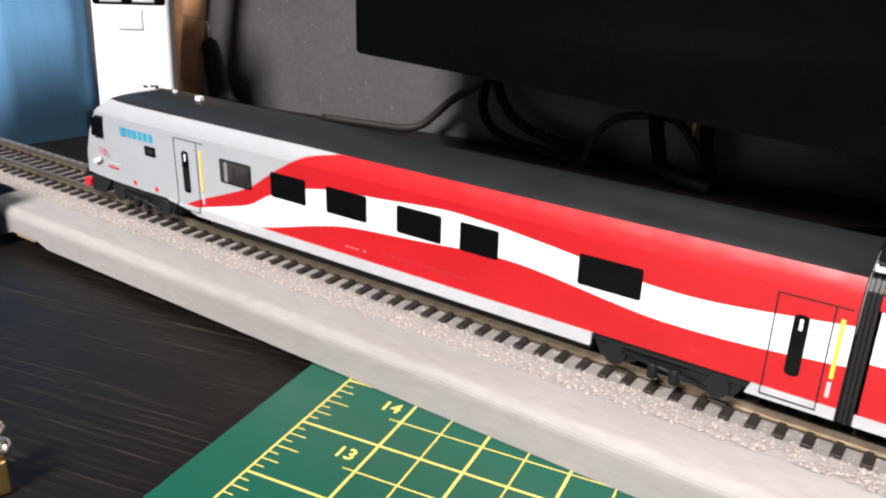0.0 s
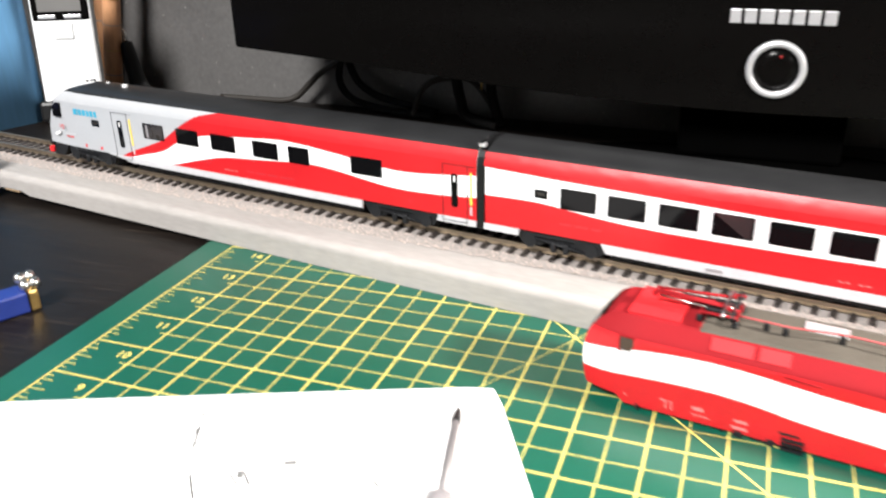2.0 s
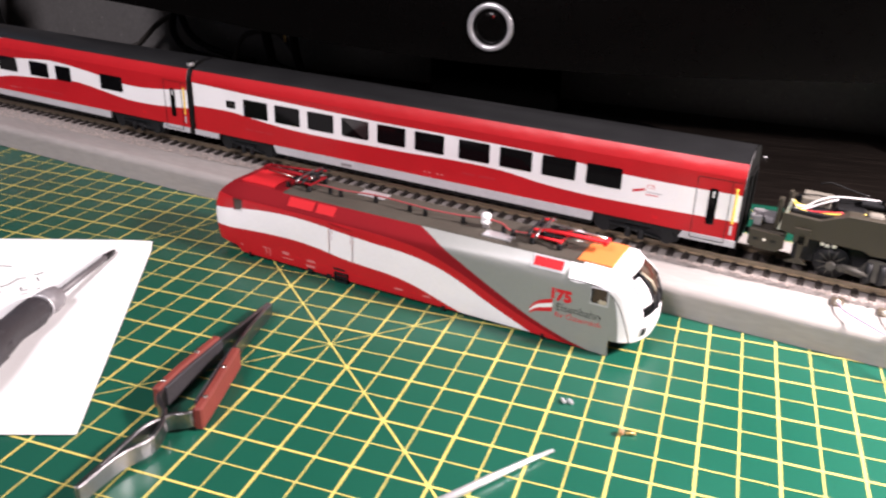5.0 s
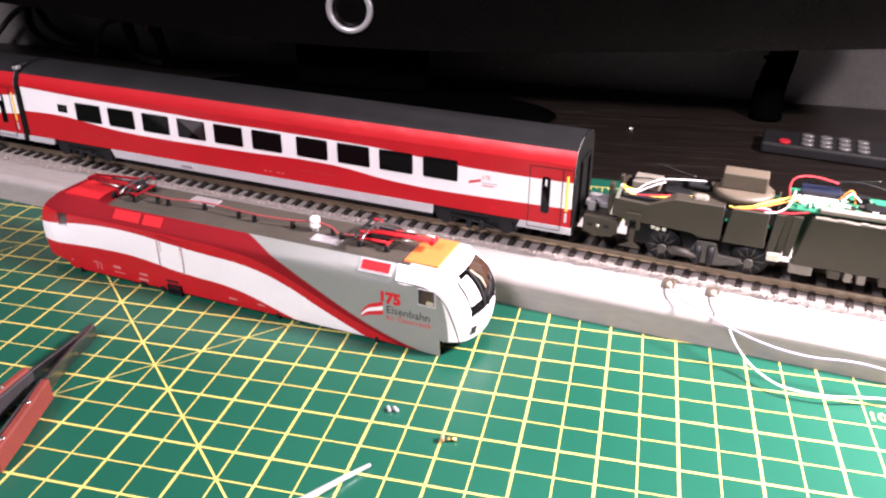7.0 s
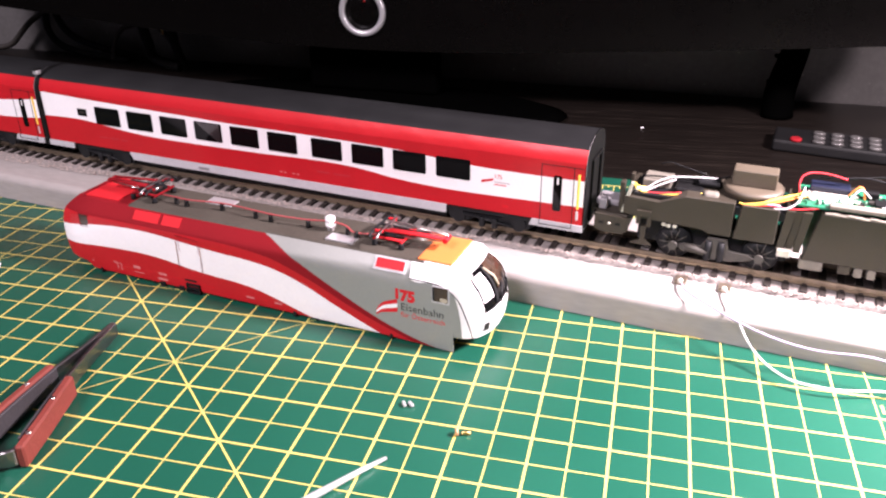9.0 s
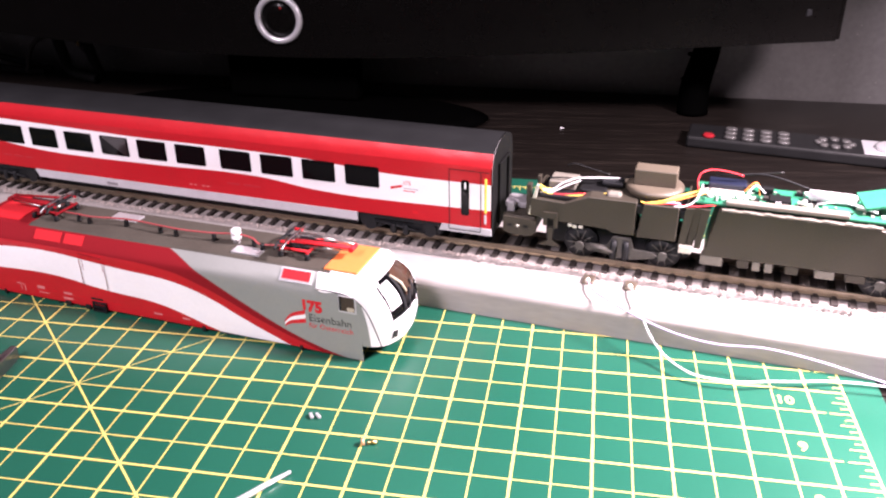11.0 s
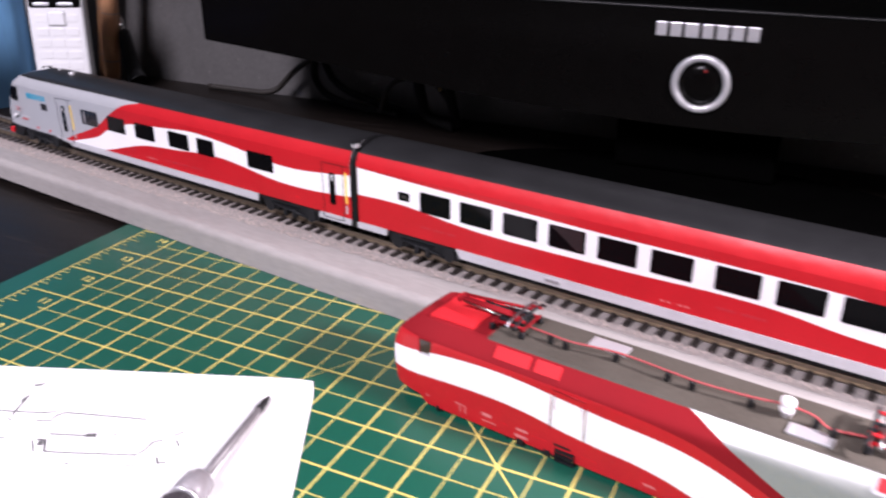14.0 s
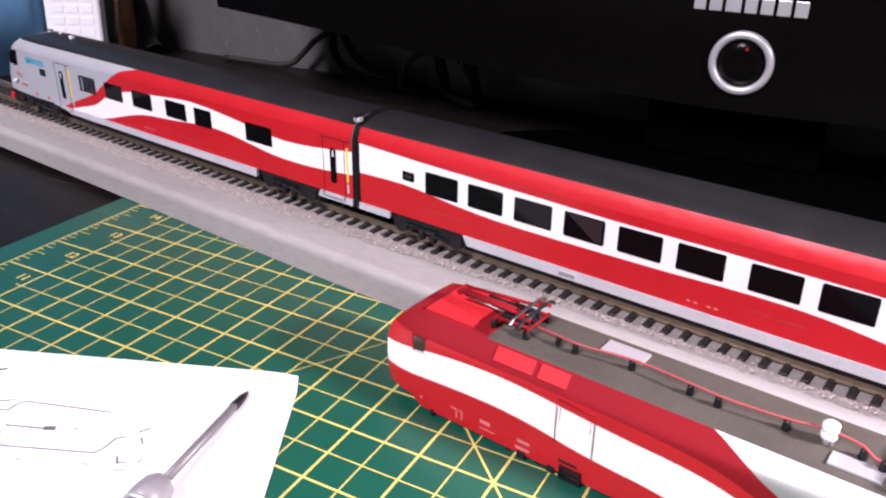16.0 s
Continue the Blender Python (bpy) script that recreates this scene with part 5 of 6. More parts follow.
for pts in ([(-0.170, 0.622, 0.066), (-0.174, 0.622, 0.045), (-0.1785, 0.622, 0.030), (-0.178, 0.622, 0.019), (-0.170, 0.622, 0.0095), (-0.156, 0.622, 0.0045), (-0.130, 0.622, 0.0015), (-0.09, 0.624, 0.0005)],
            [(-0.167, 0.627, 0.066), (-0.1715, 0.626, 0.044), (-0.169, 0.626, 0.032), (-0.162, 0.626, 0.021), (-0.151, 0.627, 0.0135), (-0.134, 0.628, 0.0085), (-0.09, 0.632, 0.0015)]):
    cable("black_cable", "black power cable looping behind the television", pts, 0.0031, m_rubber)
cable("tan_cable", "brown cable running down and along the dark wall", [(-0.163, 0.628, 0.054), (-0.179, 0.626, 0.039), (-0.200, 0.622, 0.025), (-0.214, 0.619, 0.012), (-0.222, 0.617, 0.005), (-0.234, 0.614, 0.0012), (-0.255, 0.612, 0.0002), (-0.30, 0.606, -0.0002)], 0.0026, m_tan)
cable("grey_cable", "dim grey cable arching behind the television", [(-0.107, 0.622, 0.0), (-0.104, 0.622, 0.010), (-0.100, 0.622, 0.019), (-0.089, 0.622, 0.029), (-0.071, 0.624, 0.033), (-0.054, 0.626, 0.031), (-0.039, 0.628, 0.012), (-0.035, 0.630, -0.0005)], 0.0024, m_tan)
cable("black_plug_lead", "black lead with plug hanging behind the television", [(-0.067, 0.618, 0.060), (-0.064, 0.618, 0.031), (-0.061, 0.618, 0.018), (-0.055, 0.617, 0.006), (-0.029, 0.617, 0.0008)], 0.0044, m_rubber)
cable("brass_tipped_lead", "thin black lead with brass plug tip", [(-0.036, 0.622, 0.075), (-0.037, 0.622, 0.045), (-0.036, 0.622, 0.022), (-0.029, 0.622, 0.0)], 0.004, m_rubber)
part("plug_tip", tube(bmesh.new(), [(-0.0425, 0.616, 0.040), (-0.0418, 0.616, 0.028)], 0.0010, 10), m_brass, bpy.data.objects["brass_tipped_lead"], "brass plug tip")

bundle = thing("cable_bundle", (0.449, 0.675, DESK), "black knotted cable bundle behind the television", "cable")
bm = bmesh.new()
tube(bm, curve_points([(0.4545, 0.678, 0.072), (0.4530, 0.678, 0.045), (0.4495, 0.677, 0.026), (0.4475, 0.676, 0.012), (0.4480, 0.675, -0.0028)], 6), 0.0085, 14, 0.0112)
part("bundle_core", bm, m_matt_black, bundle)
for z, dx in ((0.040, 0.0015), (0.022, -0.001)):
    part("tie", tube(bmesh.new(), curve_points([(0.4395 + dx, 0.6745, z), (0.4490 + dx, 0.6668, z + 0.002), (0.4590 + dx, 0.6740, z + 0.001)], 5), 0.0014, 8), m_matt_black, bundle, "black cable tie")

# remote control
m_key_grey = material("grey_key", (0.055, 0.053, 0.052), 0.3, var=0.08, bump=0.0)
REM = Matrix.Translation((0.449, 0.594, DESK)) @ pose(0, 0, 0, 0, 0, -1.0)
remote = thing("remote_control", (0.53, 0.61, DESK), "black remote control with silver buttons and panel", "remote control")
bm = bm_box(0, 0.185, 0, 0.034, 0.0002, 0.0078, bevel=0.0018, seg=3)
for v in bm.verts:
    if v.co.y < 0.01:
        v.co.y += 0.0050 * max(0.0, 1 - v.co.x / 0.12)
part("case", bm, m_black, remote, m=REM)
part("silver_panel", bm_box(0.105, 0.172, 0.004, 0.030, 0.0076, 0.0082, bevel=0.0003), m_silver, remote, "silver key panel", m=REM)
part("edge_strip", prism_x(bmesh.new(), [(-0.0005, 0.0028), (0.002, 0.0028), (0.002, 0.0034), (-0.0005, 0.0034)], 0.118, 0.182), m_collar, remote, m=REM)
bm = bmesh.new()
lathe(bm, [(0.0036, 0), (0.0036, 0.0014), (0.0028, 0.0019)], 16, Matrix.Translation((0.0135, 0.0085, 0.0076)))
part("power_key", bm, m_dark_red, remote, "red power key", m=REM)
for i in range(4):
    for j in range(3):
        bm = bmesh.new()
        lathe(bm, [(0.0034, 0), (0.0034, 0.0016), (0.0026, 0.0022)], 12, Matrix.Translation((0.0268 + 0.0107 * i, 0.008 + 0.0085 * j, 0.0076)) @ Matrix.Diagonal((1.15, 0.8, 1, 1)))
        part("key", bm, m_key_grey, remote, m=REM)
for k in range(8):
    a = 2 * math.pi * k / 8
    bm = bmesh.new()
    lathe(bm, [(0.0028, 0), (0.0028, 0.0016), (0.002, 0.002)], 10, Matrix.Translation((0.089 + 0.0095 * math.cos(a), 0.017 + 0.0071 * math.sin(a), 0.0076)))
    part("ring_key", bm, m_key_grey, remote, m=REM)
bm = bmesh.new()
lathe(bm, [(0.0125, 0), (0.0125, 0.0012), (0.0105, 0.0018), (0.0065, 0.0012), (0.0045, 0.0020)], 24, Matrix.Translation((0.124, 0.017, 0.0082)))
part("direction_pad", bm, m_silver, remote, m=REM)

# ---- left end of the desk ----
BLUE_H = 0.42
bin_ = thing("blue_bin", (-0.447, 0.46, DESK), "tall blue container with rounded corners", "container")
bm = bmesh.new()
prof = []
BINM = Matrix.Translation((-0.440, 0.471, 0)) @ pose(0, 0, 0, 0, 0, -14)
for cx, cy, a0 in ((0.030, -0.016, 270), (0.030, 0.016, 0), (-0.030, 0.016, 90), (-0.030, -0.016, 180)):
    for k in range(17):
        a = radians(a0 + 90 * k / 16)
        q = BINM @ Vector((cx + 0.020 * math.cos(a), cy + 0.020 * math.sin(a), 0))
        prof.append((q.x, q.y))
rows_ = [[bm.verts.new((x + 0.0007 * math.sin(210 * x + 160 * y + 6 * z), y + 0.0007 * math.cos(170 * x - 230 * y), z)) for x, y in prof] for z in spread(DESK + 0.0002, BLUE_H, 6)]
for a, b in zip(rows_, rows_[1:]):
    for k in range(len(prof)):
        f = bm.faces.new((a[k], a[(k + 1) % len(prof)], b[(k + 1) % len(prof)], b[k]))
        f.smooth = True
bm.faces.new(rows_[0][::-1])
bm.faces.new(rows_[-1])
part("shell", bm, m_blue, bin_)
bm = bmesh.new()
tube(bm, [(x, y, BLUE_H) for x, y in prof] + [(*prof[0], BLUE_H)], 0.003, 8)
part("rim", bm, m_blue, bin_)

PHM = Matrix.Translation((-0.3770, 0.4830, DESK)) @ pose(0, 0, 0, 0, 0, 34.9) @ pose(0, 0, 0, -6, 0, 0)
phone = thing("mobile_phone", (-0.355, 0.499, DESK), "white keypad mobile phone standing upright in a black dock", "mobile phone")
part("case", bm_box(0, 0.0478, 0.0005, 0.0125, 0.006, 0.118, bevel=0.003, seg=3), m_phone_white, phone, m=PHM)
part("dock", bm_box(-0.004, 0.051, -0.004, 0.018, 0.0008, 0.018, bevel=0.003), m_black, phone, "black charging dock", m=PHM)
part("screen_frame", bm_box(0.0015, 0.0463, -0.0006, 0.003, 0.0812, 0.1165, bevel=0.002), m_tv, phone, "glossy black screen surround", m=PHM)
part("display", bm_box(0.007, 0.0408, -0.0009, 0.002, 0.0885, 0.1135), m_room, phone, "grey display", m=PHM)
for x in (0.0065, 0.0265):
    part("soft_key", bm_box(x, x + 0.0135, -0.0011, 0.002, 0.0830, 0.0858, bevel=0.0005), m_silver, phone, m=PHM)
nav = part("navigation_key", bm_box(0.0165, 0.0325, -0.0003, 0.003, 0.0662, 0.0794, bevel=0.0012), m_key_edge, phone, "square silver navigation key", m=PHM)
part("centre_key", bm_box(0.0174, 0.0316, -0.0007, 0.002, 0.0670, 0.0786, bevel=0.001), m_phone_white, nav, m=PHM)
for j, zc in enumerate((0.0727, 0.0614, 0.0520, 0.0424, 0.0330, 0.0240)):
    for i, xc in enumerate((0.0119, 0.0246, 0.0370)):
        if j == 0 and i == 1:
            continue
        key = part("key", bm_box(xc - 0.0053, xc + 0.0053, 0.0004, 0.002, zc - 0.0034, zc + 0.0034, bevel=0.0005), m_key_edge, phone, m=PHM)
        part("key_cap", bm_box(xc - 0.0051, xc + 0.0049, 0.0002, 0.0018, zc - 0.0030, zc + 0.0033, bevel=0.0002), m_phone_white, key, m=PHM)

for x, y, tx, ty, r in ((-0.4290, 0.586, -0.3990, 0.588, 0.0074), (-0.3975, 0.570, -0.3690, 0.572, 0.0078)):
    st_ = thing("bamboo_stick", (x, y, DESK), "brown lacquered stick with pale rings, standing upright", "stick", "upright sticks")
    p0, p1 = Vector((x, y, DESK + 0.0003)), Vector((tx, ty, 0.15))
    part("shaft", tube(bmesh.new(), [p0.lerp(p1, k / 12) for k in range(13)], r, 14), m_copper, st_)
    for k in range(6):
        c = p0.lerp(p1, 0.13 + 0.145 * k + (0.02 if r > 0.005 else 0.0))
        d = (p1 - p0).normalized() * 0.0003
        part("ring", tube(bmesh.new(), [c - d, c + d], r * 1.03, 14), m_brass if k % 2 else m_collar, st_)
pen = thing("black_pen", (-0.366, 0.575, DESK), "glossy black pen-like tool leaning on the wall", "pen")
part("barrel", tube(bmesh.new(), curve_points([(-0.358, 0.572, 0.0015), (-0.366, 0.574, 0.008), (-0.3705, 0.575, 0.018), (-0.374, 0.576, 0.030), (-0.377, 0.577, 0.041), (-0.379, 0.578, 0.047)], 5), 0.0098, 14, 0.0050), m_black, pen)
part("tip", tube(bmesh.new(), [(-0.379, 0.578, 0.047), (-0.3805, 0.579, 0.052), (-0.383, 0.580, 0.060)], 0.0026, 10, 0.0008), m_steel, pen, "thin metal tip")

bx = thing("blue_box", (-0.31, 0.28, DESK), "blue cardboard box with white barcode label", "box")
part("carton", bm_box(-0.37, -0.2490, 0.215, 0.3420, DESK + 0.0002, 0.0400, bevel=0.0007), m_box_blue, bx)
part("print_panel", bm_box(-0.2491, -0.2486, 0.222, 0.3385, 0.0145, 0.0335), m_box_cyan, bx, "light blue printed panel")
lab = part("label", bm_box(-0.2491, -0.2486, 0.235, 0.3400, -0.0025, 0.0095), m_paper, bx, "white barcode label")
rb = random.Random(3)
y = 0.3115
while y < 0.337:
    w = rb.choice((0.0003, 0.0006, 0.0009))
    part("barcode_bar", bm_box(-0.2487, -0.2484, y, y + w, 0.0005, 0.0082), m_ink, lab)
    y += w + rb.choice((0.0004, 0.0008))

clip = thing("magnet_clip", (-0.1004, 0.2514, DESK), "small blue block with brass ends and steel balls", "tool")
CLM = Matrix.Translation((-0.1004, 0.2514, DESK)) @ pose(0, 0, 0, 0, 0, 72)
part("block", bm_box(-0.008, 0.008, -0.006, 0.006, 0.0003, 0.0105, bevel=0.001), m_clip_blue, clip, "dark blue plastic block", m=CLM)
for s in (-1, 1):
    part("brass_end", bm_box(s * 0.0105 - 0.0024, s * 0.0105 + 0.0024, -0.006, 0.006, 0.0003, 0.0105, bevel=0.0008), m_brass, clip, m=CLM)
    for dx in (-0.0022, 0.0022):
        for dy in (-0.0034, 0.0034):
            bm = bmesh.new()
            bmesh.ops.create_uvsphere(bm, u_segments=16, v_segments=10, radius=0.0026, matrix=Matrix.Translation((s * 0.0105 + dx, dy, 0.0130 + (0.0012 if dy > 0 else 0.0))))
            part("steel_ball", bm, m_steel, clip, m=CLM, smooth=True)

# ---- tools and paper on the mat ----
PT = Vector((0.1262, 0.2945, 0))
ang = 210.5
pu = Vector((math.cos(radians(ang)), math.sin(radians(ang)), 0))
pv = Vector((math.cos(radians(ang + 95.8)), math.sin(radians(ang + 95.8)), 0))
PM = Matrix.Translation(PT) @ Matrix(((pu.x, pv.x, 0, 0), (pu.y, pv.y, 0, 0), (0, 0, 1, 0), (0, 0, 0, 1)))
paper = thing("instruction_sheet", (0.09, 0.18, 0.0003), "white instruction sheet with a thin line drawing", "paper")
bm = bmesh.new()
nx, ny = 20, 14


def sheet_z(i, j):
    return 0.0004 + 0.0010 * math.sin(math.pi * i) ** 2 * j + 0.0003 * math.sin(3 * i + j)


lower = [[bm.verts.new((0.21 * i / nx, 0.154 * j / ny, sheet_z(i / nx, j / ny))) for j in range(ny + 1)] for i in range(nx + 1)]
upper = [[bm.verts.new((0.21 * i / nx, 0.154 * j / ny, sheet_z(i / nx, j / ny) + 0.0003)) for j in range(ny + 1)] for i in range(nx + 1)]
for i in range(nx):
    for j in range(ny):
        bm.faces.new((upper[i][j], upper[i + 1][j], upper[i + 1][j + 1], upper[i][j + 1]))
        bm.faces.new((lower[i][j], lower[i][j + 1], lower[i + 1][j + 1], lower[i + 1][j]))
for i in range(nx):
    bm.faces.new((lower[i][0], lower[i + 1][0], upper[i + 1][0], upper[i][0]))
    bm.faces.new((lower[i + 1][ny], lower[i][ny], upper[i][ny], upper[i + 1][ny]))
for j in range(ny):
    bm.faces.new((lower[0][j + 1], lower[0][j], upper[0][j], upper[0][j + 1]))
    bm.faces.new((lower[nx][j], lower[nx][j + 1], upper[nx][j + 1], upper[nx][j]))
for row in (lower, upper):
    row[0][0].co.x, row[0][0].co.y = 0.0012, 0.0012
part("sheet", bm, m_paper, paper, m=PM, smooth=False)


def paper_z(a, b):
    i, j = a / 0.21, b / 0.154
    return 0.0004 + 0.0010 * math.sin(math.pi * i) ** 2 * j + 0.0003 * math.sin(3 * i + j) + 0.0004


def pen_line(pts, w, name="drawn_line"):
    bm = bmesh.new()
    for (a, b), (c, d) in zip(pts, pts[1:]):
        n = Vector((b - d, c - a, 0)).normalized() * w
        t = Vector((c - a, d - b, 0)).normalized() * w * 0.6
        p, q = Vector((a, b, paper_z(a, b))) - t, Vector((c, d, paper_z(c, d))) + t
        bm.faces.new([bm.verts.new(v) for v in (p - n, q - n, q + n, p + n)])
    part(name, bm, m_pencil, paper, m=PM)


def to_sheet(x, y):
    d = Vector((x, y, 0)) - PT
    k = pu.x * pv.y - pu.y * pv.x
    return ((d.x * pv.y - d.y * pv.x) / k, (pu.x * d.y - pu.y * d.x) / k)


for run in (((0.0401, 0.2097), (0.0531, 0.2167), (0.0606, 0.2213), (0.0627, 0.2241)),
            ((0.0625, 0.2167), (0.0666, 0.2194), (0.0655, 0.2228), (0.0665, 0.2256), (0.0791, 0.2321), (0.0939, 0.2397)),
            ((0.0738, 0.215), (0.0843, 0.2212)),
            ((0.0727, 0.2106), (0.0755, 0.2121), (0.081, 0.2082), (0.0848, 0.2102), (0.108, 0.2247), (0.1084, 0.2276), (0.1078, 0.2304), (0.1071, 0.2328), (0.1088, 0.2353)),
            ((0.0624, 0.2046), (0.0611, 0.2028), (0.0702, 0.1948)),
            ((0.0449, 0.2241), (0.0517, 0.2137)),
            ((0.1152, 0.2281), (0.1179, 0.2264), (0.1194, 0.2282)),
            ((0.11, 0.2393), (0.111, 0.2426))):
    pen_line([to_sheet(*p) for p in run], 0.00040)
for (x0, y0), (x1, y1) in (((0.0525, 0.2113), (0.0545, 0.2118)), ((0.1202, 0.2241), (0.1223, 0.2262)), ((0.11, 0.2196), (0.1122, 0.2213)), ((0.0921, 0.2085), (0.0939, 0.209)), ((0.1129, 0.2381), (0.1161, 0.2365)), ((0.0833, 0.183), (0.0843, 0.1864)), ((0.1222, 0.2303), (0.1222, 0.2323)), ((0.0721, 0.2092), (0.0781, 0.2061)), ((0.0405, 0.2291), (0.0424, 0.2326))):
    pen_line([to_sheet(x0, y0), to_sheet(x1, y1)], 0.00030, "drawn_mark")
for x, y, w, h, a in ((0.0862, 0.2227, 0.0020, 0.0010, -3.05), (0.0715, 0.194, 0.0011, 0.0008, 1.86), (0.046, 0.2217, 0.0014, 0.0007, -1.77), (0.0818, 0.1864, 0.0010, 0.0010, -2.53), (0.0414, 0.2302, 0.0015, 0.0006, -2.82), (0.0758, 0.2101, 0.0010, 0.0013, 3.14), (0.0931, 0.2278, 0.0007, 0.0003, -2.85)):
    part("drawn_arrow", bm_box(-w, w, -h, h, 0, 0.0002), m_pencil, paper, m=PM @ Matrix.Translation((*to_sheet(x, y), paper_z(*to_sheet(x, y)) - 0.0001)) @ Matrix.Rotation(a, 4, "Z"))

# screwdriver
S0, S1 = Vector((0.1212, 0.2738, 0.0020)), Vector((0.1787, 0.1322, 0.0110))
sd = thing("screwdriver", (0.16, 0.195, 0.001), "small screwdriver with dark and blue soft grip", "screwdriver")
SDM = look(S0, S1) @ pose(0, 0, 0, 180, 0, 0)


def sd_lathe(name, prof, mat, label="", seg=20):
    bm = bmesh.new()
    lathe(bm, [(r * 1.06, z) for r, z in prof], seg)
    return part(name, bm, mat, sd, label, m=SDM)


sd_lathe("blade", [(0.0004, 0.0), (0.0011, 0.003), (0.0013, 0.010), (0.0014, 0.053)], m_shaft, "thin steel blade")
sd_lathe("blade_tip", [(0.0005, -0.0006), (0.0012, 0.003), (0.0015, 0.0075), (0.0015, 0.0090)], m_black, "dark tip of the blade")
sd_lathe("collar", [(0.0030, 0.0500), (0.0045, 0.0520), (0.0051, 0.0570), (0.0050, 0.0615)], m_collar, "pale grey collar", 8)
sd_lathe("collar_ring", [(0.0049, 0.0616), (0.0053, 0.0622), (0.0050, 0.0630)], m_silver)
grip = sd_lathe("grip", [(0.0042, 0.0631), (0.0052, 0.0650), (0.0057, 0.0700), (0.0055, 0.0760), (0.0052, 0.0830), (0.0064, 0.0920), (0.0077, 0.1020), (0.0087, 0.1120), (0.0093, 0.1230), (0.0094, 0.1340), (0.0090, 0.1460)], m_handle, "ribbed dark rubber grip")
sd_lathe("end_cap", [(0.0088, 0.1461), (0.0095, 0.1485), (0.0097, 0.1570), (0.0088, 0.1620), (0.005, 0.1640)], m_handle_blue, "blue end cap")
for z0, z1, r in ((0.1020, 0.1145, 0.0077), (0.1205, 0.1400, 0.0091)):
    bm = bmesh.new()
    box(bm, -0.0024, 0.0024, r - 0.0028, r * 1.06 + 0.0013, z0, z1, bevel=0.001)
    part("blue_inlay", bm, m_handle_blue, grip, "blue grip inlay", m=SDM @ pose(0, 0, 0, 0, 0, 162))
part("inlay_dimple", bm_box(-0.0019, 0.0019, 0.0078, 0.0113, 0.1350, 0.1397, bevel=0.0012), m_black, grip, "dark dimple at the end of the inlay", m=SDM @ pose(0, 0, 0, 0, 0, 162))
for k in range(6):
    for z0, r in ((0.0655, 0.0052), (0.0930, 0.0067), (0.1040, 0.0080), (0.1150, 0.0089)):
        part("grip_rib", bm_box(-0.0016, 0.0016, r - 0.0014, r + 0.0008, z0, z0 + 0.0085, bevel=0.0007), m_handle, grip, m=SDM @ pose(0, 0, 0, 0, 0, 60 * k + 30))

# cross-locking tweezers with fibre grips
tw = thing("tweezers", (0.233, 0.215, 0.0), "steel cross-locking tweezers with red fibre grips", "tweezers")


def flat_bar(name, pts, w, h, mat, label=""):
    """A flat bar along points that lie in a level plane."""
    bm = bmesh.new()
    pts = [Vector(p) for p in pts]
    rows_ = []
    for i, p in enumerate(pts):
        d = (pts[min(i + 1, len(pts) - 1)] - pts[max(i - 1, 0)]).normalized()
        s = Vector((-d.y, d.x, 0)).normalized() * w / 2
        u = Vector((0, 0, h / 2))
        rows_.append([bm.verts.new(p + q) for q in (-s - u, s - u, s + u, -s + u)])
    for a, b in zip(rows_, rows_[1:]):
        for k in range(4):
            bm.faces.new((a[k], a[(k + 1) % 4], b[(k + 1) % 4], b[k]))
    bm.faces.new(rows_[0][::-1])
    bm.faces.new(rows_[-1])
    bmesh.ops.recalc_face_normals(bm, faces=bm.faces)
    bmesh.ops.bevel(bm, geom=bm.edges[:], offset=min(w, h) * 0.2, segments=1, affect="EDGES")
    return part(name, bm, mat, tw, label)


flat_bar("arm", curve_points([(0.2188, 0.2662, 0.0022), (0.2220, 0.2480, 0.0034), (0.2244, 0.2300, 0.0044), (0.2274, 0.2090, 0.0046), (0.2312, 0.1935, 0.0046), (0.2400, 0.1870, 0.0046), (0.2460, 0.1760, 0.0046), (0.2440, 0.1640, 0.0046), (0.2452, 0.1480, 0.0046)], 5), 0.0016, 0.0062, m_blade, "thin bent steel arm")
flat_bar("arm", curve_points([(0.2198, 0.2662, 0.0022), (0.2252, 0.2490, 0.0034), (0.2325, 0.2290, 0.0044), (0.2402, 0.2090, 0.0046), (0.2472, 0.1930, 0.0046), (0.2425, 0.1868, 0.0046), (0.2400, 0.1780, 0.0046), (0.2422, 0.1640, 0.0046), (0.2448, 0.1480, 0.0046)], 5), 0.0016, 0.0062, m_blade, "thin bent steel arm")
flat_bar("grip", [(0.2234, 0.2308, 0.0046), (0.2250, 0.2190, 0.0047), (0.2267, 0.2070, 0.0047), (0.2292, 0.1940, 0.0047)], 0.0030, 0.0085, m_fibre, "red fibre grip plate")
flat_bar("grip", [(0.2348, 0.2280, 0.0046), (0.2386, 0.2190, 0.0047), (0.2436, 0.2070, 0.0047), (0.2494, 0.1920, 0.0047)], 0.0030, 0.0085, m_fibre, "red fibre grip plate")
flat_bar("grip_liner", [(0.2256, 0.2304, 0.0044), (0.2282, 0.2120, 0.0045), (0.2310, 0.1965, 0.0045)], 0.0012, 0.0075, m_handle)
flat_bar("grip_liner", [(0.2329, 0.2280, 0.0044), (0.2388, 0.2120, 0.0045), (0.2452, 0.1960, 0.0045)], 0.0012, 0.0075, m_handle)
for x, y in ((0.2252, 0.2180), (0.2284, 0.1985), (0.2400, 0.2155), (0.2470, 0.1985)):
    bm = bmesh.new()
    lathe(bm, [(0.0009, 0.0088), (0.0009, 0.0092), (0.0004, 0.0094)], 8, Matrix.Translation((x, y, 0)))
    part("rivet", bm, m_steel, tw)

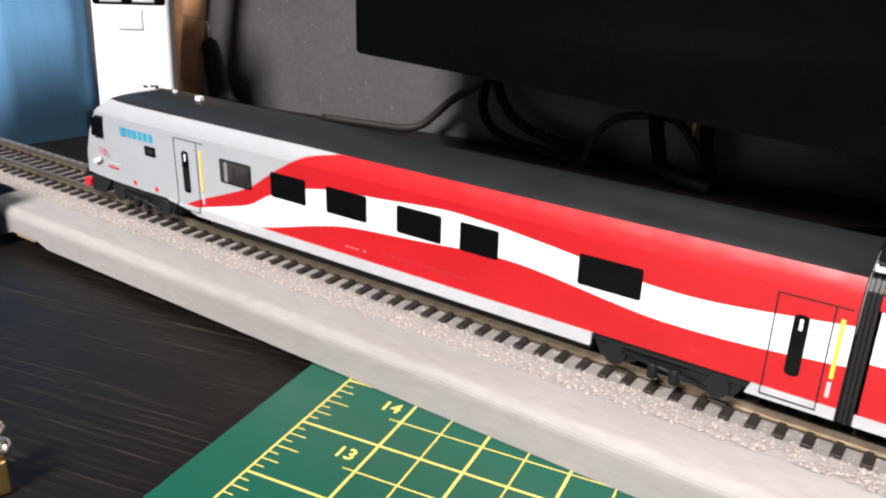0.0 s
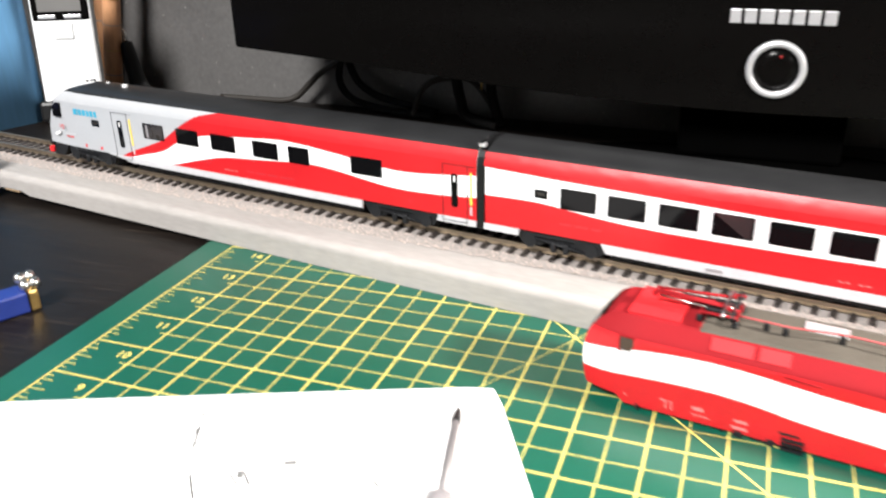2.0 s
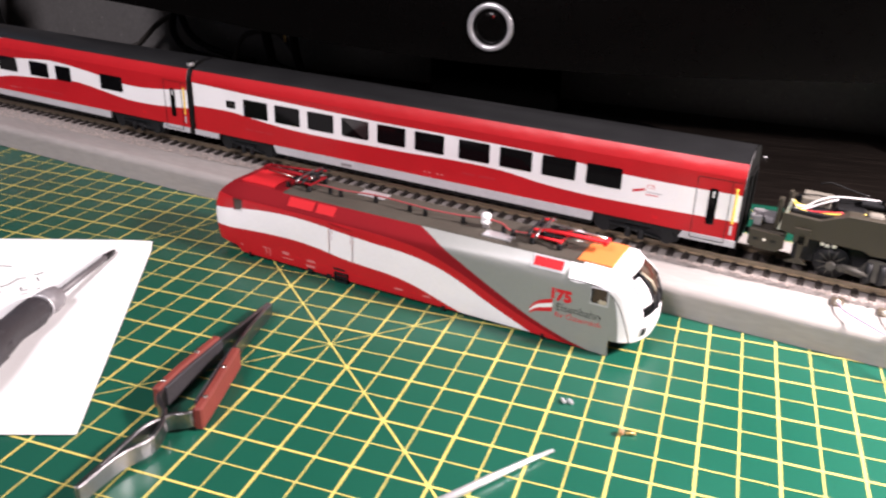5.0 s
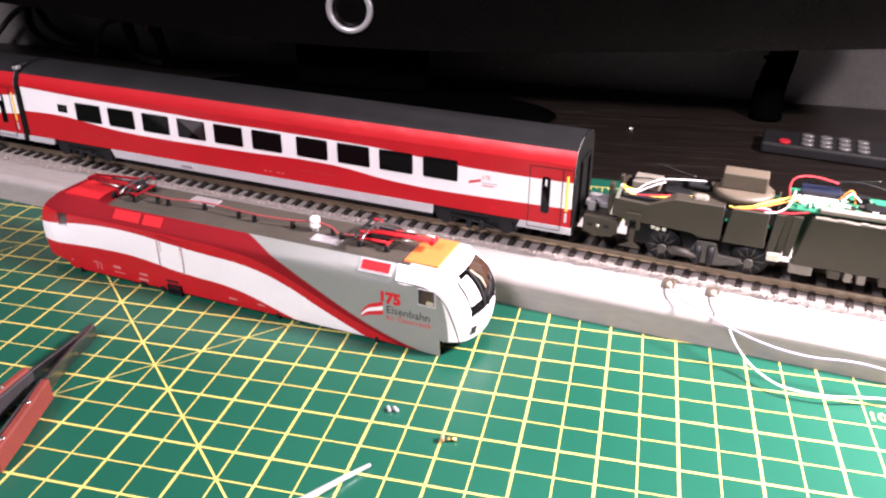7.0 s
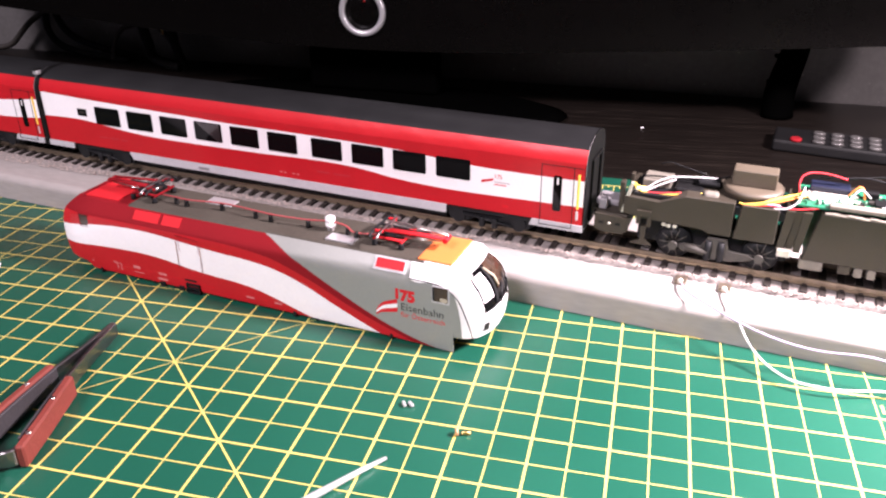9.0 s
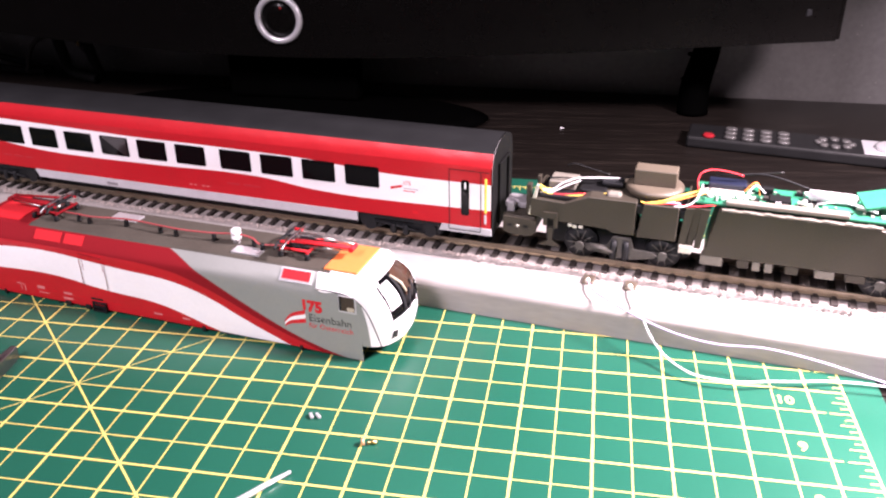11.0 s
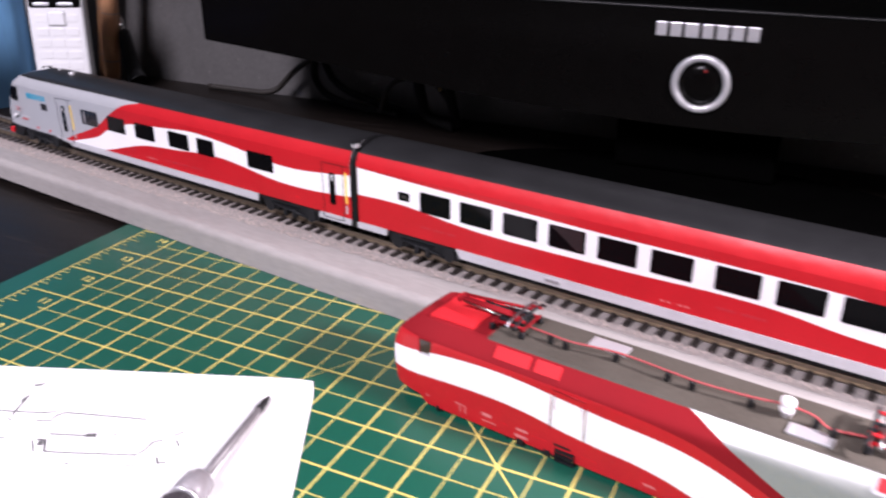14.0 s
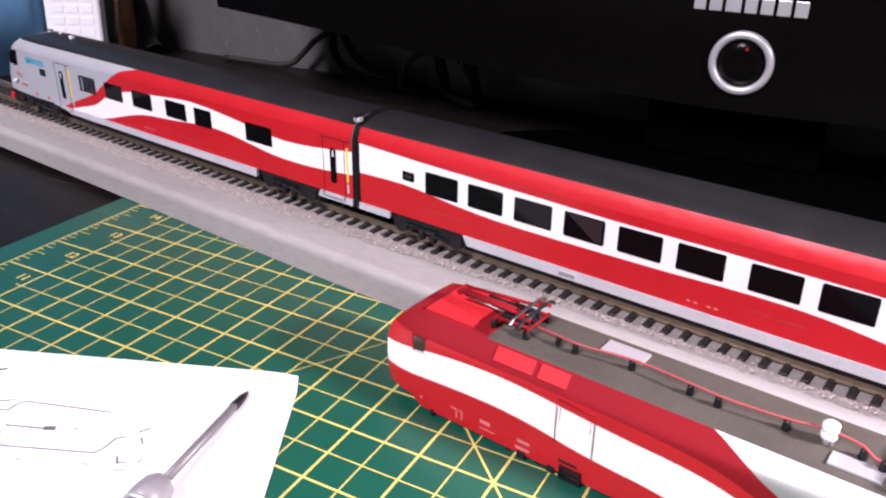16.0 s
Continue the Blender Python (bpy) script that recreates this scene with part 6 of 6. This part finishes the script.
rod = thing("metal_probe", (0.345, 0.222, 0.0), "thin bright metal probe lying on the mat", "tool")
part("shaft", tube(bmesh.new(), [(0.3545, 0.2400, 0.0011), (0.3500, 0.2315, 0.0014), (0.3420, 0.2155, 0.0016), (0.3270, 0.1850, 0.0018)], 0.0006, 10, 0.0016), m_silver, rod)
for i, (x, y, a) in enumerate(((0.3475, 0.2682, 40), (0.3498, 0.2690, 52))):
    bit = thing("small_metal_part", (x, y, 0.0), "tiny bright metal part lying on the mat", "metal part", "loose metal parts")
    part("sleeve", bm_box(-0.0006, 0.0006, -0.0014, 0.0014, 0.0002, 0.0013, bevel=0.0003), m_silver, bit, m=pose(x, y, 0, 0, 0, a))
scr = thing("brass_screw", (0.3722, 0.2610, 0.0), "tiny brass screw lying on the mat", "screw")
bm = bmesh.new()
lathe(bm, [(0.0004, 0), (0.0007, 0.0006), (0.0007, 0.0032)], 10)
part("thread", bm, m_brass, scr, m=pose(0.3722, 0.2610, 0.0009, 0, 90, 25))
bm = bmesh.new()
lathe(bm, [(0.0013, 0), (0.0014, 0.0004), (0.0010, 0.0011)], 12)
part("head", bm, m_copper, scr, m=pose(0.3712, 0.2606, 0.0014, 0, -90, 25))

crumb = thing("plastic_crumb", (0.3649, 0.6128, DESK), "tiny white plastic crumb on the dark desk", "crumb")
part("chip", bm_box(-0.0011, 0.0011, -0.0005, 0.0005, 0.0002, 0.0009, bevel=0.0002), m_white, crumb, m=pose(0.3649, 0.6128, DESK, 0, 0, 20))

# feed wires and rail clips
for x, col in ((0.4258, m_wire_lilac), (0.4432, m_wire_white)):
    c = thing("rail_clip", (x, 0.3700, BZ), "small brass rail clip with soldered wire", "clip", "rail feed clips")
    part("tab", bm_box(x - 0.0024, x + 0.0024, 0.3680, 0.3745, BZ + 0.0002, BZ + 0.0014, bevel=0.0004), m_rail, c)
    bm = bmesh.new()
    bmesh.ops.create_icosphere(bm, subdivisions=1, radius=0.0013, matrix=Matrix.Translation((x, 0.3685, BZ + 0.0018)))
    part("solder_blob", bm, m_solder, c)
cable("lilac_wire", "thin lilac feed wire hanging over the board", [(0.4258, 0.3688, BZ + 0.002), (0.4290, 0.3600, 0.0165), (0.4370, 0.3515, 0.0172), (0.4520, 0.3435, 0.0155), (0.4660, 0.3410, 0.0130), (0.4800, 0.3405, 0.0120), (0.4960, 0.3405, 0.0135), (0.5140, 0.3410, 0.0115), (0.5330, 0.3425, 0.0070), (0.5600, 0.3450, 0.0010), (0.6200, 0.3400, 0.0008)], 0.00042, m_wire_lilac)
cable("white_wire", "thin white feed wire trailing across the mat", [(0.4432, 0.3688, BZ + 0.002), (0.4460, 0.3600, 0.0165), (0.4500, 0.3490, 0.0150), (0.4550, 0.3425, 0.0095), (0.4610, 0.3375, 0.0055), (0.4680, 0.3325, 0.0040), (0.4750, 0.3300, 0.0036), (0.4880, 0.3310, 0.0034), (0.5040, 0.3370, 0.0030), (0.5350, 0.3475, 0.0012), (0.6000, 0.3480, 0.0008)], 0.00042, m_wire_white)

# ---- locomotive chassis ----
ch = thing("locomotive_chassis", (0.49, YC, RAIL), "uncovered locomotive chassis with circuit board and loose wires", "model train")
Y0, Y1 = 0.3780, 0.4034
for nm, pl in (("front_frame", [(0.3980, 0.0375), (0.3980, 0.0455), (0.4125, 0.0447), (0.4225, 0.0487), (0.4418, 0.0487), (0.4418, 0.0338), (0.4330, 0.0338), (0.4310, 0.0352), (0.4050, 0.0362)]),
               ("middle_frame", [(0.4427, 0.0335), (0.4446, 0.0485), (0.4585, 0.0485), (0.4585, 0.0335)]),
               ("transformer_block", [(0.4694, 0.0292), (0.4735, 0.0494), (0.5300, 0.0494), (0.5340, 0.0484), (0.6050, 0.0484), (0.6050, 0.0340), (0.5420, 0.0340), (0.5400, 0.0292)])):
    bm = bmesh.new()
    prism(bm, pl, Y0, Y1)
    bmesh.ops.bevel(bm, geom=bm.edges[:], offset=0.0003, segments=1, affect="EDGES")
    part(nm, bm, m_olive, ch, "dark olive cast metal frame")
for k, (x0, x1, dy) in enumerate(((0.4594, 0.4622, 0.0004), (0.4627, 0.4652, 0.0016), (0.4656, 0.4682, 0.0008))):
    part("rib", prism(bmesh.new(), [(x0, 0.0315), (x0 + 0.0016, 0.0486), (x1 + 0.0022, 0.0486), (x1, 0.0315)], Y0 + dy, Y1 - dy), m_olive, ch, "upright cast rib")
bm = bmesh.new()
for k in range(22):
    x = 0.4745 + k * 0.0026
    box(bm, x, x + 0.0026, Y0 - 0.0005 - 0.0003 * math.sin(1.7 * k), Y0 + 0.0014, 0.0495, 0.0501 + 0.0002 * math.sin(2.3 * k))
part("edge_rail", bm, m_grey_cast, ch, "grey uneven upper edge")
bb = part("buffer_beam", bm_box(0.3866, 0.4005, Y0 + 0.0006, Y1 - 0.0006, 0.0292, 0.0362, bevel=0.0006), m_olive, ch, "stepped buffer beam")
part("beam_step", prism(bmesh.new(), [(0.3866, 0.0292), (0.3905, 0.0278), (0.3985, 0.0278), (0.4010, 0.0300), (0.4010, 0.0352), (0.3866, 0.0360)], Y0 - 0.0010, Y0 + 0.0004), m_olive, bb)
for x in (0.3885, 0.3955):
    part("beam_hole", bm_box(x, x + 0.0022, Y0 - 0.0012, Y0 + 0.0002, 0.0316, 0.0328), m_black, bb)
bm = bmesh.new()
lathe(bm, [(0.0004, 0), (0.0007, 0.0003), (0.0004, 0.0006)], 8, pose(0.3930, Y0 - 0.0011, 0.0322, 90, 0, 0))
part("beam_rivet", bm, m_solder, bb)
part("coupling_pocket", bm_box(0.3850, 0.3950, YC - 0.005, YC + 0.005, 0.0363, 0.0392, bevel=0.0008), m_collar, ch, "grey coupling pocket")
part("coupling_lever", bm_box(0.3872, 0.3905, Y0 + 0.003, Y0 + 0.007, 0.0363, 0.0410, bevel=0.0006), m_collar, ch)
part("bulkhead_post", bm_box(0.3955, 0.3975, Y0 + 0.003, Y0 + 0.0065, 0.0365, 0.0500, bevel=0.0003), m_olive, ch)
part("bulkhead_post", bm_box(0.3985, 0.4000, Y0 + 0.010, Y0 + 0.013, 0.0440, 0.0515, bevel=0.0003), m_olive, ch)
bm = bmesh.new()
prism(bm, [(0.3972, 0.0375), (0.3984, 0.0375), (0.4002, 0.0450), (0.4013, 0.0510), (0.4003, 0.0512), (0.3988, 0.0452)], Y0 + 0.0002, Y0 + 0.0022)
part("contact_strip", bm, m_solder, ch, "pale slanting contact strip")
part("cross_web", bm_box(0.3990, 0.4010, Y0 + 0.004, Y1 - 0.002, 0.0375, 0.0470, bevel=0.0003), m_olive, ch)
part("gear_housing", bm_box(0.4040, 0.4640, 0.3840, 0.3980, 0.0240, 0.0344, bevel=0.0006), m_bogie, ch)
part("deck", bm_box(0.4012, 0.4660, Y0 + 0.002, Y1 - 0.002, 0.0430, 0.0466, bevel=0.0003), m_bogie, ch)
bm = bmesh.new()
prism(bm, [(0.4040, 0.0340), (0.4040, 0.0400), (0.4100, 0.0400), (0.4100, 0.0330), (0.4085, 0.0330), (0.4085, 0.0375), (0.4058, 0.0375), (0.4058, 0.0340)], Y0 - 0.0010, Y0 + 0.0004)
part("clip_block", bm, m_olive, ch, "square bracket plate")
part("guard_foot", prism(bmesh.new(), [(0.4060, 0.0330), (0.4085, 0.0330), (0.4080, 0.0270), (0.4110, 0.0245), (0.4020, 0.0245), (0.4062, 0.0268)], Y0 - 0.0006, Y0 + 0.0010), m_olive, ch)
for x in (0.4600, 0.5380):
    part("pale_lug", bm_box(x, x + 0.0050, Y0 - 0.0014, Y0 + 0.001, 0.0296, 0.0326, bevel=0.0003), m_solder, ch, "pale plastic lug")
bm = bmesh.new()
for dx, z in ((0.4145, 0.0345), (0.4165, 0.0341), (0.4190, 0.0343)):
    box(bm, dx, dx + 0.0016, Y0 - 0.0003, Y0 + 0.001, z, z + 0.0010)
part("bright_contact", bm, m_solder, ch)


def loco_bogie(xc):
    bg = part("bogie", bm_box(xc - 0.012, xc + 0.012, YC - 0.006, YC + 0.006, 0.0250, 0.0320, bevel=0.0005), m_bogie, ch)
    for s in (-1, 1):
        y = YC + s * 0.0118
        bm = bmesh.new()
        prism(bm, [(xc - 0.0150, 0.0262), (xc - 0.0130, 0.0278), (xc - 0.0060, 0.0276), (xc - 0.0035, 0.0322), (xc + 0.0040, 0.0322), (xc + 0.0052, 0.0276), (xc + 0.0130, 0.0272), (xc + 0.0150, 0.0258), (xc + 0.0120, 0.0240), (xc + 0.0050, 0.0226), (xc - 0.0020, 0.0226), (xc - 0.0060, 0.0238), (xc - 0.0130, 0.0244)], y - 0.0007, y + 0.0007)
        bmesh.ops.bevel(bm, geom=bm.edges[:], offset=0.0003, segments=1, affect="EDGES")
        part("side_frame", bm, m_under, bg)
        for dx in (-0.017, 0.017):
            bm = bmesh.new()
            lathe(bm, [(0.0003, 0), (0.0016, 0), (0.0019, 0.0005), (0.0019, 0.0016)], 12, pose(xc + dx, y + s * 0.0010, RAIL + 0.0072, 90 * s, 0, 0) @ Matrix.Scale(-1, 4, (0, 0, 1)))
            bmesh.ops.recalc_face_normals(bm, faces=bm.faces)
            part("axle_box", bm, m_under, bg)
            bm = bmesh.new()
            lathe(bm, [(0.0005, 0.0002), (0.0018, 0.0002), (0.0020, -0.0006), (0.0056, -0.0008), (0.0060, 0.0002), (0.0069, 0.0002), (0.0073, 0.0012), (0.0073, 0.0030), (0.001, 0.0030)], 26, pose(xc + dx, YC + s * 0.0102, RAIL + 0.0073, -90 * s, 0, 0) @ Matrix.Scale(-1, 4, (0, 0, 1)))
            bmesh.ops.recalc_face_normals(bm, faces=bm.faces)
            wh = part("wheel", bm, m_bogie, bg, "spoked dark wheel")
            for k in range(10):
                a = 2 * math.pi * k / 10
                bm = bmesh.new()
                tube(bm, [(xc + dx + 0.0018 * math.cos(a), YC + s * 0.0112, RAIL + 0.0073 + 0.0018 * math.sin(a)), (xc + dx + 0.0060 * math.cos(a), YC + s * 0.0108, RAIL + 0.0073 + 0.0060 * math.sin(a))], 0.00030, 5)
                part("spoke", bm, m_under, wh)
        part("cross_link", tube(bmesh.new(), [(xc - 0.0125, y + s * 0.0016, 0.0272), (xc - 0.003, y + s * 0.0016, 0.0262)], 0.0012, 10), m_under, bg)
        for dx in (-0.003, 0.002):
            bm = bmesh.new()
            lathe(bm, [(0.0012, 0.0225), (0.0015, 0.0230), (0.0013, 0.0250), (0.0016, 0.0270), (0.0012, 0.0310)], 10, Matrix.Translation((xc + dx, y + s * 0.0012, 0)))
            part("spring_post", bm, m_bogie, bg)


loco_bogie(0.4370)
loco_bogie(0.5520)
for x0, x1, z0, mt in ((0.4688, 0.4775, 0.0250, m_grey_cast), (0.4695, 0.4765, 0.0240, m_olive), (0.4830, 0.4875, 0.0255, m_olive), (0.4888, 0.4918, 0.0250, m_grey_cast), (0.4935, 0.4965, 0.0250, m_grey_cast), (0.5010, 0.5060, 0.0255, m_olive), (0.5120, 0.5190, 0.0255, m_grey_cast), (0.5230, 0.5300, 0.0255, m_olive)):
    part("underfloor_part", bm_box(x0, x1, Y0 + (0.0005 if z0 > 0.0245 else 0.002), Y0 + 0.006, z0, 0.0291, bevel=0.0004), mt, ch)
bm = bmesh.new()
lathe(bm, [(0.0085, 0.0467), (0.0105, 0.0478), (0.0114, 0.0496), (0.0119, 0.0502), (0.0119, 0.0512), (0.0110, 0.0520), (0.009, 0.0521)], 40, Matrix.Translation((0.4472, 0.3930, 0)))
disc = part("round_cover", bm, m_cast_brown, ch, "round brown-grey dished cover")
# black ring colours in the shadow below the dished cover
part("shadow_ring", lathe(bmesh.new(), [(0.0095, 0.0455), (0.0108, 0.0462), (0.0112, 0.0476), (0.0100, 0.0480)], 32, Matrix.Translation((0.4472, 0.3930, 0))), m_black, disc, "black ring standing for the shadow under the cover")
part("cover_block", bm_box(0.4387, 0.4558, 0.3890, 0.3975, 0.0521, 0.0588, bevel=0.0005), m_cast_brown, disc, "rectangular block on the cover")
part("left_module", bm_box(0.4035, 0.4150, 0.3880, 0.3990, 0.0466, 0.0500, bevel=0.0005), m_grey_cast, ch)
part("dark_lump", bm_box(0.4170, 0.4285, 0.3850, 0.3990, 0.0466, 0.0494, bevel=0.0010), m_black, ch)
part("dark_lump", bm_box(0.4290, 0.4350, 0.3810, 0.3860, 0.0466, 0.0500, bevel=0.0012), m_grey_cast, ch)
part("dark_lump", bm_box(0.4255, 0.4345, 0.3890, 0.3960, 0.0495, 0.0520, bevel=0.0010), m_bogie, ch)
pcb = part("circuit_board", bm_box(0.4640, 0.5700, 0.3808, 0.4030, 0.0502, 0.0512, bevel=0.0002), m_pcb, ch, "green circuit board with parts")
part("decoder", bm_box(0.4680, 0.4828, 0.3930, 0.4005, 0.0520, 0.0549, bevel=0.0005), m_navy, pcb, "dark navy decoder module")
part("pin_row", bm_box(0.4690, 0.4820, 0.3895, 0.3925, 0.0513, 0.0530, bevel=0.0004), m_solder, pcb, "pale pin row")
for k in range(9):
    x = 0.4694 + 0.0014 * k
    part("pin", bm_box(x, x + 0.0008, 0.3872, 0.3896, 0.0513, 0.0522), m_wire_white, pcb)
part("black_chip", bm_box(0.4915, 0.4995, 0.3860, 0.3925, 0.0513, 0.0530, bevel=0.0002), m_black, pcb)
part("black_chip", bm_box(0.4880, 0.4930, 0.3940, 0.3980, 0.0513, 0.0545, bevel=0.0004), m_black, pcb)
part("white_capacitor", tube(bmesh.new(), [(0.5060, 0.3950, 0.0535), (0.5230, 0.3935, 0.0535)], 0.0022, 12), m_wire_white, pcb, "white tubular capacitor")
part("grey_cover_strip", bm_box(0.4755, 0.5200, 0.3792, 0.3835, 0.0513, 0.0530, bevel=0.0004), m_grey_cast, pcb)
rb = random.Random(21)
for k in range(150):
    x, y = rb.uniform(0.4648, 0.5680), rb.uniform(0.3838, 0.4020)
    w, d, h = rb.choice(((0.0016, 0.0008, 0.0006), (0.0022, 0.0014, 0.0009), (0.0010, 0.0006, 0.0005), (0.0030, 0.0024, 0.0012)))
    if rb.random() < 0.5:
        w, d = d, w
    part("board_component", bm_box(x - w / 2, x + w / 2, y - d / 2, y + d / 2, 0.0513, 0.0513 + h), rb.choice((m_solder, m_solder, m_black, m_wire_white, m_tan)), pcb)
for k in range(46):
    x, y = rb.uniform(0.4665, 0.4860), rb.uniform(0.3812, 0.3905)
    w, d, h = rb.choice(((0.0012, 0.0010, 0.0012), (0.0018, 0.0008, 0.0009), (0.0008, 0.0008, 0.0018)))
    part("solder_joint", bm_box(x - w / 2, x + w / 2, y - d / 2, y + d / 2, 0.0513, 0.0513 + h, bevel=0.0002, seg=1), rb.choice((m_solder, m_wire_white, m_wire_white, m_pcb)), pcb)
part("lifted_board", bm_box(-0.009, 0.009, -0.006, 0.006, 0, 0.001), m_pcb, ch, m=pose(0.5330, 0.3920, 0.0560, 8, -10, 12))
WIRES = (([(0.4015, 0.382, 0.0480), (0.4060, 0.384, 0.0478), (0.4095, 0.386, 0.0500), (0.4150, 0.388, 0.0522), (0.4240, 0.391, 0.0524), (0.4330, 0.394, 0.0520)], m_wire_white),
         ([(0.4012, 0.3815, 0.0470), (0.4060, 0.3835, 0.0468), (0.4110, 0.3855, 0.0492), (0.4170, 0.3880, 0.0515)], m_wire_white),
         ([(0.4010, 0.3810, 0.0500), (0.4030, 0.3815, 0.0475), (0.4080, 0.3820, 0.0462), (0.4180, 0.3825, 0.0470), (0.4290, 0.3840, 0.0486)], m_wire_yellow),
         ([(0.4020, 0.3830, 0.0462), (0.4090, 0.3822, 0.0466), (0.4160, 0.3826, 0.0474), (0.4200, 0.3835, 0.0478)], m_wire_red),
         ([(0.4008, 0.3825, 0.0500), (0.4030, 0.3840, 0.0480), (0.4060, 0.3860, 0.0470)], m_wire_yellow),
         ([(0.4030, 0.3900, 0.0505), (0.4100, 0.3900, 0.0512), (0.4180, 0.3910, 0.0506), (0.4300, 0.3930, 0.0515), (0.4380, 0.3960, 0.0530)], m_black),
         ([(0.4090, 0.3990, 0.0535), (0.4130, 0.3985, 0.0548), (0.4190, 0.3975, 0.0538), (0.4280, 0.3960, 0.0524)], m_black),
         ([(0.4430, 0.3795, 0.0488), (0.4460, 0.3795, 0.0484), (0.4500, 0.3797, 0.0492), (0.4545, 0.3815, 0.0508), (0.4600, 0.3850, 0.0520), (0.4660, 0.3880, 0.0532)], m_wire_yellow),
         ([(0.4440, 0.3792, 0.0484), (0.4500, 0.3792, 0.0488), (0.4570, 0.3810, 0.0505), (0.4640, 0.3850, 0.0520), (0.4690, 0.3890, 0.0520)], m_wire_orange),
         ([(0.4455, 0.3794, 0.0486), (0.4520, 0.3800, 0.0500), (0.4590, 0.3830, 0.0516), (0.4655, 0.3865, 0.0540)], m_wire_yellow),
         ([(0.4500, 0.3793, 0.0486), (0.4550, 0.3795, 0.0493), (0.4600, 0.3797, 0.0490), (0.4660, 0.3800, 0.0494), (0.4740, 0.3815, 0.0506)], m_wire_red),
         ([(0.4520, 0.3795, 0.0490), (0.4560, 0.3800, 0.0497), (0.4585, 0.3805, 0.0492)], m_wire_lilac),
         ([(0.4560, 0.3793, 0.0484), (0.4605, 0.3795, 0.0490), (0.4640, 0.3815, 0.0510), (0.4655, 0.3840, 0.0540), (0.4660, 0.3870, 0.0560)], m_wire_white),
         ([(0.4645, 0.3900, 0.0520), (0.4638, 0.3910, 0.0560), (0.4650, 0.3930, 0.0588), (0.4690, 0.3950, 0.0597), (0.4750, 0.3960, 0.0592), (0.4810, 0.3960, 0.0580)], m_wire_red),
         ([(0.4790, 0.3985, 0.0566), (0.4870, 0.3990, 0.0585), (0.4960, 0.3995, 0.0600)], m_black),
         ([(0.4700, 0.3960, 0.0572), (0.4790, 0.3970, 0.0580), (0.4880, 0.3975, 0.0590), (0.4960, 0.3970, 0.0580), (0.5060, 0.3960, 0.0555)], m_bogie),
         ([(0.4820, 0.3920, 0.0530), (0.4850, 0.3930, 0.0565), (0.4870, 0.3935, 0.0560), (0.4880, 0.3920, 0.0520)], m_wire_orange),
         ([(0.4830, 0.3900, 0.0520), (0.4845, 0.3910, 0.0550), (0.4865, 0.3920, 0.0560), (0.4900, 0.3925, 0.0530)], m_wire_white),
         ([(0.5080, 0.3900, 0.0515), (0.5180, 0.3880, 0.0545), (0.5300, 0.3850, 0.0530)], m_wire_white))
for pts, mt in WIRES:
    part("wire", tube(bmesh.new(), curve_points(pts, 6), 0.00036, 6), mt, ch)
bm = bmesh.new()
tube(bm, [(0.3880, YC, 0.0300), (0.3835, YC, 0.0300)], 0.0014, 8)
part("coupler", bm, m_bogie, ch)

# ---- sleepers ----
sl_mesh = None
for k in range(int((TX1 - TX0 - 0.004) / PITCH)):
    x = TX0 + 0.002 + k * PITCH
    if sl_mesh is None:
        bm = bm_box(-0.0014, 0.0014, -0.0150, 0.0150, -0.0010, 0.0010, bevel=0.0002, seg=1)
        for y in (-0.00825, 0.00825):
            for d in (-0.0017, 0.0017):
                box(bm, -0.0009, 0.0009, y + d - 0.0006, y + d + 0.0006, 0.0009, 0.0017)
        ob = part("sleeper", bm, m_sleeper, track)
        sl_mesh = ob.data
    else:
        ob = new("sleeper", sl_mesh)
        ob.parent = track
        ob.matrix_parent_inverse = Matrix.Translation(track.location).inverted()
    ob.location = (x, YC, 0.0158)
